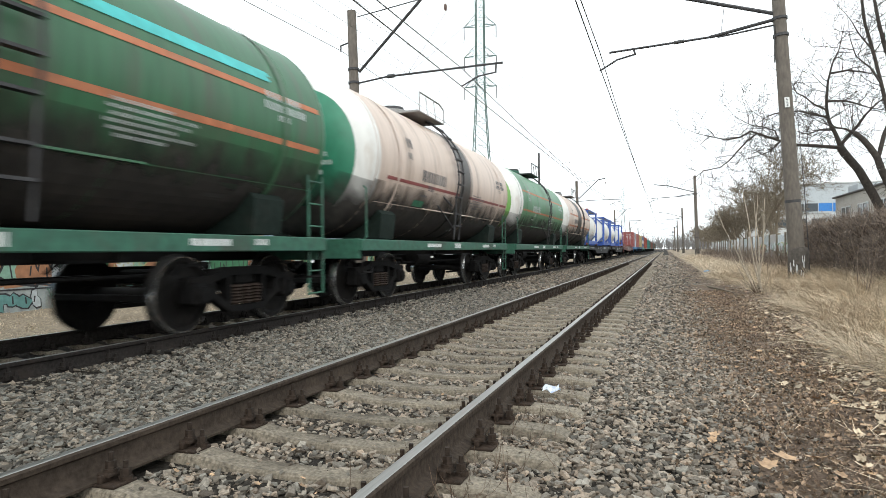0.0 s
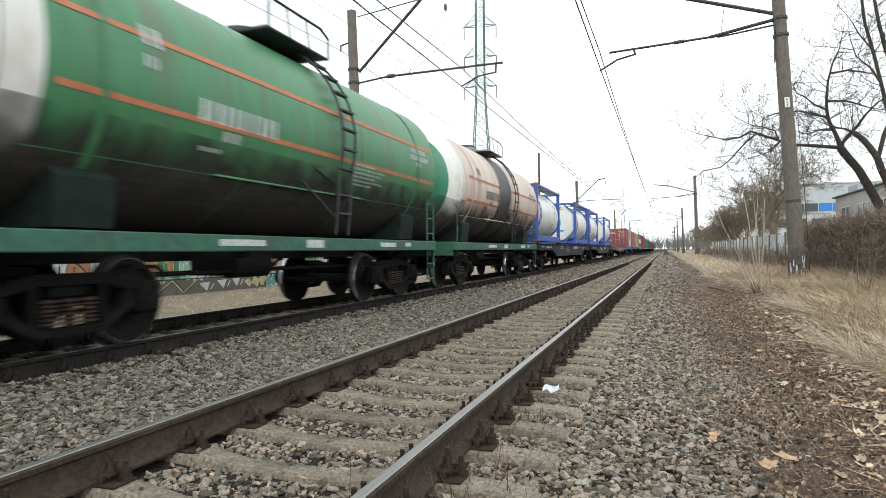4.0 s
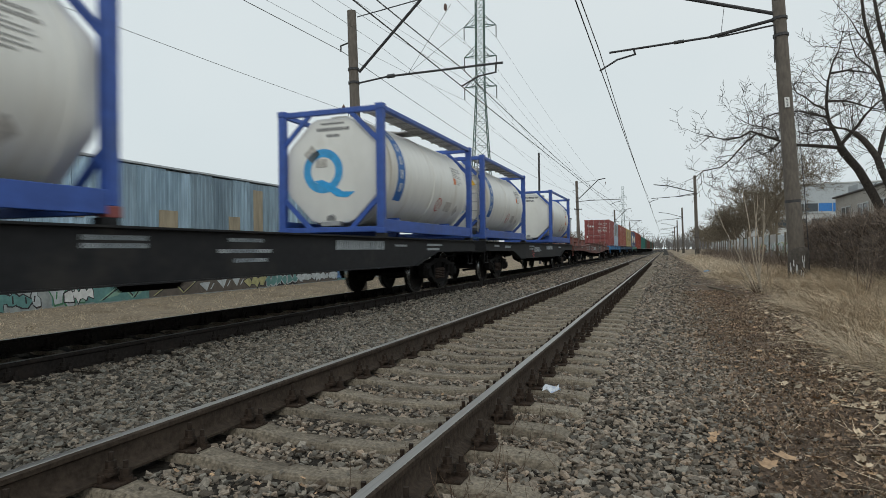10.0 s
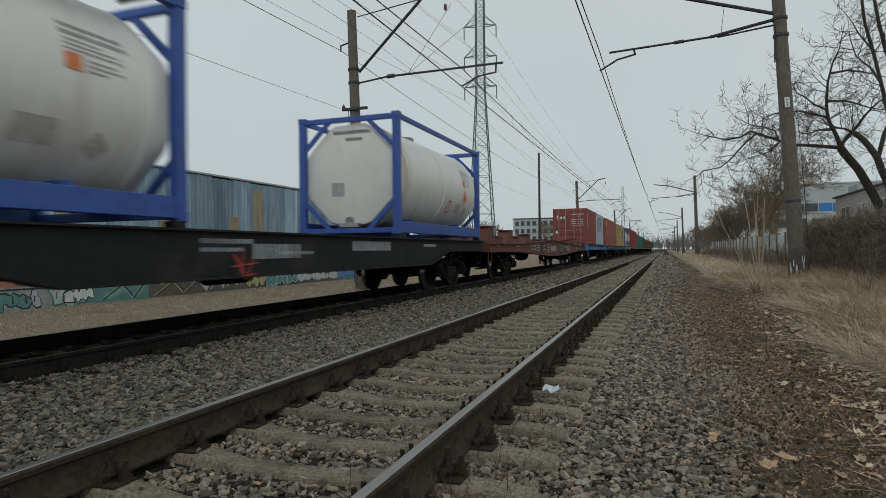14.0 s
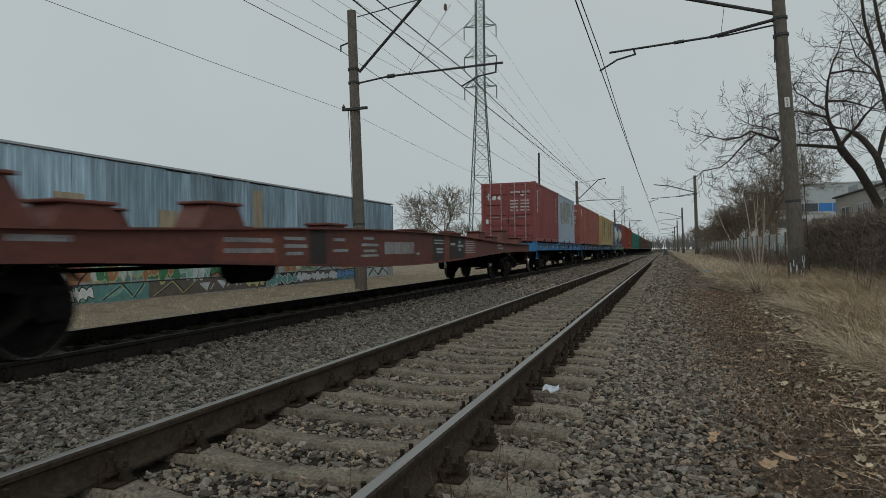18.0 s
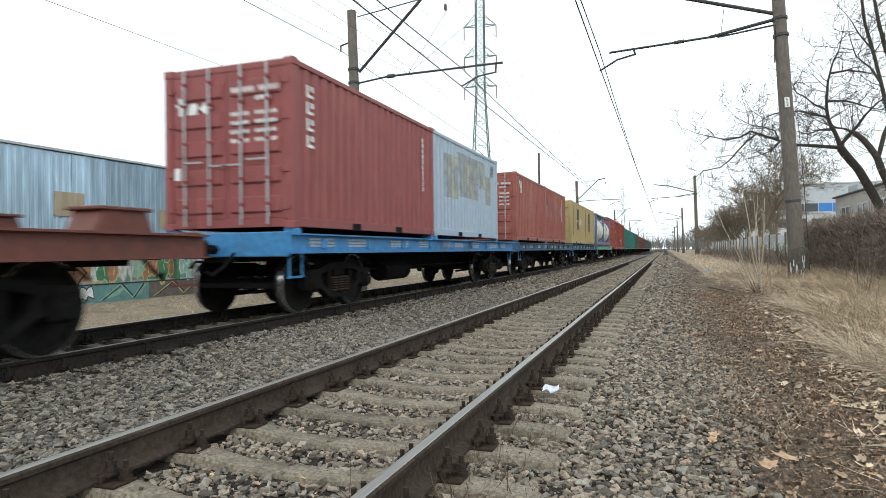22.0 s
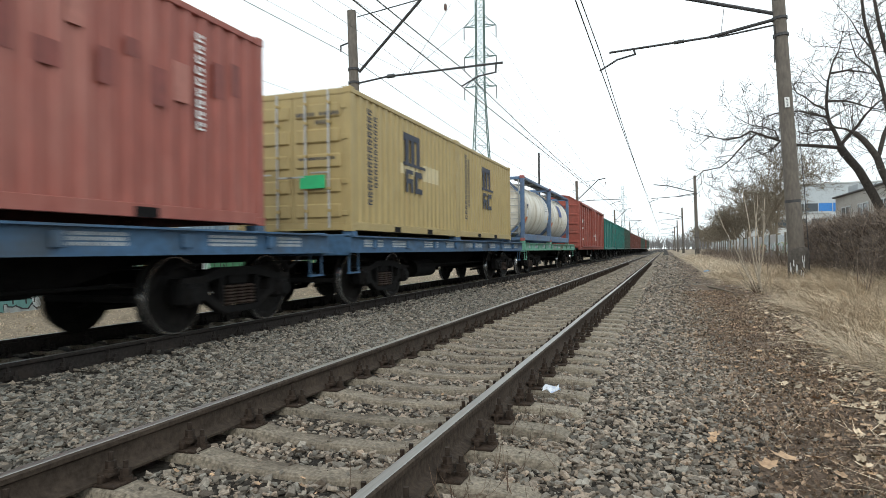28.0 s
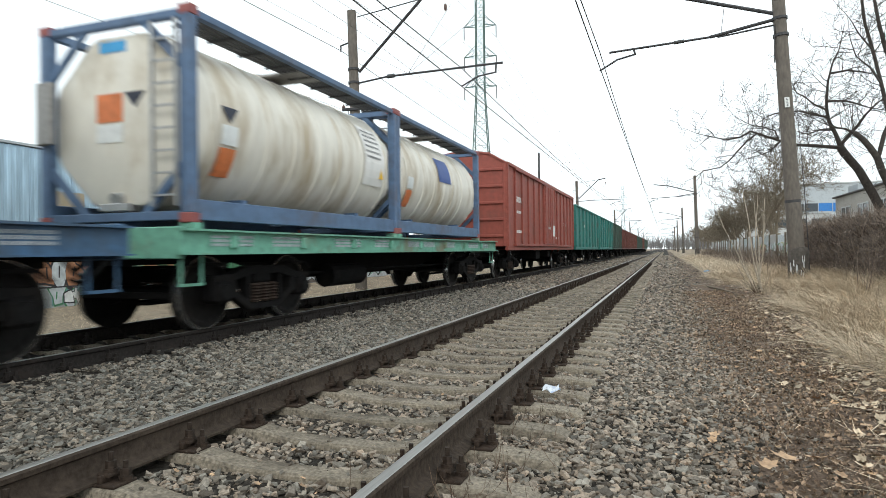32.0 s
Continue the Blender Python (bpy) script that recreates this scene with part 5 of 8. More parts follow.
def tank_container(q, frame, paint, label, marks=(), rings=(), ladder=True, r=1.185, H=2.591, L=6.058, walkway=True, castings=None):
    c = thing("tank_container", label, "tank container", "containers on the flat wagons")
    W = 1.219
    corner_castings(c, castings or frame, W, L, H)
    cz = H / 2 + 0.015
    for sx in (-1, 1):
        for y in (0.0, L - 0.15):
            a, b = sorted((sx * 1.06, sx * 1.214))
            part("corner_post", Shape().box(a, b, y + 0.004, y + 0.146, 0.112, H - 0.112, 0.01), frame, c, "square steel corner post")
        for z, deep in ((0.03, 0.25), (H - 0.12, 0.09)):
            a, b = sorted((sx * 1.10, sx * 1.20))
            part("side_rail", Shape().box(a, b, 0.15, L - 0.15, z, z + deep, 0.008), frame, c)
        a, b = sorted((sx * 0.55, sx * 0.95))
        for y in (1.3, L - 1.4):
            part("saddle", Shape().box(a, b, y, y + 0.12, 0.15, 0.36), frame, c)
    for y in (0.02, L - 0.12):
        for z in (0.03, H - 0.14):
            part("end_rail", Shape().box(-1.06, 1.06, y, y + 0.1, z, z + 0.11, 0.008), frame, c)
        for sx in (-1, 1):
            for z, s in ((0.14, 1), (H - 0.14, -1)):
                g = Shape().extrude([(sx * 1.06, z + s * 0.62), (sx * 1.06, z + s * 0.49), (sx * 0.57, z), (sx * 0.44, z)], 1, y + 0.02, y + 0.08)
                part("corner_brace", g, frame, c, "diagonal corner brace")
    for name, flip in (("front_head", False), ("rear_head", True)):
        part(name, octagon_head(cz, r, L, flip), paint, c, "flat eight-sided clad tank end", 25)
    part("tank_shell", Shape().spin([(0.52, r), (L - 0.52, r)], 1, (0, 0, cz), 44), paint, c, smooth=35)
    for y in (0.50, L * 0.5, L - 0.50, *rings):
        part("cladding_band", Shape().spin([(y - 0.025, r), (y - 0.02, r + 0.012), (y + 0.02, r + 0.012), (y + 0.025, r)], 1, (0, 0, cz), 44), paint, c)
    if walkway:
        s = Shape()
        for k in range(5):
            s.box(0.62 + 0.09 * k, 0.68 + 0.09 * k, 0.4, L - 0.4, H - 0.07, H - 0.04)
        for k in range(9):
            s.box(0.6, 1.08, 0.4 + k * (L - 0.8) / 8 - 0.02, 0.4 + k * (L - 0.8) / 8 + 0.02, H - 0.1, H - 0.07)
        part("walkway", s, "grating" if frame == "frame_blue" else "dark_metal", c, "slatted steel walkway along the top")
        part("walkway", Shape().box(-1.0, 1.0, L * 0.5 - 0.3, L * 0.5 + 0.3, H - 0.08, H - 0.05), "grating", c)
    part("manhole", Shape().spin([(cz + r - 0.05, 0.3), (cz + r + 0.08, 0.3), (cz + r + 0.1, 0.0)], 2, (0, L * 0.5, 0), 18), "grating", c)
    part("outlet_valve", Shape().rod((0, 0.05, 0.30), (0, 0.3, 0.36), 0.09, 12).box(-0.22, 0.22, 0.02, 0.2, 0.16, 0.26, 0.01), "steel_bar", c)
    if ladder:
        lad = Shape()
        for x in (0.64, 1.0):
            lad.box(x - 0.018, x + 0.018, -0.004, 0.03, 0.2, H - 0.15)
        part("ladder", lad, "steel_bar", c, "narrow steel ladder on the end frame")
        for k in range(8):
            part("rung", Shape().box(0.64, 1.0, 0.0, 0.025, 0.32 + 0.27 * k, 0.345 + 0.27 * k), "steel_bar", c)
    for name, shape, material, lab in marks:
        part(name, shape, material, c, lab)
    return rolling(c, q, z=1.353)


def diamond(x, z, r, y):
    return Shape().extrude([(x - r, z), (x, z - r), (x + r, z), (x, z + r)], 1, y - 0.005, y)


def triangle(x, z, r, y):
    return Shape().extrude([(x - r, z - 0.6 * r), (x + r, z - 0.6 * r), (x, z + r)], 1, y - 0.006, y)


# ---- covered and open wagons ----
def covered_wagon(q, length, paint, label):
    w = thing("covered_wagon", label, "covered wagon", "wagons of the goods train")
    L, W, z0, z1 = length, 1.48, 1.12, 3.85
    for sx in (-1, 1):
        a, b = sorted((sx * (W - 0.05), sx * W))
        part("side_wall", Shape().box(a, b, 0.05, L - 0.05, z0, z1), paint, w, "sheet-steel side wall")
        n = 14
        for i in range(n + 1):
            y = 0.05 + (L - 0.1) * i / n
            if abs(y - L / 2) < 1.6 and i not in (0, n):
                continue
            a, b = sorted((sx * W, sx * (W + 0.06)))
            part("rib", Shape().box(a, b, y - 0.05, y + 0.05, z0, z1, 0.01), paint, w)
        a, b = sorted((sx * (W + 0.004), sx * (W + 0.09)))
        door = part("sliding_door", Shape().box(a, b, L / 2 - 1.35, L / 2 + 1.35, z0 + 0.1, z1 - 0.05, 0.01), paint, w, "sliding door")
        a, b = sorted((sx * (W + 0.09), sx * (W + 0.12)))
        for k in (-1.2, -0.45, 0.0, 0.45, 1.2):
            part("door_rib", Shape().box(a, b, L / 2 + k - 0.03, L / 2 + k + 0.03, z0 + 0.15, z1 - 0.1), paint, door)
        part("latch", Shape().box(a, b, L / 2 - 0.5, L / 2 - 0.1, 1.9, 2.0, 0.005), "steel_bar", door)
        for z in (z0 + 0.05, z1 - 0.02):
            a, b = sorted((sx * (W + 0.0), sx * (W + 0.1)))
            part("door_track", Shape().box(a, b, 1.0, L - 1.0, z - 0.04, z + 0.04, 0.008), paint, w)
        a, b = sorted((sx * (W - 0.06), sx * (W + 0.03)))
        part("side_sill", Shape().box(a, b, 0, L, 0.98, z0, 0.01), paint, w)
        a, b = sorted((sx * (W - 0.1), sx * (W + 0.07)))
        part("cant_rail", Shape().box(a, b, 0.0, L, z1, z1 + 0.1, 0.01), paint, w)
    for y in (0.0, L - 0.06):
        part("end_wall", Shape().extrude([(-W, z0), (W, z0), (W, z1 + 0.05), (0.9, z1 + 0.42), (0, z1 + 0.55), (-0.9, z1 + 0.42), (-W, z1 + 0.05)], 1, y, y + 0.06), paint, w, "ribbed end wall")
    for k in range(5):
        z = z0 + 0.3 + k * 0.56
        part("end_rib", Shape().box(-W + 0.1, W - 0.1, -0.06, 0.0, z, z + 0.1, 0.02), paint, w)
    for x in (-W + 0.05, W - 0.05):
        part("corner_post", Shape().box(x - 0.06, x + 0.06, -0.05, 0.05, z0, z1 + 0.05, 0.01), paint, w)
    roof = Shape().extrude([(-W - 0.02, z1 + 0.08), (-0.9, z1 + 0.44), (0, z1 + 0.57), (0.9, z1 + 0.44), (W + 0.02, z1 + 0.08), (W, z1 + 0.04), (0.88, z1 + 0.38), (0, z1 + 0.5), (-0.88, z1 + 0.38), (-W, z1 + 0.04)], 1, -0.05, L + 0.05)
    part("roof", roof, paint, w, "curved sheet-steel roof")
    part("lettering", bars([(1.3, 2.4, 2.7, 2.9), (1.5, 2.2, 2.3, 2.4), (1.4, 2.3, 1.6, 1.7), (L * 0.62, L * 0.62 + 0.8, 1.5, 1.6), (L * 0.78, L * 0.78 + 0.6, 2.2, 2.35)], W + 0.002), "white_mark", w)
    part("notice", Shape().box(W + 0.09, W + 0.1, L / 2 + 0.5, L / 2 + 1.15, 1.6, 2.1), "white_mark", w, "white notice on the door")
    part("underframe", Shape().box(-0.5, 0.5, 0.1, L - 0.1, 0.75, 1.0).box(-1.2, 1.2, L * 0.4, L * 0.4 + 0.9, 0.6, 0.95, 0.03).box(-1.2, 1.2, L * 0.58, L * 0.58 + 0.6, 0.65, 0.95, 0.03), "black_steel", w)
    foot_step(w, 1.48, 0.3, "black_steel")
    foot_step(w, 1.48, L - 0.3, "black_steel")
    for y in (2.0, L - 2.0):
        bogie(w, y)
    coupler(w, 0, -1)
    coupler(w, L, 1)
    return rolling(w, q)


def open_wagon(q, length, paint, label, top=3.45, rolls=False):
    w = thing("open_wagon", label, "open wagon", "wagons of the goods train")
    L, W, z0 = length, 1.46, 1.15
    for sx in (-1, 1):
        a, b = sorted((sx * (W - 0.03), sx * W))
        part("side_wall", Shape().box(a, b, 0.05, L - 0.05, z0, top), paint, w, "ribbed sheet-steel side wall")
        for i in range(8):
            y = 0.08 + (L - 0.16) * i / 7
            a, b = sorted((sx * W, sx * (W + 0.1)))
            part("rib", Shape().box(a, b, y - 0.07, y + 0.07, z0, top, 0.02), paint, w)
        a, b = sorted((sx * (W - 0.06), sx * (W + 0.09)))
        part("top_rail", Shape().box(a, b, 0, L, top, top + 0.1, 0.015), paint, w)
        a, b = sorted((sx * (W - 0.06), sx * (W + 0.06)))
        part("side_sill", Shape().box(a, b, 0, L, 0.98, z0, 0.01), paint, w)
    for y in (0.0, L - 0.05):
        part("end_wall", Shape().box(-W, W, y, y + 0.05, z0, top + 0.05), paint, w)
    for k in range(4):
        part("end_rib", Shape().box(-W + 0.05, W - 0.05, -0.07, 0.0, z0 + 0.25 + 0.55 * k, z0 + 0.37 + 0.55 * k, 0.02), paint, w)
    part("floor_plate", Shape().box(-W + 0.03, W - 0.03, 0.05, L - 0.05, 1.1, 1.15), "black_steel", w)
    part("underframe", Shape().box(-0.5, 0.5, 0.1, L - 0.1, 0.75, 1.0).box(-1.1, 1.1, L * 0.45, L * 0.45 + 0.9, 0.6, 0.95, 0.03), "black_steel", w)
    part("lettering", bars([(L * 0.3, L * 0.3 + 1.0, 2.4, 2.6), (L * 0.6, L * 0.6 + 0.7, 1.8, 1.9)], W + 0.002), "white_mark", w)
    for y in (2.0, L - 2.0):
        bogie(w, y, rolls)
    coupler(w, 0, -1)
    coupler(w, L, 1)
    return rolling(w, q)


# ---- the train, front to back ----
tank_wagon(-98.48, 10.66, "tank_green_dark", "head_green", "tank_green_dark", "green_frame", "green tank wagon with faded orange stripes on a green frame", ((10, 13), (-12.5, -9.5)), 0.5, "ring_grey", patch=(5.2, 9.2, 18, 23.5))
tank_wagon(-86.58, 10.66, "tank_beige", "head_green", "ring_white", "green_frame", "pinkish beige tank wagon with a green head and white ring", ((-16, -13.5),), 0.455, stripe="box_red", stain=(5.35, 6.45, "oil_arc"), tab=(2.65, 3.25, -33, -27.5, "green_mark_dull"))
tank_wagon(-74.53, 10.66, "tank_green", "head_lime", "ring_white", "green_frame", "green tank wagon with light green head and orange stripes", ((14.5, 17), (-12.5, -10)), 0.55, "ring_grey", collar=0.40)
tank_wagon(-62.48, 10.66, "tank_beige", "head_green", "ring_white", "green_frame", "beige tank wagon with orange stripes, green head and white ring", ((5, 8), (-18.5, -15.5)), 0.56, stain=(4.4, 5.8, "oil_wide"), tab=(4.85, 5.85, -43, -36.5, "grey_mark"))

M5 = [(0.9, 1.6, 1.10, 1.16), (2.0, 2.9, 1.06, 1.14), (3.0, 3.5, 1.08, 1.15), (6.2, 7.0, 1.12, 1.17), (6.2, 7.0, 1.04, 1.09), (8.3, 9.0, 1.12, 1.17), (8.1, 9.2, 0.98, 1.03), (8.4, 9.1, 0.86, 0.91),
      (11.0, 12.9, 1.02, 1.18), (13.4, 14.0, 1.08, 1.12), (15.2, 16.2, 1.1, 1.15), (15.2, 16.0, 1.0, 1.05)]
M6 = [(1.0, 1.6, 1.1, 1.16), (2.4, 3.2, 1.06, 1.14), (6.4, 7.4, 1.1, 1.16), (6.4, 7.2, 1.0, 1.05), (8.0, 8.9, 0.95, 1.0), (10.2, 11.8, 1.0, 1.17), (13.6, 14.4, 1.08, 1.14)]
flat_wagon(-51.0, 19.0, "black_flat", "black container flat wagon with a deep middle sill and white lettering", STEPPED, 2.3, markings=M5, loads=(-50.27, -37.87))
flat_wagon(-30.82, 18.5, "black_flat", "black container flat wagon with a deep middle sill and white lettering", STEPPED, 2.3, markings=M6 + [(7.4, 8.6, 0.90, 1.10)], loads=(-30.52, -18.29))
tag = Shape()
for y0, z0, y1, z1 in ((7.0, 0.95, 7.25, 0.62), (7.25, 0.62, 7.4, 0.98), (6.95, 0.80, 7.5, 0.84), (7.1, 0.66, 7.45, 0.70), (7.1, 0.7, 7.2, 1.0)):
    tag.add([(1.344, y0, z0), (1.344, y0 + 0.03, z0 + 0.02), (1.344, y1 + 0.03, z1 + 0.02), (1.344, y1, z1)], [(0, 1, 2, 3)])
part("sprayed_tag", tag, "red_mark", TRAIN[-1][0], "red sprayed scribble")
flat_wagon(-11.58, 24.6, "brown_flat", "empty red-brown container flat wagon with a deep fish-belly sill", FISH, 3.25, 2.6, 1.2,
           markings=[(0.9, 1.2, 1.1, 1.2), (3.6, 4.2, 1.1, 1.16), (6.3, 7.3, 1.12, 1.18), (6.3, 7.35, 0.98, 1.04), (7.6, 8.15, 1.16, 1.21), (7.6, 8.2, 1.05, 1.10), (7.65, 8.1, 0.94, 0.99), (9.0, 9.4, 1.16, 1.21), (9.0, 9.5, 0.98, 1.03),
                     (10.1, 10.5, 1.2, 1.25), (10.0, 10.7, 1.08, 1.13), (10.1, 10.6, 0.97, 1.02), (10.0, 10.7, 0.89, 0.93), (11.0, 12.5, 0.93, 1.17), (12.6, 12.8, 0.90, 0.95), (13.75, 14.4, 1.22, 1.25), (13.75, 14.4, 1.15, 1.18), (13.9, 14.35, 1.0, 1.05), (13.9, 14.35, 0.93, 0.97),
                     (14.95, 15.3, 1.12, 1.18), (15.6, 15.75, 1.18, 1.24), (15.5, 16.0, 1.08, 1.14), (15.6, 15.75, 0.98, 1.04), (19.6, 20.2, 1.12, 1.18), (19.7, 20.4, 1.02, 1.07)])
WFLAT = TRAIN[-1][0]
for y, h in ((0.75, 0.40), (1.9, 0.10), (3.45, 0.34), (4.5, 0.14), (6.5, 0.26), (9.4, 0.10), (13.2, 0.11), (16.0, 0.10), (18.4, 0.2), (19.9, 0.08), (21.3, 0.32), (23.6, 0.1)):
    for sx in (-1, 1):
        x = sx * 0.98
        part("container_pedestal", Shape().extrude([(y - 0.75 * h - 0.32, 1.18), (y + 0.75 * h + 0.32, 1.18), (y + 0.28, 1.33 + h), (y - 0.28, 1.33 + h)], 0, x - 0.2, x + 0.2).box(x - 0.24, x + 0.24, y - 0.34, y + 0.34, 1.33 + h, 1.37 + h, 0.01),
             "brown_flat", WFLAT, "hinged steel container seat")
for y0, y1, paint, words in ((6.15, 7.45, "rust_primer", "fresh red primer patch"), (8.28, 8.76, "dark_primer", "dark primer patch"), (13.65, 14.46, "dark_primer", "dark primer patch"), (14.46, 14.84, "rust_primer", "fresh red primer patch"), (14.84, 16.1, "dark_primer", "dark primer patch"), (16.12, 17.2, "rust_primer", "fresh red primer patch")):
    part("primer_patch", Shape().extrude([(y0, fish(y0, 1) + 0.025), (y1, fish(y1, 1) + 0.025), (y1, fish(y1, 2) - 0.02), (y0, fish(y0, 2) - 0.02)], 0, 1.339, 1.3415), paint, WFLAT, words)
for k in range(6):
    part("sill_stripe", Shape().box(1.3415, 1.3435, 16.2, 17.1 - 0.07 * (k % 2), 0.92 + 0.062 * k, 0.945 + 0.062 * k), "sill_mark", WFLAT)
handrail(WFLAT, 1.3, 24.4, 1.25, 1.9, "brown_flat")
MB = [(y, y + w_, z, z + 0.034) for y, w_ in ((0.5, 0.8), (1.75, 0.7), (3.5, 0.9), (5.0, 0.6), (8.9, 0.8), (10.9, 0.9), (12.3, 0.6)) for z in (1.165, 1.115, 1.065)] + [(6.6, 8.2, 1.07, 1.19)]
flat_wagon(14.82, 14.0, "blue_flat", "bright blue container flat wagon with white lettering", markings=MB, loads=(15.10, 21.19))
flat_wagon(30.02, 13.7, "blue_flat_dull", "dull blue container flat wagon with grimy sill", markings=MB, loads=(30.09, 36.17))
flat_wagon(44.5, 13.7, "blue_flat_dull", "dull blue container flat wagon with grimy sill", markings=MB, loads=(44.77, 50.86))
flat_wagon(58.92, 13.8, "mint_flat", "faded green container flat wagon with rust streaks", markings=MB, loads=(59.22, 65.30))
covered_wagon(73.72, 15.8, "wagon_red", "red-brown covered wagon with ribbed sides and sliding door")
q = 90.54
for k, (paint, words) in enumerate([("wagon_teal", "teal"), ("wagon_teal", "teal"), ("wagon_dark", "dark green"), ("brown_flat", "dull red-brown"), ("brown_flat", "dull red-brown"), ("brown_flat", "dull red-brown"), ("wagon_dark", "dark green"),
                                    ("wagon_dark", "dark green"), ("brown_flat", "dull red-brown"), ("wagon_dark", "dark green"), ("wagon_dark", "dark green")]):
    open_wagon(q, 12.75, paint, "%s open goods wagon with ribbed steel sides" % words, 3.55 if k < 3 else 3.35)
    q += 13.95

# tank containers on the black flats


def band_marks(material, letters, y0=0.72, y1=1.15):
    s = Shape().patch(1.191, 1.3105, y0, y1, -30, 52, 14)
    t = drum_bars([(y0 + 0.12, y1 - 0.10, a, a + 9) for a in letters], 1.196, 1.3105)
    return [("name_band", s, material, "blue name band running up the tank"), ("lettering", t, "white_mark", "white letters too blurred to read")]


def drum_ring(y, a, r0, r1, n=24):
    """A flat ring (or, with four sides, a diamond) laid on the tank's side round a point, with a slash across it."""
    s, R = Shape(), 1.193

    def at(u, v):
        b = radians(a) + v / R
        return (R * math.cos(b), y + u, 1.3105 + R * math.sin(b))

    for i in range(n):
        p, q = math.tau * i / n, math.tau * (i + 1) / n
        s.add([at(r0 * math.cos(p), r0 * math.sin(p)), at(r1 * math.cos(p), r1 * math.sin(p)), at(r1 * math.cos(q), r1 * math.sin(q)), at(r0 * math.cos(q), r0 * math.sin(q))], [(0, 1, 2, 3)])
    if r0:
        s.add([at(-0.10, -0.12), at(-0.07, -0.12), at(0.10, 0.12), at(0.07, 0.12)], [(0, 1, 2, 3)])
    return s


def side_notes():
    return [("lettering", drum_bars([(4.5, 5.25, 25, 27.5), (4.5, 5.3, 21, 23.5), (4.5, 4.95, 18, 19.2), (4.5, 5.15, 15.6, 16.8), (4.5, 5.2, 13.2, 14.4), (4.75, 5.1, 9.5, 10.7), (4.75, 5.2, 7, 8.2), (4.75, 5.0, 4.5, 5.7)], 1.191, 1.3105), "note_grey", "small dark stencilled lettering"),
            ("warning_mark", Shape().patch(1.193, 1.3105, 4.5, 4.68, 4, 12, 2), "orange_mark", "small orange label"),
            ("stencil_ring", drum_ring(3.55, -26, 0.155, 0.185), "red_mark", "small red stencilled ring with a slash"),
            ("data_plate", Shape().patch(1.191, 1.3105, 4.05, 4.5, -33, -20, 4), "grey_pale", "pale scuffed data plate"),
            ("hazard_diamond", drum_ring(4.95, -30, 0.0, 0.17, 4), "grey_pale", "faded hazard diamond")]


def q_logo(x=-0.21, z=1.31, y=0.128):
    s, n = Shape(), 40
    ring = [(x + k * math.cos(math.tau * i / n), z + k * math.sin(math.tau * i / n)) for k in (0.29, 0.46) for i in range(n)]
    s.v = [(a, y - d, b) for d in (0.0, 0.005) for a, b in ring]
    for i in range(n):
        j = (i + 1) % n
        s.f += [(2 * n + i, 2 * n + j, 3 * n + j, 3 * n + i), (n + i, n + j, 3 * n + j, 3 * n + i), (i, j, 2 * n + j, 2 * n + i)]
    tail = Shape().extrude([(x - 0.20, z - 0.20), (x - 0.02, z - 0.18), (x + 0.20, z - 0.28), (x + 0.46, z - 0.44), (x + 0.74, z - 0.45), (x + 0.56, z - 0.56), (x + 0.32, z - 0.54), (x + 0.06, z - 0.36), (x - 0.06, z - 0.30)], 1, y - 0.009, y - 0.005)
    return [("round_emblem", s, "sky_mark", "bright blue ring-shaped emblem"), ("emblem_tail", tail, "sky_light", "lighter blue sweep across the ring"),
            ("lettering", bars_end([(-0.25, 0.30, 2.26, 2.30), (-0.35, 0.42, 2.13, 2.20), (-0.12, 0.2, 2.0, 2.06)], y), "grey_mark", "small dark lettering"),
            ("hazard_diamond", diamond(x - 0.26, z + 0.36, 0.19, y), "grey_pale", "faded grey hazard diamond"), ("patch", Shape().box(x - 0.16, x + 0.10, y - 0.008, y - 0.004, z + 0.08, z + 0.25), "grey_pale", "pale scuffed sticker")]


END_NOTES = [("warning_triangle", triangle(0.2, 1.75, 0.19, 0.128), "yellow_mark", "yellow warning triangle"), ("notice", Shape().box(-0.75, -0.25, 0.122, 0.128, 1.15, 1.75), "blue_mark", "blue notice"),
             ("hazard_diamond", diamond(0.12, 1.05, 0.24, 0.128), "steel_bar", "grey hazard diamond")]
tank_container(-50.27, "frame_blue", "tank_white", "white tank container with dark blue name band, blue frame", band_marks("blue_mark", (38, 24, 10, -4, -20)) + side_notes() + END_NOTES, castings="box_red")
tank_container(-37.87, "frame_blue", "tank_white", "white tank container with a blue ring emblem, blue frame", band_marks("band_blue", (36, 22, 8, -6, -20), 0.82, 1.20) + side_notes() + q_logo(), ladder=False)
tank_container(-30.52, "frame_blue", "tank_white", "white tank container with ring emblem and ladder, blue frame",
               band_marks("band_blue", (36, 22, 8, -6, -20), 0.82, 1.20) + side_notes() + q_logo() + [("warning_triangle", triangle(0.78, 1.75, 0.16, 0.0), "yellow_mark", "yellow warning triangle")])
tank_container(-18.29, "frame_blue", "tank_white", "plain white tank container in an open blue frame", side_notes() + [("notice", Shape().box(-0.45, -0.15, 0.122, 0.128, 0.85, 1.15), "steel_bar", "small grey data plate"),
               ("lettering", bars_end([(-0.4, 0.5, 2.2, 2.28), (-0.1, 0.3, 2.05, 2.12)], 0.128), "dark_mark", "small dark lettering"),
               ("warning_triangle", Shape().add([(1.185, 4.5, 1.0), (1.185, 4.85, 1.0), (1.195, 4.68, 1.3)], [(0, 1, 2)]), "orange_mark", "orange warning triangle")], ladder=False, walkway=False)

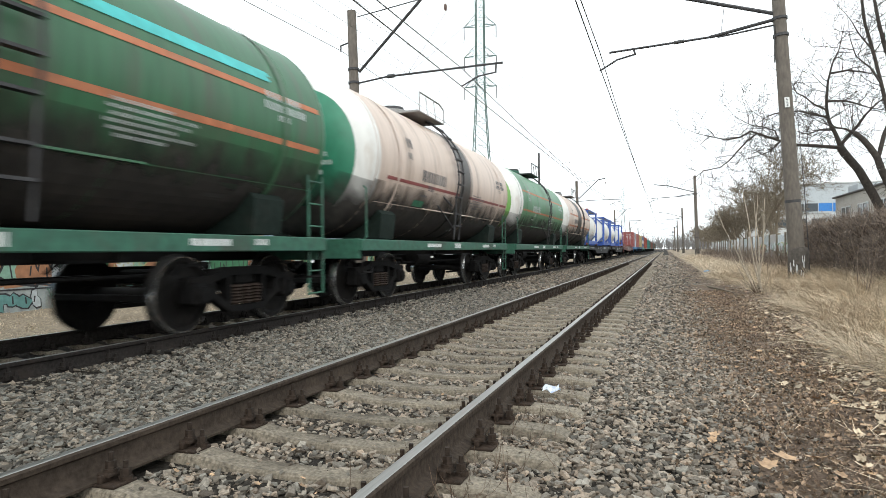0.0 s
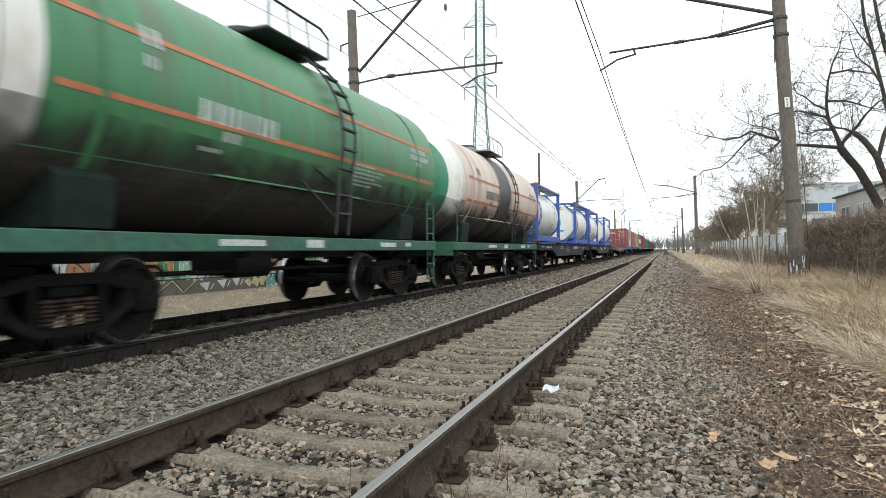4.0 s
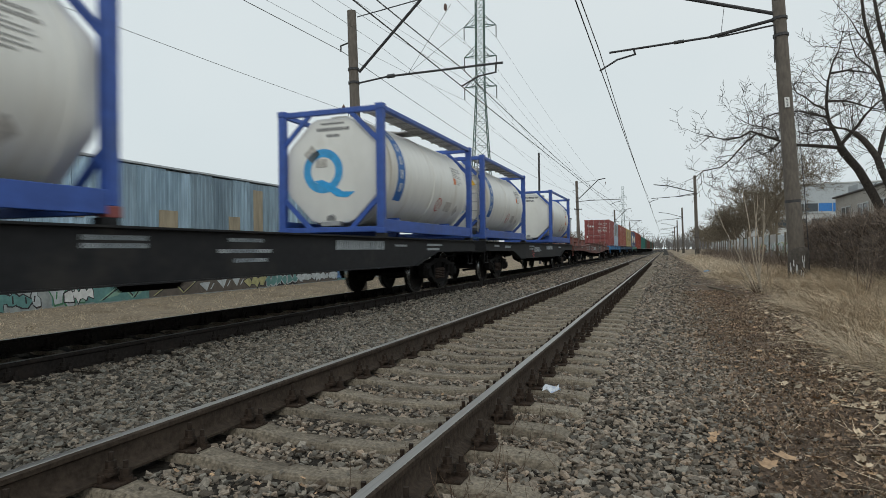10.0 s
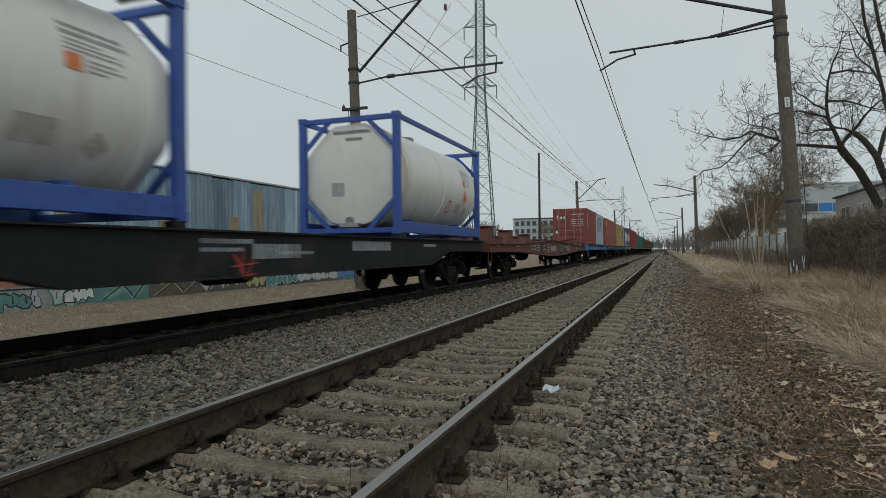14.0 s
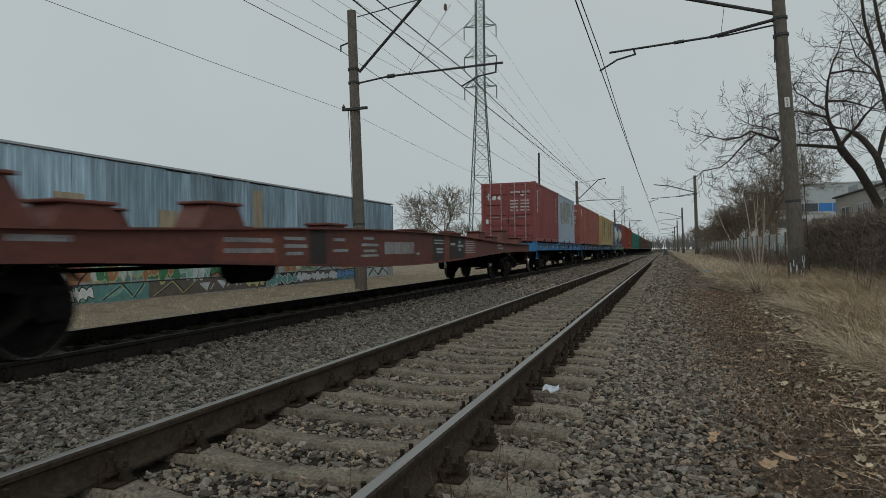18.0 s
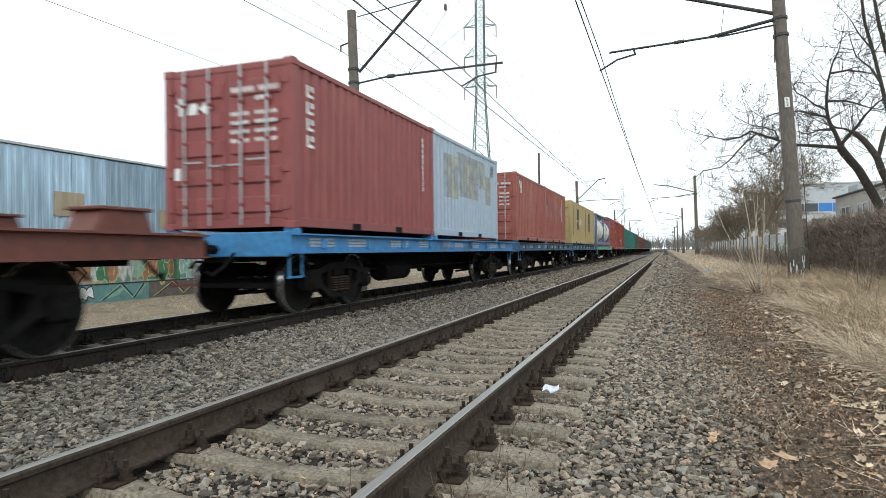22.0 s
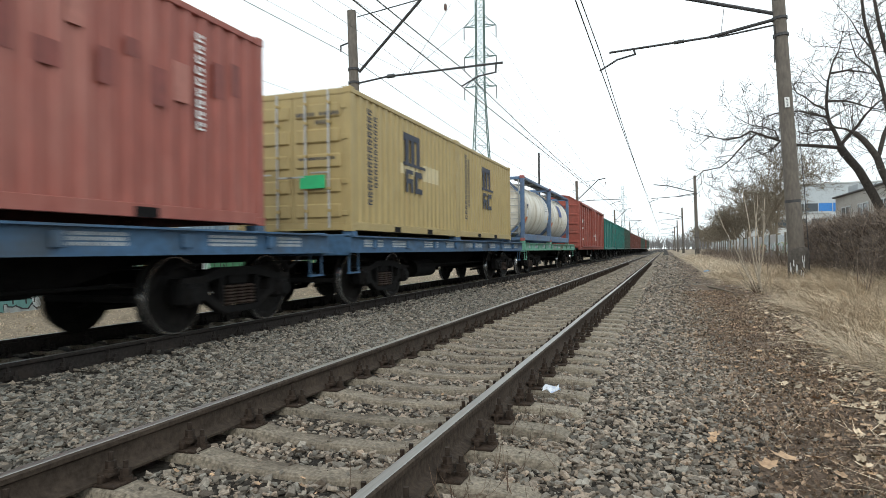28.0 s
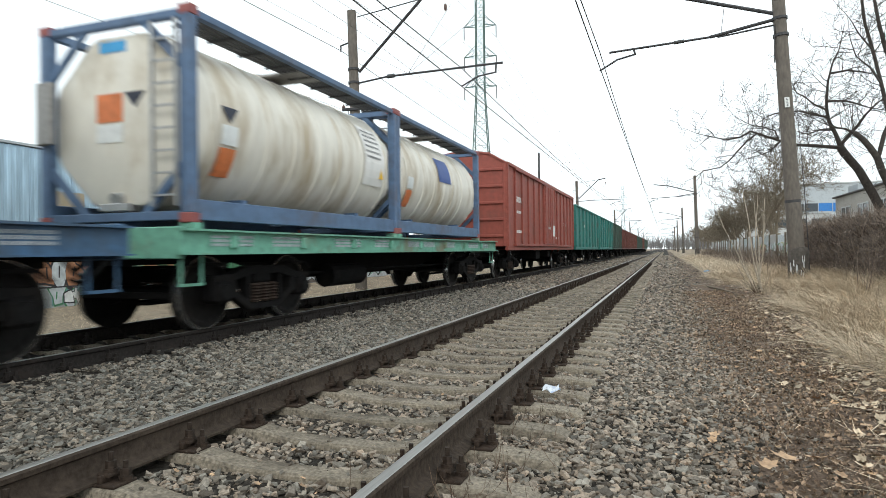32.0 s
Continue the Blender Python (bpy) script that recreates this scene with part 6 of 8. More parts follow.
# boxes on the blue flats
def vertical_letters(y, z0, z1, n, w=0.17, x=1.197):
    s = Shape()
    h = (z1 - z0) / n
    for k in range(n):
        z = z0 + k * h
        s.box(x, x + 0.005, y, y + w, z + 0.10 * h, z + 0.28 * h).box(x, x + 0.005, y, y + w * 0.3, z + 0.28 * h, z + 0.82 * h).box(x, x + 0.005, y + w * 0.6, y + w, z + 0.5 * h, z + 0.82 * h)
    return s


door_text = ("lettering", bars_end([(0.12, 0.55, 2.12, 2.2), (0.62, 1.0, 2.12, 2.2), (0.55, 0.85, 1.98, 2.05), (0.1, 0.45, 1.76, 1.82), (0.55, 0.95, 1.76, 1.82), (0.1, 0.45, 1.62, 1.68), (0.55, 0.95, 1.62, 1.68),
                                    (0.1, 0.45, 1.48, 1.54), (0.55, 0.95, 1.48, 1.54), (0.1, 0.45, 1.34, 1.40), (0.55, 0.95, 1.34, 1.40)], -0.009), "white_mark", "white stencilled door lettering")
emblem = Shape()
emblem.box(-0.90, -0.84, -0.014, -0.008, 1.84, 2.12).box(-0.96, -0.76, -0.014, -0.008, 1.98, 2.03)
emblem.extrude([(-0.72, 1.84), (-0.54, 1.84), (-0.54, 2.02), (-0.66, 2.02), (-0.72, 1.96)], 1, -0.014, -0.008)
emblem.extrude([(-0.50, 1.93), (-0.38, 1.83), (-0.26, 1.93), (-0.38, 2.03)], 1, -0.014, -0.008)
container(15.10, "box_red", "maroon corrugated shipping container with white markings on its doors", True,
          [("emblem", emblem, "white_mark", "white company emblem"), door_text, ("notice", Shape().box(-1.0, -0.88, -0.014, -0.008, 0.8, 1.0), "white_mark", "pale data plate"),
           ("side_emblem", vertical_letters(0.42, 1.25, 2.30, 4, 0.2), "white_mark", "white company emblem in a column"), ("lettering", vertical_letters(5.35, 1.0, 2.25, 10, 0.09), "white_mark", "white stencilled column")])
rw = random.Random(8)


def on_ribs(y0, y1, z0, z1, out=0.003, L=6.058):
    """A thin coat of paint that follows the ribs of a container's side."""
    pts = [(y, d) for y, d in corrugated(L - 0.30, 2.591, 0.278, 0.036) if y0 <= y + 0.15 <= y1]
    s = Shape()
    s.v = [(1.195 + d + out, 0.15 + y, z) for y, d in pts for z in (z0, z1)]
    s.f = [(2 * i, 2 * i + 2, 2 * i + 3, 2 * i + 1) for i in range(len(pts) - 1)]
    return s


worn = [("worn_patch", on_ribs(y0, y1, z0, z1), "worn_tan", "faded tan area where lettering was painted out")
        for y0, y1, z0, z1 in ((0.75, 2.02, 1.02, 2.15), (2.02, 3.9, 1.12, 2.32), (3.9, 4.6, 1.5, 2.32), (4.6, 5.35, 1.05, 1.95))]
for k in range(16):
    y, z = rw.uniform(0.8, 5.2), rw.uniform(1.2, 2.3)
    worn.append(("rust_speck", on_ribs(y, y + 0.2, z, z + rw.uniform(0.02, 0.04), 0.005), "rust_mark", "small rust scar"))
container(21.19, "box_grey", "pale grey container with a worn patch where lettering was painted out", False, worn + [("lettering", vertical_letters(5.3, 2.0, 2.35, 5, 0.3), "grey_mark", "small dark stencilled lettering")])
touch = []
for k in range(16):
    y, z = 0.3 + 0.34 * k, 1.45 + 0.75 * rw.random()
    touch.append(("touch_up_patch", Shape().box(1.1965, 1.199, y, y + rw.uniform(0.12, 0.32), z - rw.uniform(0.15, 0.45), z + rw.uniform(0.0, 0.2)), "touch_red" if k % 4 else "touch_pale", "rectangular touch-up paint patch"))
arch = Shape().box(1.197, 1.202, 0.75, 0.95, 1.85, 1.95).box(1.197, 1.202, 0.55, 0.7, 2.2, 2.33).box(1.197, 1.202, 0.66, 0.78, 2.05, 2.25).box(1.197, 1.202, 0.85, 0.97, 1.85, 2.3).box(1.197, 1.202, 0.72, 0.9, 2.02, 2.12)
container(30.09, "box_orange", "orange-red corrugated container with a white emblem", True, [("emblem", arch, "white_mark", "white company emblem"), door_text])
container(36.15, "box_orange", "orange-red corrugated container standing behind its twin", True, [("lettering", vertical_letters(4.75, 1.1, 2.3, 9, 0.13), "white_mark", "white stencilled column")] + touch)


def two_tier_emblem(y, z):
    s = Shape()
    x = 1.197
    for k in (0.0, 0.26, 0.52):
        s.box(x, x + 0.006, y + k, y + k + 0.15, z + 0.62, z + 1.16)
    s.box(x + 0.001, x + 0.007, y - 0.08, y + 0.15, z + 1.06, z + 1.22).box(x + 0.001, x + 0.007, y + 0.15, y + 0.67, z + 1.10, z + 1.22).box(x + 0.001, x + 0.007, y - 0.1, y + 0.95, z + 0.56, z + 0.62)
    s.box(x, x + 0.006, y + 0.02, y + 0.12, z + 0.02, z + 0.48).box(x, x + 0.006, y + 0.12, y + 0.34, z + 0.2, z + 0.3).box(x, x + 0.006, y + 0.24, y + 0.34, z + 0.02, z + 0.2).box(x, x + 0.006, y + 0.12, y + 0.34, z + 0.40, z + 0.48)
    s.box(x, x + 0.006, y + 0.44, y + 0.56, z + 0.02, z + 0.48).box(x, x + 0.006, y + 0.56, y + 0.78, z + 0.36, z + 0.48).box(x, x + 0.006, y + 0.56, y + 0.78, z + 0.02, z + 0.13)
    s.v = [(a, y + (b - y) * 1.25, z + (c - z) * 1.06) for a, b, c in s.v]
    return s


for k, qq in enumerate((44.77, 50.86)):
    marks = [("emblem", two_tier_emblem(2.52, 0.90), "dark_mark", "dark two-tier company emblem"), ("lettering", vertical_letters(0.70, 0.50, 2.35, 13, 0.19), "dark_mark", "dark company lettering in a column"),
             ("lettering", vertical_letters(0.98, 0.85, 2.25, 11, 0.14), "dark_mark", "dark company lettering in a column")]
    if k == 0:
        marks += [("overpaint", on_ribs(3.55, 4.65, 1.25, 1.62), "patch_pale", "pale overpainted streak"), ("overpaint", on_ribs(2.2, 3.2, 1.30, 1.52), "patch_pale", "pale overpainted streak"),
                  ("notice", Shape().box(0.2, 0.72, -0.066, -0.06, 0.78, 1.02), "green_mark", "bright green customs notice"),
                  ("lettering", bars_end([(0.1, 0.5, 2.1, 2.17), (0.58, 1.0, 2.1, 2.17), (0.5, 0.8, 1.95, 2.02), (0.15, 0.9, 1.3, 1.35)], -0.009), "dark_mark", "dark door lettering")]
    container(qq, "box_yellow", "mustard yellow corrugated container with dark lettering", True, marks)
PLATES = [("orange_plate", Shape().patch(1.205, 1.3105, 0.60, 0.92, -35, -16, 4), "orange_mark", "orange hazard number plate"), ("notice", Shape().patch(1.205, 1.3105, 0.60, 0.92, -14, -2, 3), "white_mark", "white notice"),
          ("hazard_diamond", Shape().add([(1.20, 0.58, 1.50), (1.20, 0.92, 1.50), (1.205, 0.75, 1.30)], [(0, 1, 2)]), "dark_mark", "black and white hazard diamond"),
          ("data_panel", Shape().patch(1.202, 1.3105, 4.6, 5.45, -20, 36, 8), "ring_white", "pale data panel with small print"), ("lettering", drum_bars([(4.7, 5.3, a, a + 2) for a in (30, 25, 20, 15, 10, 5)], 1.207, 1.3105), "grey_mark", ""),
          ("warning_triangle", Shape().add([(1.195, 5.2, 1.05), (1.195, 5.4, 1.05), (1.206, 5.3, 1.25)], [(0, 1, 2)]), "yellow_mark", "yellow warning triangle")]
ENDP = [("document_box", Shape().box(-1.20, -0.93, -0.07, 0.0, 1.05, 1.85, 0.01), "grating", "grey wire-fronted document box"), ("orange_plate", Shape().box(-0.36, 0.06, 0.12, 0.128, 1.30, 1.66), "orange_mark", "orange hazard number plate"), ("notice", Shape().box(-0.36, 0.06, 0.12, 0.128, 1.04, 1.27), "white_mark", "white notice"),
        ("hazard_diamond", Shape().extrude([(0.1, 1.66), (0.42, 1.66), (0.26, 1.46)], 1, 0.12, 0.128), "dark_mark", "black hazard mark"), ("notice", Shape().box(-0.3, 0.12, 0.12, 0.128, 2.18, 2.32), "sky_mark", "small blue notice")]
tank_container(59.22, "frame_slate", "tank_cream", "stained cream tank container with orange plates, slate blue frame", PLATES + ENDP, rings=(1.6, 2.3, 3.7, 4.5), castings="box_red")
tank_container(65.30, "frame_slate", "tank_cream", "stained cream tank container with blue notice, slate blue frame", PLATES[:2] + [("blue_notice", Shape().patch(1.202, 1.3105, 2.6, 3.5, 2, 32, 6), "blue_mark", "square blue notice")], rings=(1.6, 2.3, 3.7, 4.5), castings="box_red")


# ---- metal-clad shed beyond the far track ----
WX, W_END, W_TOP = -14.5, 32.3, 3.62
shed = thing("warehouse", "long low shed clad in dull galvanised sheets over a painted plinth", "warehouse", kind="structure")
part("wall", Shape().box(WX - 8.0, WX - 0.12, -14, W_END, -0.4, W_TOP - 0.05), "grey_panel", shed)
part("plinth", Shape().box(WX - 0.11, WX, -14, W_END + 0.02, -0.45, 1.02), "wall_paint", shed, "grey plinth covered with sprayed paint")
part("eaves_trim", Shape().box(WX - 0.1, WX + 0.11, -14, W_END + 0.05, W_TOP - 0.035, W_TOP + 0.03, 0.006), "grey_panel", shed, "bent metal eaves strip")
part("roof", Shape().box(WX - 8.2, WX - 0.1, -14, W_END + 0.05, W_TOP - 0.05, W_TOP + 0.03), "roof_dark", shed)
rs = random.Random(11)
y = -14.0
while y < W_END - 0.05:
    w_ = min(rs.choice((0.95, 1.05, 1.05, 1.15)), W_END - y)
    pts = [(u, d * 0.8) for u, d in corrugated(w_ - 0.012, 2, 0.19, 0.022, 0.3)]
    part("cladding_sheet", wall_shape([(u, -d) for u, d in pts], -WX - 0.03 + rs.uniform(0, 0.012), -1, y, 1.02, W_TOP - rs.uniform(0.05, 0.10)), "cladding", shed)
    y += w_
# the ochre boards over old openings
for ya, za, wy, hz in ((11.55, 1.95, 0.85, 0.62), (15.0, 1.75, 0.75, 0.55), (18.2, 1.75, 0.6, 0.5), (19.6, 1.1, 0.55, 2.2), (24.3, 1.6, 0.7, 0.55), (28.5, 1.5, 0.6, 0.6)):
    part("board", Shape().box(WX + 0.05, WX + 0.095, ya, ya + wy, za, za + hz, 0.004), "clad_rust", shed, "ochre board over an old opening")
# sprayed lettering: strokes and fills too tangled to read


def blob(r, x, cy, cz, w_, h, side, depth):
    """A fat rounded or jagged spray shape round a centre, as one polygon."""
    n = r.choice((7, 9, 12))
    k = [r.uniform(0.45, 1.3) for i in range(n)]
    ph = r.uniform(0, 1)
    return [(x + side * depth, cy + w_ * k[i] * math.cos((i + ph) * math.tau / n), cz + h * k[i] * math.sin((i + ph) * math.tau / n)) for i in range(n)]


def grown(pts, f):
    cy, cz = sum(p[1] for p in pts) / len(pts), sum(p[2] for p in pts) / len(pts)
    return [(p[0], cy + (p[1] - cy) * f, cz + (p[2] - cz) * f) for p in pts]


def graffiti(parent, x, y0, y1, z0, z1, seed, side=1, sections=()):
    """Two storeys of tags: pale and teal fills below, warmer ones above, each shape outlined."""
    r = random.Random(seed)
    zm = z0 + 0.38 * (z1 - z0)
    for lo, hi, fills, outs, back in ((z0, zm, ("paint_pale", "paint_pale", "paint_mint", "paint_teal"), ("paint_black", "paint_green", "paint_black"), ("paint_teal", "paint_teal", "paint_pale", "wall_paint")),
                                      (zm, z1, ("paint_orange", "paint_green", "paint_mint", "paint_orange", "paint_pale"), ("paint_black", "paint_pale", "paint_yellow"), ("paint_orange", "paint_teal", "wall_paint", "paint_green"))):
        y, end = y0, sections[0][0] if sections and lo == z0 else y1
        while y < end:
            w_ = min(r.uniform(1.2, 2.6), end - y + (0 if sections else 0.2))
            h = hi - lo
            n = 8
            a, b = sorted((x, x + side * 0.003))
            top = [(y + w_ * i / n, hi - r.uniform(0.0, 0.12) * h) for i in range(n + 1)]
            low = [(y + w_ * i / n, lo + r.uniform(0.0, 0.12) * h) for i in range(n + 1)]
            part("sprayed_fill", Shape().extrude(top + low[::-1], 0, a, b), r.choice(back), parent)
            fill, out = r.choice(fills), r.choice(outs)
            step = r.uniform(0.26, 0.42)
            for k in range(int(w_ / step)):
                cy, cz = y + step * (k + 0.5), (lo + hi) / 2 + r.uniform(-0.08, 0.08) * h
                p = blob(r, x, cy, cz, step * r.uniform(0.5, 0.9), h * r.uniform(0.30, 0.5), side, 0.006 + 0.0006 * (k % 4))
                ring = [(q[0] - side * 0.002, q[1], q[2]) for q in grown(p, 1.22)]
                f = [tuple(range(len(p)))]
                part("sprayed_outline", Shape().add(ring, f), out, parent)
                letter = part("sprayed_shape", Shape().add(p, f), fill if r.random() < 0.5 else r.choice(fills), parent)
                t = r.uniform(-0.5, 0.5)
                ca, sa = 0.02 * math.cos(t), 0.02 * math.sin(t)
                yy, zz, ll = cy + r.uniform(-0.05, 0.05), cz, h * r.uniform(0.12, 0.2)
                xx = x + side * 0.0095
                part("sprayed_stroke", Shape().add([(xx, yy - ca - sa * ll * 20, zz - ll), (xx, yy + ca - sa * ll * 20, zz - ll), (xx, yy + ca + sa * ll * 20, zz + ll), (xx, yy - ca + sa * ll * 20, zz + ll)], [(0, 1, 2, 3)]), out, letter)
            y += w_
    for a, b, back, fill, out, style in sections:
        sprayed_section(parent, x, a, b, z0, zm, back, fill, out, style, r, side)


def sprayed_section(parent, x, y0, y1, lo, hi, back, fill, out, style, r, side):
    """A stretch of wall paint: rounded letters, a zigzag of sharp strokes, or loose triangles."""
    h = hi - lo
    xa, xb = sorted((x, x + side * 0.003))
    part("sprayed_fill", Shape().box(xa, xb, y0, y1, lo, hi), back, parent)
    if style == "letters":
        n = max(2, int((y1 - y0) / 0.36))
        for k in range(n):
            step = (y1 - y0) / n
            p = blob(r, x, y0 + step * (k + 0.5), lo + 0.5 * h, step * 0.62, h * 0.42, side, 0.006 + 0.0006 * (k % 4))
            f = [tuple(range(len(p)))]
            part("sprayed_outline", Shape().add([(q[0] - side * 0.002, q[1], q[2]) for q in grown(p, 1.22)], f), out, parent)
            part("sprayed_shape", Shape().add(p, f), fill, parent)
        return
    y, k = y0 + 0.15, 0
    while y < y1 - 0.3:
        w_ = r.uniform(0.35, 0.8)
        xx = x + side * (0.005 + 0.0007 * (k % 3))
        if style == "zigzag":
            up = k % 2 == 0
            a, b = (lo + 0.1 * h, lo + 0.92 * h) if up else (lo + 0.9 * h, lo + 0.15 * h)
            t = r.uniform(0.03, 0.06)
            part("sprayed_shape", Shape().add([(xx, y, a), (xx, y + w_ * 0.9, (a + b) / 2 - 0.1), (xx, y + w_ * 1.5, b)], [(0, 1, 2)]), fill, parent)
            for o, paint in ((0.0, out), (0.07, "paint_black")):
                part("sprayed_stroke", Shape().add([(xx + side * 0.0025, y + o, a), (xx + side * 0.0025, y + o + t * 1.6, a), (xx + side * 0.0025, y + w_ + o + t * 1.6, b), (xx + side * 0.0025, y + w_ + o, b)], [(0, 1, 2, 3)]), paint, parent)
        else:
            c = lo + h * r.uniform(0.3, 0.45)
            part("sprayed_shape", Shape().add([(xx, y, c + 0.36 * h), (xx, y + w_, c + 0.4 * h), (xx, y + w_ * r.uniform(0.3, 0.7), c - 0.2 * h)], [(0, 1, 2)]), fill, parent)
            part("sprayed_stroke", Shape().add([(xx, y + w_, c - 0.1 * h), (xx, y + w_ + 0.06, c - 0.1 * h), (xx, y + w_ + 0.22, c + 0.3 * h), (xx, y + w_ + 0.16, c + 0.3 * h)], [(0, 1, 2, 3)]), out, parent)
        y += w_ * (1.0 if style == "zigzag" else 1.6)
        k += 1


SECTIONS = ((12.75, 14.65, "paint_teal", "paint_mint", "paint_mint", "zigzag"), (14.65, 16.6, "paint_umber", "paint_umber", "paint_yellow", "zigzag"),
            (16.6, 19.2, "paint_umber", "paint_pale", "paint_pale", "triangles"), (19.2, 20.4, "paint_umber", "paint_yellow", "paint_black", "letters"),
            (20.4, 22.6, "paint_black", "paint_teal", "paint_pale", "letters"), (22.6, 26.0, "paint_umber", "paint_pale", "paint_black", "letters"),
            (26.0, 29.0, "paint_teal", "paint_blue", "paint_black", "letters"), (29.0, 31.5, "paint_pale", "paint_mint", "paint_black", "zigzag"))
graffiti(shed, WX + 0.002, 2.5, 31.5, -0.34, 0.98, 4, 1, SECTIONS)
rt_ = random.Random(21)
for k in range(4):
    p = blob(rt_, WX, 12.0 + 0.2 * k, -0.09 + 0.03 * (k % 2), 0.13, 0.19, 1, 0.0135 + 0.0005 * k)
    part("sprayed_outline", Shape().add([(q[0] - 0.002, q[1], q[2]) for q in grown(p, 1.25)], [tuple(range(len(p)))]), "paint_black", shed)
    part("sprayed_shape", Shape().add(p, [tuple(range(len(p)))]), "white_mark", shed, "white outlined tag")
part("dark_line", Shape().box(WX, WX + 0.014, 2.0, W_END, 0.135, 0.17), "paint_black", shed, "dark painted line along the plinth")

# ---- right-hand side: concrete fence, overgrown fence, buildings ----
fence = thing("concrete_fence", "weathered concrete panel fence sprayed with faded paint", "fence", kind="structure")
for i in range(24):
    y = 27.5 + 2.55 * i
    part("fence_panel", Shape().box(5.65, 5.75, y + 0.06, y + 2.5, 0.0, 1.62 + 0.05 * (i % 3), 0.02), ("brick_grey", "wall_paint", "brick_grey", "paint_pale")[i % 4], fence)
    part("fence_post", Shape().box(5.58, 5.80, y - 0.06, y + 0.06, 0.0, 1.72, 0.02), "concrete", fence)
graffiti(fence, 5.645, 28.0, 44, 0.25, 1.2, 9, -1)

low = thing("brick_building", "low grey brick building with dark windows and a flat dark roof", "building")
low.matrix_world = pose(10.0, 20.0, 0.05)
part("wall", Shape().box(0, 6, 0, 25, 0, 3.9), "block_wall", low)
part("roof", Shape().box(-0.14, 6.4, -0.15, 25.2, 3.9, 3.99, 0.02), "roof_dark", low)
for k in range(7):
    y = 1.2 + 3.4 * k
    wdw = part("window", Shape().box(-0.02, 0.06, y, y + 1.9, 1.75, 3.2), "glass", low, "dark window")
    part("window_frame", Shape().box(-0.05, -0.02, y - 0.06, y, 1.7, 3.25).box(-0.05, -0.02, y + 1.9, y + 1.96, 1.7, 3.25).box(-0.05, -0.02, y, y + 1.9, 3.2, 3.26).box(-0.05, -0.02, y, y + 1.9, 1.7, 1.76).box(-0.05, -0.02, y + 0.92, y + 0.98, 1.76, 3.2), "pale_wall", wdw)
part("roof_box", Shape().box(0.6, 2.2, 22.6, 24.6, 3.99, 4.6, 0.03), "grey_panel", low, "grey rooftop housing")

hall = thing("industrial_hall", "big pale grey industrial hall with a band of windows", "building")
hall.matrix_world = pose(27.0, 150.0, 0.0)
part("wall", Shape().box(0, 50, 0, 30, 0, 14.1), "grey_panel", hall, "pale grey metal panels")
part("lower_wall", Shape().box(-0.3, 50, -0.4, 0.0, 0, 8.0), "pale_wall", hall, "white lower wall")
part("roof", Shape().box(-0.2, 50.2, -0.2, 30, 14.1, 14.35), "pale_wall", hall)
for k in range(14):
    x = -2.0 + 2.6 * k
    part("window", Shape().box(max(0, x) + 0.1, x + 2.5, -0.1, 0.0, 8.3, 10.1), "blue_panel" if k in (2, 3) else "glass", hall)
hall2 = thing("industrial_hall", "pale distant workshop hall with white walls", "building")
hall2.matrix_world = pose(14.0, 120.0, 0.0)
part("wall", Shape().box(0, 12, 0, 20, 0, 6.6), "pale_wall", hall2)
part("roof", Shape().box(-0.2, 12.2, -0.2, 20, 6.6, 6.9), "grey_panel", hall2)
for k in range(4):
    part("window", Shape().box(0.8 + 2.8 * k, 2.8 + 2.8 * k, -0.1, 0.0, 4.3, 5.7), "glass", hall2)

flats = thing("apartment_block", "long pale distant building with rows of windows", "building")
flats.matrix_world = pose(-70.0, 300.0, -0.3)
part("wall", Shape().box(0, 26, 0, 14, 0, 16.3), "grey_panel", flats)
part("roof", Shape().box(-0.3, 26.3, -0.3, 14, 16.3, 16.8), "roof_dark", flats)
for k in range(9):
    for f in range(4):
        part("window", Shape().box(1 + 2.8 * k, 2.7 + 2.8 * k, -0.12, 0.0, 2.0 + 3.7 * f, 4.2 + 3.7 * f), "glass", flats)
sheds = thing("garage_row", "low grey sheds with green roofing far beyond the tracks", "building")
sheds.matrix_world = pose(-40, 95.0, -0.3)
part("wall", Shape().box(0, 14, 0, 6, 0, 3.2), "pale_wall", sheds)
part("roof", Shape().box(-0.3, 14.3, -0.3, 6, 3.2, 3.6), "paint_teal", sheds)


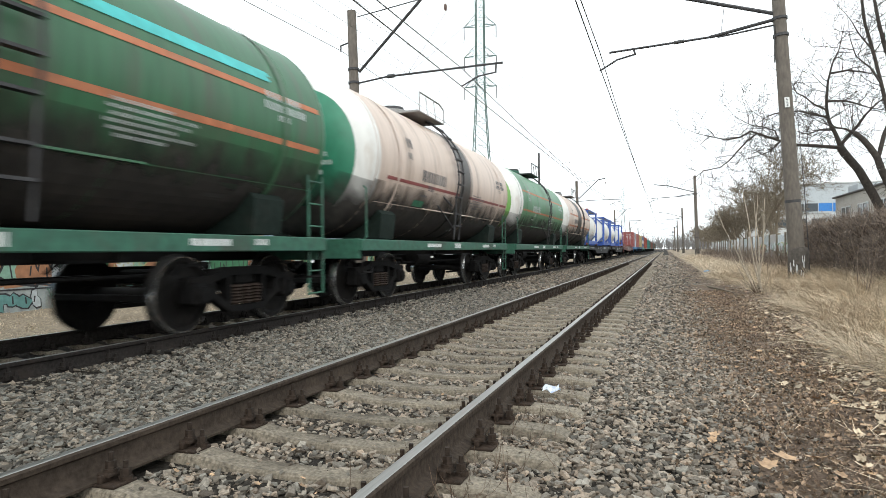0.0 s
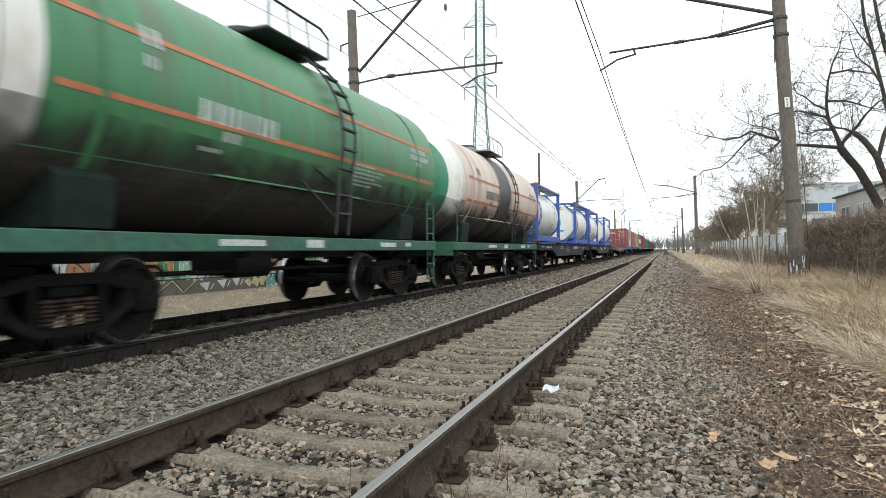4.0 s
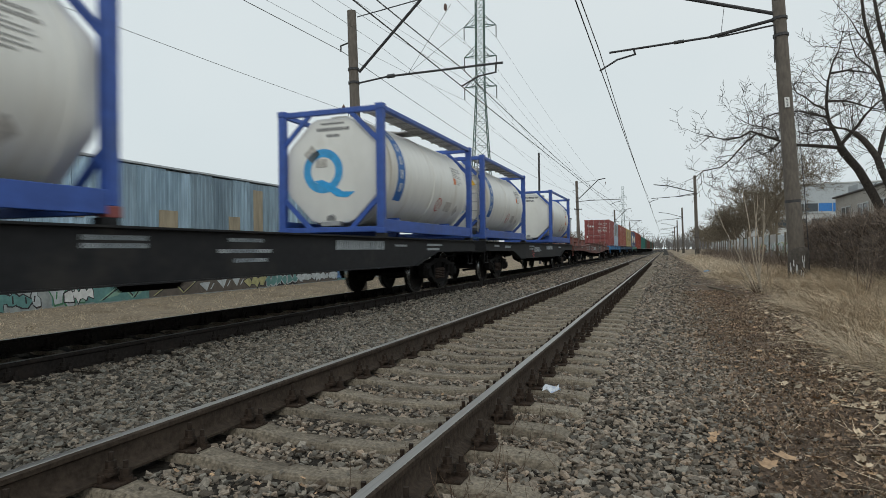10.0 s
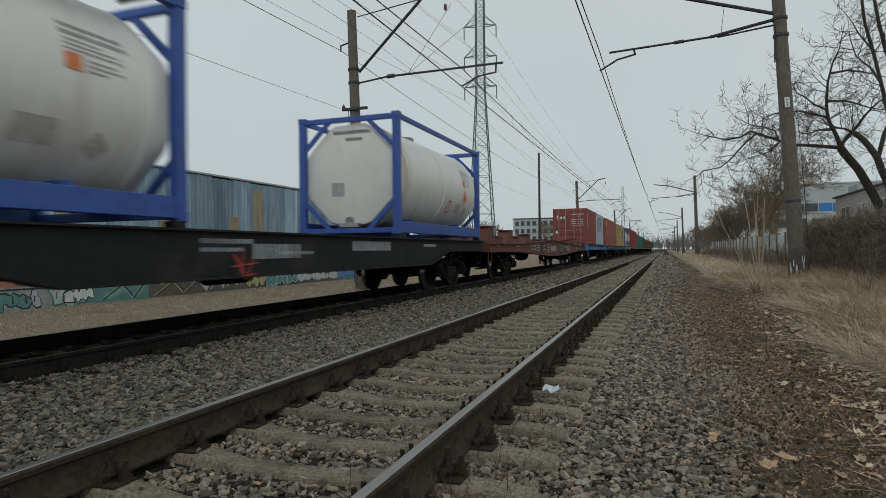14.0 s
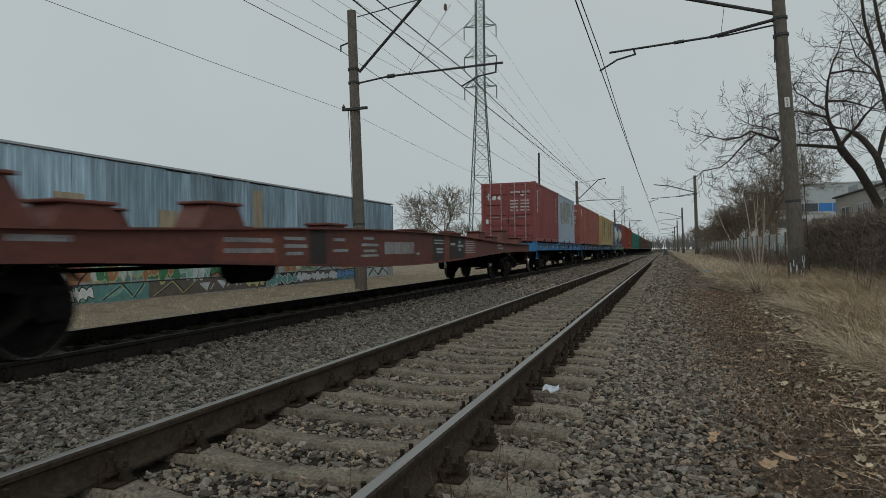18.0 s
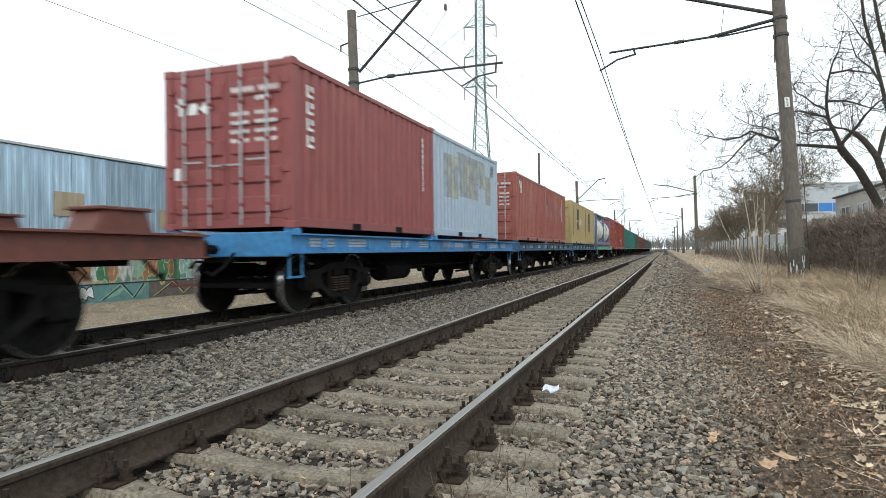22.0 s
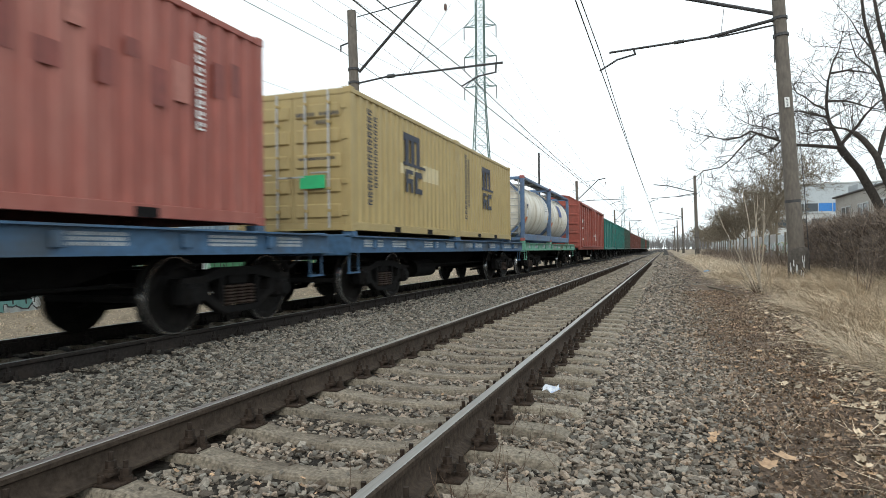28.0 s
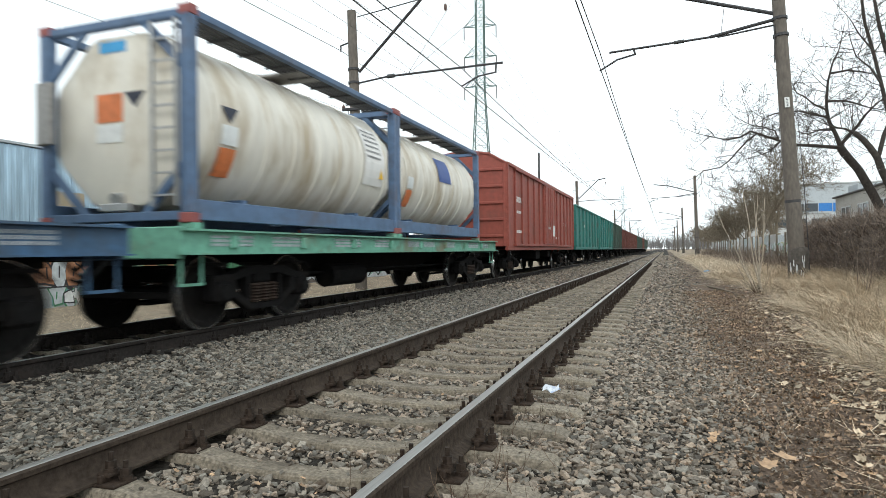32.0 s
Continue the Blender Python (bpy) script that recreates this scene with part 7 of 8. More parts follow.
# ---- bare trees ----
def bare_tree(seed, height, radius, levels=5, spread=0.55, lean=(0, 0), first=0.32, twig=0.006, droop=0.0, fans=3):
    """Segments of a leafless tree: the trunk's and the branches' shapes."""
    r = random.Random(seed)
    trunk, crown = Shape(), Shape()

    def grow(p, d, length, rad, level):
        n = 3 if level < 2 else 2
        for i in range(n):
            d = (d + Vector((r.uniform(-1, 1), r.uniform(-1, 1), r.uniform(-0.6, 0.7))) * 0.16 * (1 + 0.3 * level) + Vector((0, 0, 0.04 - droop * level))).normalized()
            q = p + d * (length / n)
            r2 = rad * (0.86 if level else 0.9)
            (trunk if level == 0 else crown).rod(p, q, max(rad, twig), 7 if level == 0 else 5 if level < 2 else 3, max(r2, twig))
            p, rad = q, r2
            if 0 < level < levels and r.random() < 0.75:
                side = d.orthogonal().normalized()
                side.rotate(Matrix.Rotation(r.uniform(0, 6.28), 3, d))
                grow(p, (d * 0.65 + side * r.uniform(0.6, 1.0)).normalized(), length * r.uniform(0.45, 0.7), rad * 0.55, level + 1)
        if level < levels:
            for k in range(fans if level < 2 else 2):
                side = d.orthogonal().normalized()
                side.rotate(Matrix.Rotation(r.uniform(0, 6.28), 3, d))
                grow(p, (d + side * r.uniform(spread * 0.6, spread * 1.6)).normalized(), length * r.uniform(0.6, 0.85), rad * r.uniform(0.6, 0.8), level + 1)

    grow(Vector((0, 0, -0.1)), Vector((lean[0], lean[1], 1)).normalized(), height * first, radius, 0)
    return trunk, crown


def tree(m, label, material, seed, height, radius, **k):
    t = thing("bare_tree", label, "tree", "bare trees beside the line")
    a, b = bare_tree(seed, height, radius, **k)
    part("trunk", a, material, t, smooth=60)
    part("crown", b, material, t, "leafless branches and twigs")
    t.matrix_world = m
    return t


def limb_tree(label, limbs, seed, material, reach, levels=3):
    """A bare tree drawn by its main limbs, with boughs and twigs grown from them."""
    t = thing("bare_tree", label, "tree", "bare trees beside the line")
    r = random.Random(seed)
    crown = Shape()

    def twigs(p, d, length, rad, level):
        for i in range(3):
            d = (d + Vector((r.uniform(-1, 1), r.uniform(-1, 1), r.uniform(-0.7, 0.8))) * 0.28).normalized()
            q = p + d * (length / 3)
            crown.rod(p, q, max(rad, 0.007), 4 if level < 2 else 3, max(rad * 0.75, 0.007))
            p, rad = q, rad * 0.75
            if level < levels:
                for k in range(2 if level else 1):
                    side = d.orthogonal().normalized()
                    side.rotate(Matrix.Rotation(r.uniform(0, 6.28), 3, d))
                    twigs(p, (d * 0.6 + side * r.uniform(0.5, 1.0)).normalized(), length * r.uniform(0.45, 0.7), rad * 0.65, level + 1)

    for n_, (r0, r1, pts) in enumerate(limbs):
        pts = [Vector(p) for p in pts]
        s = Shape()
        m = len(pts) - 1
        for i, (p, q) in enumerate(zip(pts, pts[1:])):
            s.rod(p, q, r0 + (r1 - r0) * i / m, 8, r0 + (r1 - r0) * (i + 1) / m)
            if n_:
                for k in range(2):
                    side = (q - p).normalized().orthogonal()
                    side.rotate(Matrix.Rotation(r.uniform(0, 6.28), 3, (q - p).normalized()))
                    twigs(p.lerp(q, r.random()), ((q - p).normalized() * 0.5 + side).normalized(), reach * r.uniform(0.6, 1.25), min(0.022, r1 + 0.004), 0)
        if n_:
            twigs(pts[-1], (pts[-1] - pts[-2]).normalized(), reach, r1, 0)
        part("limb" if n_ else "trunk", s, material, t, smooth=70)
    part("crown", crown, material, t, "leafless boughs and twigs")
    return t


limbs = [
    (0.190, 0.150, [(9.40, 30.00, 0.10), (8.90, 30.00, 1.20), (8.21, 30.00, 2.59), (7.90, 30.00, 3.29), (7.50, 30.00, 4.12), (7.06, 30.00, 4.73), (6.86, 30.00, 5.10)]),
    (0.085, 0.020, [(6.86, 30.00, 5.05), (6.40, 29.97, 5.12), (5.89, 29.93, 5.19), (5.27, 29.90, 5.26), (4.66, 29.87, 5.46), (4.19, 29.83, 5.65), (3.49, 29.80, 5.95), (3.09, 29.77, 5.72), (2.52, 29.73, 5.64), (1.68, 29.70, 5.89)]),
    (0.040, 0.014, [(3.77, 30.00, 5.88), (3.36, 29.92, 5.56), (2.64, 29.84, 4.74), (2.28, 29.76, 4.47), (1.59, 29.68, 4.33), (1.29, 29.60, 4.09)]),
    (0.035, 0.014, [(4.68, 30.00, 5.48), (4.25, 30.10, 5.08), (3.90, 30.20, 4.96), (3.46, 30.30, 4.87)])]
limbs += [
    (0.035, 0.014, [(4.60, 30.00, 5.50), (4.46, 29.95, 5.92), (4.03, 29.90, 6.11), (3.54, 29.85, 6.21), (3.10, 29.80, 6.48)]),
    (0.095, 0.025, [(6.86, 30.00, 5.14), (6.74, 30.03, 5.57), (6.48, 30.06, 6.19), (6.41, 30.09, 6.68), (6.42, 30.11, 7.27), (6.48, 30.14, 7.86), (6.66, 30.17, 8.63), (6.90, 30.20, 9.13)]),
    (0.045, 0.015, [(6.39, 30.00, 6.66), (5.93, 30.05, 6.95), (5.63, 30.10, 7.29), (5.33, 30.15, 7.50), (5.16, 30.20, 7.94)]),
    (0.050, 0.015, [(6.41, 30.00, 6.35), (5.90, 29.96, 6.50), (5.38, 29.92, 6.68), (4.74, 29.88, 6.71), (4.20, 29.84, 6.57), (3.86, 29.80, 6.35)])]
limbs += [
    (0.040, 0.015, [(6.61, 30.00, 5.86), (6.12, 30.03, 5.86), (5.71, 30.07, 5.70), (5.26, 30.10, 5.89)]),
    (0.085, 0.020, [(6.86, 30.00, 5.14), (7.24, 30.06, 5.62), (7.53, 30.12, 5.95), (7.79, 30.18, 6.34), (8.10, 30.24, 6.68), (8.62, 30.30, 7.15)]),
    (0.050, 0.016, [(6.40, 30.00, 7.01), (6.93, 29.93, 6.99), (7.31, 29.85, 6.85), (7.78, 29.77, 6.61), (8.35, 29.70, 6.42)]),
    (0.050, 0.016, [(6.55, 30.00, 8.17), (7.18, 30.07, 8.25), (7.79, 30.13, 8.12), (8.60, 30.20, 7.85)])]
limb_tree("large spreading bare tree with dark crooked limbs", limbs, 12, "bark", 1.15, 2)
limbs = [
    (0.170, 0.100, [(9.86, 29.00, 0.13), (9.09, 29.00, 1.77), (8.30, 29.00, 3.30), (8.02, 29.00, 3.98), (7.90, 29.00, 4.43), (7.66, 29.00, 4.85), (7.38, 29.00, 5.24), (7.12, 29.00, 5.48)]),
    (0.060, 0.020, [(7.12, 29.00, 5.48), (6.82, 29.10, 5.68), (6.45, 29.20, 5.78), (6.15, 29.30, 5.98)]),
    (0.090, 0.050, [(7.90, 29.00, 4.38), (8.01, 29.04, 4.75), (8.14, 29.07, 5.31), (8.36, 29.11, 5.86), (8.11, 29.15, 7.33), (7.85, 29.19, 8.72), (7.59, 29.23, 9.89), (7.51, 29.26, 10.82), (7.43, 29.30, 11.74)])]
limbs += [
    (0.040, 0.016, [(8.07, 29.00, 7.30), (7.67, 28.90, 7.99), (7.17, 28.80, 8.46), (6.96, 28.70, 9.13)]),
    (0.120, 0.050, [(9.09, 29.00, 1.77), (8.81, 29.11, 3.95), (8.68, 29.23, 6.19), (8.64, 29.34, 7.55), (8.37, 29.46, 8.74), (8.16, 29.57, 9.93), (8.06, 29.69, 10.89), (7.95, 29.80, 11.88)]),
    (0.040, 0.016, [(7.80, 29.00, 8.67), (7.35, 29.10, 9.43), (7.10, 29.20, 10.06)])]
limb_tree("bare tree with a slim dark leaning trunk", limbs, 7, "bark", 1.2, 2)
kinds = [tree(pose(6.9, 47.0, 0.1), "bare roadside tree with a dense fan of branches", "bark_tan", 31, 8.6, 0.17, levels=6, spread=0.6, twig=0.008),
         tree(pose(8.2, 55.0, 0.1), "bare roadside tree with olive-grey branches", "bark_tan", 14, 9.5, 0.16, levels=6, spread=0.5, first=0.28, twig=0.009),
         tree(pose(6.6, 66.0, 0.1), "bare thicket tree with upright branches", "bark_tan", 44, 8.0, 0.12, levels=6, spread=0.45, first=0.2, twig=0.010, fans=4)]
slim = [tree(pose(9.5, 78.0, 0.1), "bare roadside tree with thin olive branches", "bark_tan", 52, 8.8, 0.15, levels=5, spread=0.55, twig=0.016, fans=4),
        tree(pose(7.6, 84.0, 0.1), "bare thicket tree with a broad crown", "bark_tan", 61, 8.4, 0.13, levels=5, spread=0.5, first=0.24, twig=0.016, fans=4)]
rt = random.Random(2)
for k in range(26):
    y = 60 + 8.5 * k + rt.uniform(-3, 3)
    c = copy_thing(slim[rt.randrange(2)] if y > 72 else kinds[rt.randrange(3)], pose(rt.uniform(6.4, 13) + 0.012 * y, y, 0.1, 0, 0, rt.uniform(0, 360)))
    c.scale = [rt.uniform(0.85, 1.25)] * 3
for x, y, s in ((-44, 112, 1.5), (-40.5, 117, 1.8), (-48, 121, 1.4), (-36.5, 130, 1.3), (-30, 190, 1.2), (-27, 210, 1.3), (-22, 250, 1.2), (-18, 270, 1.1), (-33, 180, 1.2), (-38, 118, 1.2)):
    c = copy_thing(slim[rt.randrange(2)], pose(x, y, -0.3, 0, 0, rt.uniform(0, 360)))
    c.scale = [s] * 3
tagged(kinds[0], group="bare trees beside the line")

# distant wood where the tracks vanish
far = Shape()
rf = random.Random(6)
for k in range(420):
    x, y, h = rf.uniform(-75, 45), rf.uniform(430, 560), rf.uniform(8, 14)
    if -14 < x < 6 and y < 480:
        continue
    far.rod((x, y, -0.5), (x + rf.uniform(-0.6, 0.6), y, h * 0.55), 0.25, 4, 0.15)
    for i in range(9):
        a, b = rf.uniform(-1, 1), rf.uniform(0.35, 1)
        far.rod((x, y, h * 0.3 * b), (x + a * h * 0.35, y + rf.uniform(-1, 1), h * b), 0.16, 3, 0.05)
solid("distant_wood", far, "bark_far", "leafless wood at the far end of the line, its colour paled for haze", "wood", kind="stuff")


# ---- shrub shoots, vines, grass, stones, litter ----
def shoot_bush(m, label, seed, specs, material="shoot"):
    t = thing("shrub", label, "shrub")
    r = random.Random(seed)
    for dx, dy, h, rad in specs:
        p, pts = Vector((r.uniform(-0.1, 0.1), r.uniform(-0.1, 0.1), 0)), []
        d = Vector((dx, dy, 1)).normalized()
        n = 7
        for i in range(n + 1):
            pts.append(p.copy())
            p = p + d * (h / n)
            d = (d + Vector((r.uniform(-0.1, 0.1), r.uniform(-0.1, 0.1), 0.07))).normalized()
        s = Shape()
        for i in range(n):
            s.rod(pts[i], pts[i + 1], rad * (1 - 0.8 * i / n), 5, rad * (1 - 0.8 * (i + 1) / n))
        for i in range(2, n):
            if r.random() < 0.55:
                e = pts[i] + Vector((r.uniform(-0.25, 0.25), r.uniform(-0.2, 0.2), r.uniform(0.15, 0.4)))
                s.rod(pts[i], e, rad * 0.35, 4, rad * 0.1)
        part("stem", s, material, t)
    t.matrix_world = m
    return t


shoot_bush(pose(2.25, 17.6, -0.28), "cut-back shrub with long pale bare shoots by the path", 3,
           [(-0.45, 0.1, 2.7, 0.02), (-0.30, 0.2, 2.9, 0.022), (-0.2, 0.1, 2.6, 0.02), (0.02, 0.2, 2.4, 0.022), (0.14, 0.1, 2.5, 0.024), (-0.75, 0.1, 1.5, 0.014), (-1.1, 0.0, 1.3, 0.012), (-0.55, -0.2, 1.9, 0.015),
            (0.6, 0.0, 0.9, 0.012), (1.1, 0.1, 0.8, 0.012), (-0.1, 0.0, 1.8, 0.014), (-0.4, 0.3, 1.6, 0.012)])
stump = Shape()
for k in range(70):
    a, h = rt.uniform(0, 6.28), rt.uniform(0.1, 0.4)
    stump.rod((0.12 * math.cos(a), 0.12 * math.sin(a), 0), (0.32 * math.cos(a), 0.32 * math.sin(a), h), 0.008, 4, 0.004)
solid("brush_pile", stump, "twig", "tangle of dark twigs round the shrub's foot", "twigs", kind="stuff", m=pose(2.3, 17.4, -0.3))
for x, y, h in ((3.4, 13.5, 1.0), (4.0, 15.5, 1.3), (4.3, 12.2, 1.1), (3.0, 22.5, 1.0), (4.4, 18.5, 1.4)):
    shoot_bush(pose(x, y, ground_z(x)), "thin bare sapling in the dry grass", int(x * 10), [(-0.2, 0.1, h, 0.009), (0.25, 0.0, h * 0.8, 0.008), (0.02, -0.2, h * 1.1, 0.009)], "vine")

# the overgrown fence
mat_hedge = Shape()
hx, hy = 14, 90
for j in range(hy):
    y = 6.5 + 21.3 * j / (hy - 1)
    for i in range(hx):
        u = i / (hx - 1)
        a = math.pi * u
        top = 1.72 + 0.13 * noise.noise(Vector((y * 0.7, 4, 1)))
        x = 5.25 - 0.42 * math.cos(a) + 0.12 * noise.noise(Vector((y * 1.7, u * 5, 0)))
        z = -0.1 + (top + 0.1) * min(1, 1.35 * math.sin(a)) + 0.1 * noise.noise(Vector((y * 2.1, u * 6, 9)))
        mat_hedge.v.append((x, y, z))
for j in range(hy - 1):
    for i in range(hx - 1):
        k = j * hx + i
        mat_hedge.f.append((k, k + 1, k + hx + 1, k + hx))
hedge = thing("overgrown_fence", "fence buried under a thick mat of dead brown vines", "hedge", kind="stuff")
part("vine_mat", mat_hedge, "vine", hedge, smooth=60)

nr = np.random.RandomState(4)


def strand(n, bend):
    """A thin strip that rises and droops, as triangles."""
    v, f = [], []
    for i in range(n + 1):
        u = i / n
        w_ = 0.5 * (1 - 0.75 * u)
        v += [(-w_, bend * u * u, u * (1 - 0.35 * bend * u)), (w_, bend * u * u, u * (1 - 0.35 * bend * u))]
    for i in range(n):
        f += [(2 * i, 2 * i + 1, 2 * i + 3), (2 * i, 2 * i + 3, 2 * i + 2)]
    return np.array(v, float), np.array(f)


def tuft(n, seed, tall, flop):
    r = np.random.RandomState(seed)
    vs, fs, k = [], [], 0
    for i in range(n):
        v, f = strand(2, r.uniform(0.2, 1.0) * flop)
        h = tall * r.uniform(0.5, 1.1)
        v = v * (r.uniform(0.004, 0.008), h, h)
        a = r.normal(0, 0.9)
        c, s = np.cos(a), np.sin(a)
        v = np.stack([v[:, 0] * c - v[:, 1] * s, v[:, 0] * s + v[:, 1] * c, v[:, 2]], 1) + (r.uniform(-0.09, 0.09), r.uniform(-0.09, 0.09), 0)
        vs.append(v)
        fs.append(f + k)
        k += len(v)
    return np.concatenate(vs), np.concatenate(fs)


def rows_of(n, x, y, z, size, tip=0.0):
    """Rows for scatter() from arrays of places and one size each."""
    return np.stack([x, y, z, size, size, size, nr.uniform(0, 6.28, n), nr.uniform(-tip, tip, n), nr.uniform(-tip, tip, n)], 1)


def gz(xs_):
    return np.array([ground_z(a) for a in xs_])


# vines on the fence
n = 15000
x, y = nr.uniform(4.72, 5.35, n), nr.uniform(6.5, 27.8, n)
z = nr.uniform(-0.1, 1.7, n)
r_ = rows_of(n, x, y, z, nr.uniform(0.25, 0.6, n), 0.9)
r_[:, 3] = nr.uniform(0.010, 0.02, n)
scatter("vine_stems", [strand(3, 0.8), strand(3, 1.3), strand(2, 0.4)], r_, "vine", "tangled dead vine stems over the fence", "vines")
n = 2500
x, y = nr.uniform(4.9, 5.5, n), nr.uniform(6.5, 27.8, n)
r_ = rows_of(n, x, y, np.full(n, 1.6), nr.uniform(0.2, 0.5, n), 0.7)
r_[:, 3] = nr.uniform(0.006, 0.012, n)
scatter("vine_tips", [strand(3, 0.5), strand(3, 0.9)], r_, "vine", "wispy vine tips along the top of the fence", "vines")

# dead brush before the concrete fence and along the bank
n = 6500
y, x = 24 + 60 * nr.rand(n) ** 1.3, nr.uniform(3.9, 5.6, n)
r_ = rows_of(n, x, y, gz(x) - 0.05, nr.uniform(0.5, 1.3, n), 0.35)
r_[:, 3] = nr.uniform(0.010, 0.022, n)
scatter("dead_brush", [strand(3, 0.3), strand(3, 0.6), strand(2, 0.1)], r_, "vine", "thin dead stalks and brush before the fence", "brush")

# dry grass
tufts = [tuft(20, s, 0.40, 2.3) for s in range(6)]
n = 9000
y = 3.2 + 26 * nr.rand(n) ** 1.25
x = grass_edge(y) + 3.4 * nr.rand(n) ** 0.9 + 0.16 * np.sin(y * 1.3) + 0.1 * np.sin(y * 4.1)
k = (x < 0.31 * y + 0.9)
x, y = x[k], y[k]
r_ = rows_of(len(x), x, y, gz(x) - 0.02, nr.uniform(0.55, 1.3, len(x)), 0.5)
r_[:, 6] = 2.2 + 0.8 * np.sin(x * 2.3 + y * 0.9) + nr.normal(0, 0.6, len(x))
scatter("dry_grass", tufts, r_, "straw", "matted straw-coloured dead grass on the bank", "grass")
short = [tuft(6, s + 20, 0.085, 1.5) for s in range(4)]
n = 4000
y, x = 3 + 40 * nr.rand(n) ** 1.2, nr.uniform(-14.4, -8.9, n)
scatter("short_grass", short, rows_of(n, x, y, gz(x) - 0.01, nr.uniform(0.6, 1.4, n), 0.4), "straw", "short dead grass beyond the far track", "grass")
n = 2600
y, x = 28 + 60 * nr.rand(n), nr.uniform(1.9, 5.6, n)
scatter("dry_grass", [tuft(10, s + 40, 0.40, 2.3) for s in range(4)], rows_of(n, x, y, gz(x) - 0.02, nr.uniform(0.9, 1.6, n), 0.4), "straw", "far dead grass along the bank", "grass")


# ballast stones
def stone(seed):
    """An angular broken stone: the hull of points on a flattened block."""
    r = np.random.RandomState(seed)
    v = np.concatenate([np.array([(x, y, z) for x in (-1, 1) for y in (-1, 1) for z in (-1, 1)]) * r.uniform(0.3, 1.0, (8, 3)), r.uniform(-1, 1, (2, 3)) * (1.1, 1.1, 0.9)])
    v = v * (r.uniform(1.1, 1.6), r.uniform(0.75, 1.05), r.uniform(0.45, 0.75))
    bm = bmesh.new()
    for p in v:
        bm.verts.new(p)
    hull = bmesh.ops.convex_hull(bm, input=bm.verts)
    bmesh.ops.delete(bm, geom=[e for e in hull["geom_interior"] if isinstance(e, bmesh.types.BMVert)], context="VERTS")
    bmesh.ops.recalc_face_normals(bm, faces=bm.faces)
    bm.verts.index_update()
    out = np.array([q.co[:] for q in bm.verts]), np.array([[q.index for q in f.verts] for f in bm.faces])
    bm.free()
    return out


def block(seed):
    """A coarser stone of twelve triangles for the distance."""
    r = np.random.RandomState(seed)
    v = np.array([(x, y, z) for x in (-1, 1) for y in (-1, 1) for z in (-1, 1)], float)
    v = v * r.uniform(0.55, 1.1, (8, 3)) * (r.uniform(0.9, 1.3), r.uniform(0.65, 0.95), r.uniform(0.42, 0.75))
    f = np.array([(0, 1, 3), (0, 3, 2), (4, 6, 7), (4, 7, 5), (0, 4, 5), (0, 5, 1), (2, 3, 7), (2, 7, 6), (0, 2, 6), (0, 6, 4), (1, 5, 7), (1, 7, 3)])
    return v, f


STONES = [stone(s) for s in range(24)]
BLOCKS = [block(s) for s in range(16)]
bx = np.array([b[0] for b in BED])
bz = np.array([b[1] for b in BED])


def stones(name, n, x0, x1, y0, y1, size, material, label, thin=None, wide=False, shapes=STONES):
    x, y = nr.uniform(x0, x1, n), nr.uniform(y0, y1, n)
    k = ((x > -1.5 * y - 0.8) & (x < 0.33 * y + 0.6)) | wide
    for axis, first, stray in ((XN, FIRST_N, 0.03), (XF, FIRST_F, 0.05)):
        k &= np.abs(np.abs(x - axis) - 0.795) > 0.10
        on = (np.abs(x - axis) < 1.36) & (np.abs((y - first + PITCH_SL / 2) % PITCH_SL - PITCH_SL / 2) < 0.112)
        k &= ~on | (nr.rand(n) < stray)
    if thin is not None:
        k &= nr.rand(n) < thin(x, y)
    x, y = x[k], y[k]
    m = len(x)
    sz = nr.uniform(*size, m) * nr.choice((0.5, 0.65, 0.8, 0.9, 1.0, 1.1, 1.4), m)
    z = np.interp(x, bx, bz) + nr.uniform(-0.022, 0.022, m)
    z = np.maximum(z, gz(x) + 0.045)
    onn = (np.abs(x - XN) < 1.33) & (np.abs((y - FIRST_N + PITCH_SL / 2) % PITCH_SL - PITCH_SL / 2) < 0.10)
    z = np.where(onn, -0.178 - 0.05 * np.clip(1 - np.abs(x - XN) / 0.5, 0, 1), z)
    sz = np.where(onn, sz * 0.6, sz)
    return scatter(name, shapes, rows_of(m, x, y, z, sz, 0.5), material, label, "ballast")


fade = lambda x, y: np.clip((1.35 + 0.2 * np.sin(y * 1.1) - x) / 1.0, 0.12, 1) ** 1.5
stones("ballast_stones", 56000, -5.5, -2.75, 1.6, 9.0, (0.012, 0.024), "stone", "loose grey crushed stones between the two tracks")
stones("ballast_stones", 76000, -2.75, 2.4, 1.6, 9.0, (0.011, 0.024), "stone_brown", "loose brownish crushed stones of the near track", fade)
stones("ballast_stones", 32000, -5.6, -2.75, 9.0, 18.0, (0.016, 0.029), "stone", "loose grey crushed stones further along the bed", shapes=BLOCKS)
stones("ballast_stones", 38000, -2.75, 2.4, 9.0, 18.0, (0.016, 0.029), "stone_brown", "loose brownish crushed stones further along the bed", fade, shapes=BLOCKS)
stones("ballast_stones", 20000, -5.6, 1.6, 18.0, 42.0, (0.028, 0.048), "stone_brown", "loose grey crushed stones far along the bed", fade, False, BLOCKS)
stones("ballast_stones", 9000, -5.6, 1.4, 42.0, 120.0, (0.06, 0.10), "stone_brown", "grey crushed stones in the distance", fade, False, BLOCKS)
stones("ballast_stones", 16000, -8.6, -4.98, 3.0, 24.0, (0.018, 0.031), "oily_shaded_stone", "stones of the far track bed, darkened for oil and the train's shade", None, False, BLOCKS)
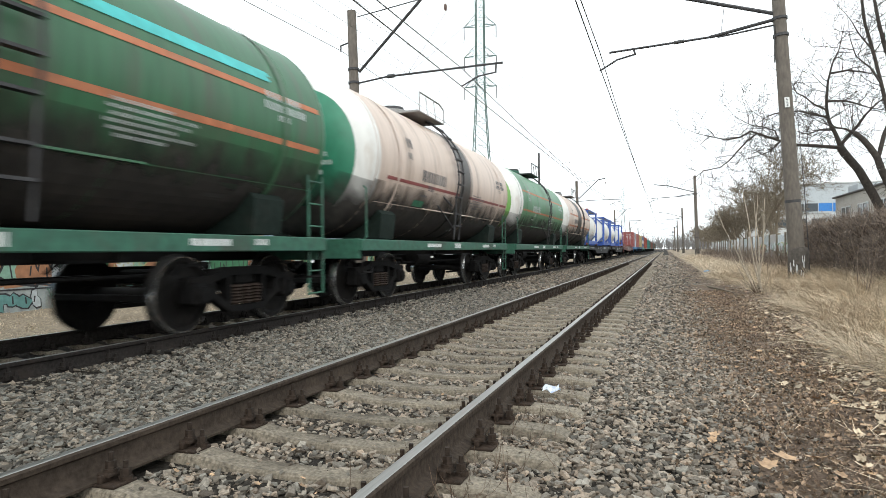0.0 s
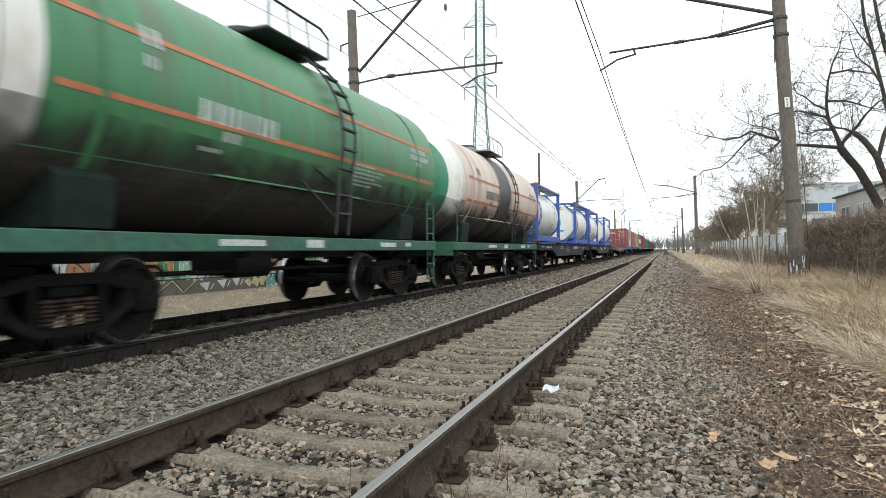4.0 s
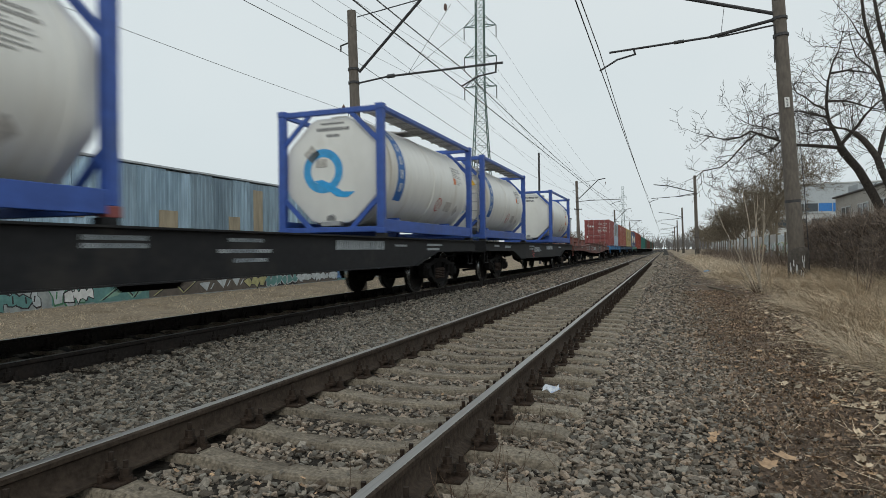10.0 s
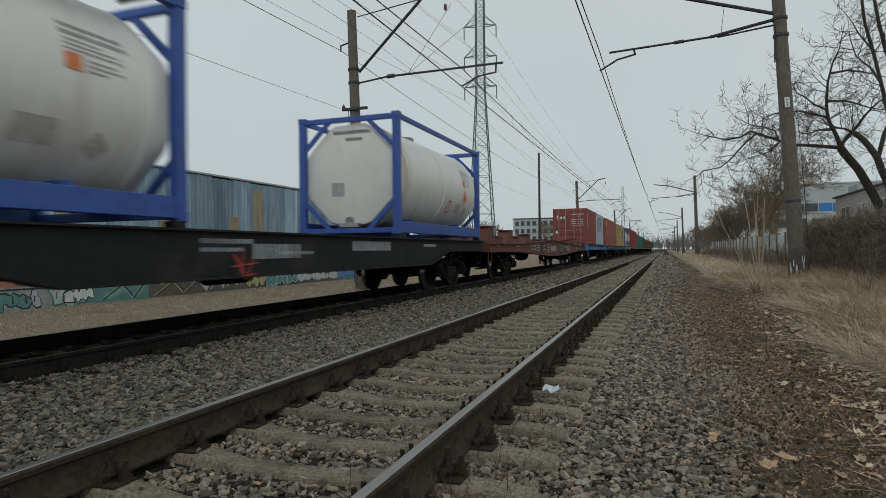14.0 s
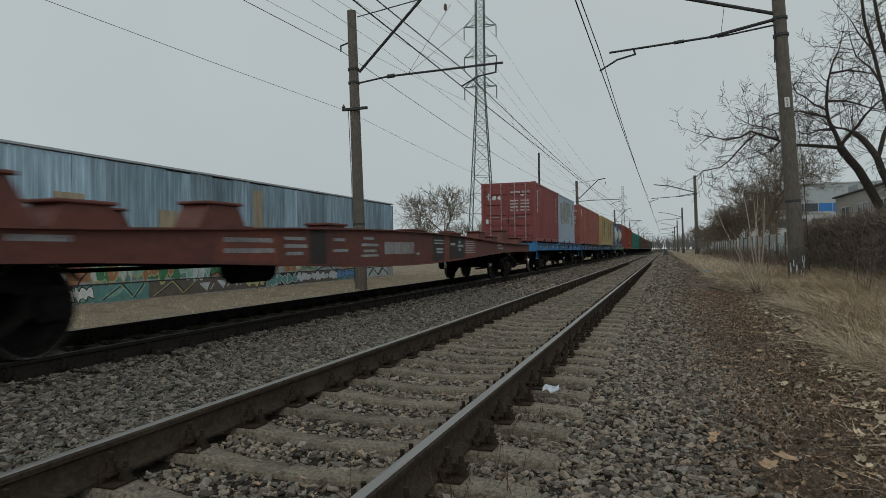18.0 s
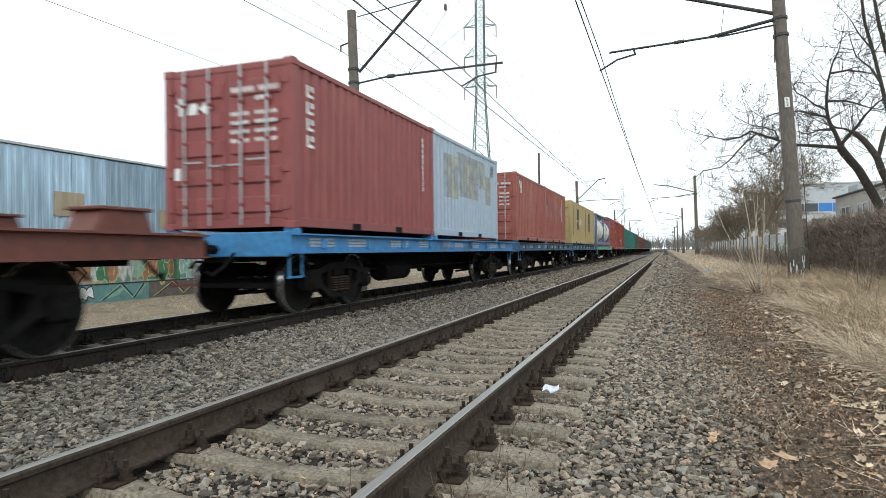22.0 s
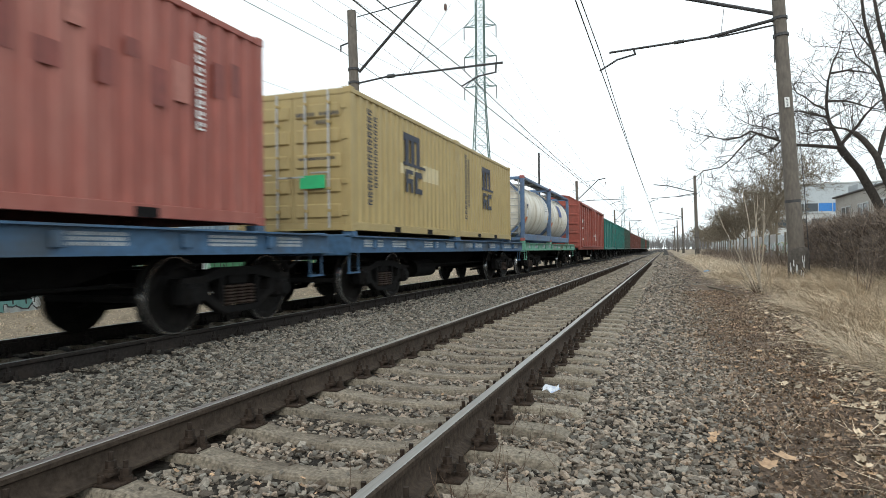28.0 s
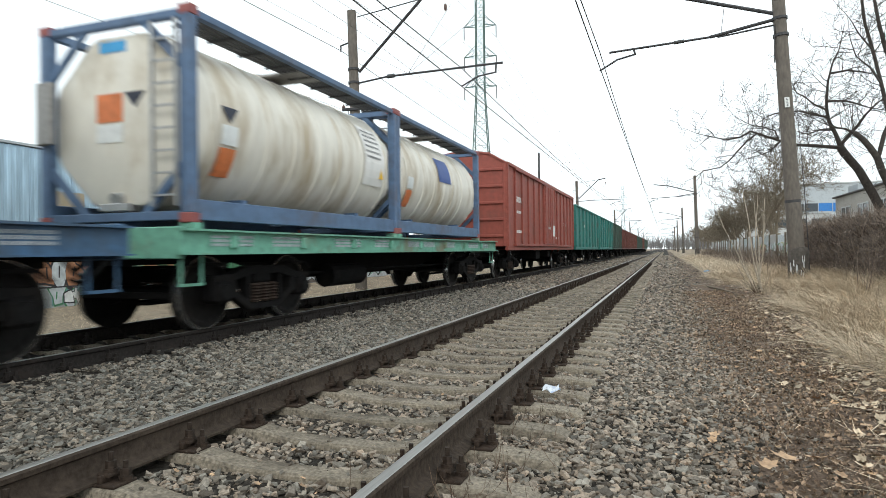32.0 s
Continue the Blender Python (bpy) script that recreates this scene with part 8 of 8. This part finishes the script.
stones("ballast_stones", 24000, -5.6, 2.2, -12.0, 1.7, (0.026, 0.044), "stone_brown", "crushed stones of the bed beside and behind", fade, True, BLOCKS)


# leaves and twigs
def surf(xs_):
    return np.maximum(gz(xs_) + 0.045, np.where(xs_ < 0.96, np.interp(xs_, bx, bz) + 0.012, -9))


def leaf(seed):
    r = np.random.RandomState(seed)
    rad = [1, 0.62, 0.9, 0.6, 0.75, 0.45, 0.5, 0.45, 0.8, 0.55, 0.9, 0.66]
    v = [(0, 0, 0.0)] + [(math.sin(i * math.tau / 12) * q * r.uniform(0.85, 1.1), math.cos(i * math.tau / 12) * q, 0.28 * q * q * r.uniform(0.3, 1.2)) for i, q in enumerate(rad)]
    f = [(0, i + 1, (i + 1) % 12 + 1) for i in range(12)]
    return np.array(v), np.array(f)


LEAVES = [leaf(s) for s in range(5)]
n = 900
y = 2.2 + 20 * nr.rand(n) ** 1.6
x = nr.normal(1.55, 0.55, n) + 0.03 * y
k = (x < 0.33 * y + 0.6) & (x > 0.2)
x, y = x[k], y[k]
scatter("dead_leaves", LEAVES, rows_of(len(x), x, y, surf(x) + 0.018, nr.uniform(0.02, 0.055, len(x)), 0.4), "leaf", "curled brown dead leaves scattered on the path", "leaves")
n = 420
y = 3.5 + 12 * nr.rand(n) ** 1.2
x = grass_edge(y) + nr.normal(-0.25, 0.24, n)
k = x < 0.33 * y + 0.6
x, y = x[k], y[k]
scatter("pale_leaves", LEAVES, rows_of(len(x), x, y, surf(x) + 0.025, nr.uniform(0.025, 0.06, len(x)), 0.5), "leaf_pale", "pale fallen leaves along the edge of the grass", "leaves")
n = 150
y, x = 1.9 + 9 * nr.rand(n) ** 1.4, nr.uniform(-3.2, 0.6, n)
scatter("dead_leaves", LEAVES, rows_of(n, x, y, np.interp(x, bx, bz) + 0.03, nr.uniform(0.012, 0.03, n), 0.5), "leaf", "brown leaves caught between the sleepers", "leaves")
n = 9000
y = 2.0 + 16 * nr.rand(n) ** 1.5
x = nr.normal(1.1, 0.55, n) + 0.01 * y
k = (x < 0.33 * y + 0.6) & (x > 0.25)
x, y = x[k], y[k]
r_ = rows_of(len(x), x, y, surf(x) + 0.02, nr.uniform(0.05, 0.22, len(x)), 0.0)
r_[:, 3] = nr.uniform(0.003, 0.006, len(x))
r_[:, 7] = nr.uniform(1.35, 1.75, len(x))
scatter("twig_litter", [strand(2, 0.1), strand(3, 0.3), strand(2, -0.2)], r_, "twig", "fine dead twigs and stalks on the soil", "twigs")
n = 3000
y = 2.0 + 14 * nr.rand(n) ** 1.5
x = nr.normal(1.7, 0.6, n) + 0.02 * y
k = (x < 0.33 * y + 0.6) & (x > 0.5)
x, y = x[k], y[k]
r_ = rows_of(len(x), x, y, surf(x) + 0.022, nr.uniform(0.08, 0.3, len(x)), 0.0)
r_[:, 3] = nr.uniform(0.003, 0.006, len(x))
r_[:, 7] = nr.uniform(1.3, 1.75, len(x))
scatter("straw_litter", [strand(2, 0.1), strand(3, 0.3), strand(2, -0.2)], r_, "straw", "loose straw stalks on the soil", "straw")

n = 30000
y = 1.9 + 18 * nr.rand(n) ** 1.5
x = nr.normal(1.15, 0.5, n)
k = (x < 0.33 * y + 0.6) & (x > 0.0) & (x < 2.6)
x, y = x[k], y[k]
scatter("leaf_crumbs", [leaf(30), leaf(31), strand(1, 0.1), strand(2, 0.4)], rows_of(len(x), x, y, surf(x) + nr.uniform(0.004, 0.022, len(x)), nr.uniform(0.008, 0.024, len(x)), 0.9), "mulch", "crumbled brown leaf litter on the soil", "leaf litter")
n = 800
y, x = 1.9 + 4 * nr.rand(n) ** 1.6, -0.95 + nr.normal(0, 0.2, n)
r_ = rows_of(n, x, y, np.interp(x, bx, bz) + 0.04, nr.uniform(0.06, 0.26, n), 0.0)
r_[:, 3] = nr.uniform(0.003, 0.007, n)
r_[:, 7] = nr.uniform(1.3, 1.62, n)
scatter("twig_litter", [strand(3, 0.3), strand(3, 0.7), strand(3, -0.4)], r_, "twig", "dry twigs caught beside the rail", "twigs")

# single things by the track
big = [(-0.12, 2.75, -0.2, 0.075, 20), (0.62, 3.9, -0.27, 0.10, 75), (0.78, 4.0, -0.28, 0.085, 160), (0.5, 3.75, -0.27, 0.07, 300)]
for x, y, z, s_, turn in big:
    v, f = LEAVES[int(turn) % 5]
    sh = Shape().add([tuple(p * s_) for p in v], [tuple(int(i) for i in t) for t in f])
    solid("maple_leaf", sh, "leaf", "large curled pale brown maple leaf on the stones", "leaf", "large fallen leaves", m=pose(x, y, z + 0.05, 8, 5, turn))
wr = Shape()
for i in range(5):
    for j in range(4):
        wr.v.append((0.035 * (i - 2) + 0.01 * math.sin(j * 2), 0.024 * (j - 1.5), 0.03 + 0.024 * math.sin(i * 2.1 + j * 1.7)))
wr.f = [(j + 4 * i, j + 4 * i + 1, j + 4 * i + 5, j + 4 * i + 4) for i in range(4) for j in range(3)]
solid("crumpled_wrapper", wr, "paper", "crumpled white and blue wrapper on a sleeper end", "wrapper", m=pose(-0.86, 4.9, -0.16, 20, 0, 15))
solid("plank", Shape().box(-0.35, 0.35, -0.09, 0.09, 0, 0.04, 0.008), "plank", "short weathered plank lying beside the path", "plank", m=pose(1.15, 22.5, -0.31, 0, 0, -10))
solid("fallen_branch", Shape().path([(0, 0, 0.03), (0.25, -1.6, 0.05), (0.45, -3.0, 0.04), (0.55, -4.3, 0.02)], 0.03, 6), "bark_tan", "long fallen branch lying along the path", "branch", m=pose(1.25, 21.6, -0.30))
solid("plastic_scrap", Shape().add([(-0.2, 0, 0), (0.15, 0.05, 0.06), (0.25, 0.3, 0.02), (-0.1, 0.35, 0.09), (0, 0.15, 0.12)], [(0, 1, 4), (1, 2, 4), (2, 3, 4), (3, 0, 4)]), "plastic_blue", "scrap of blue plastic film in the grass", "litter", m=pose(1.9, 33, -0.22))


# ---- what moves ----
def motions():
    """The train rolls towards the camera, slowing very slightly; the wheels roll with it."""
    for ob, q, x, z in TRAIN:
        walk(ob, [(t, pose(XF + x, q - gone(t), z + ZF)) for t in range(0, 33, 2)])
    times = [0.13 * i for i in range(247)]
    turns = [(gone(t) - gone(0)) / R_WHEEL for t in times]
    for ob, y in WHEELS:
        walk(ob, [(t, Matrix.Translation((0, y, R_WHEEL)) @ Matrix.Rotation(a, 4, "X")) for t, a in zip(times, turns)])


motions()
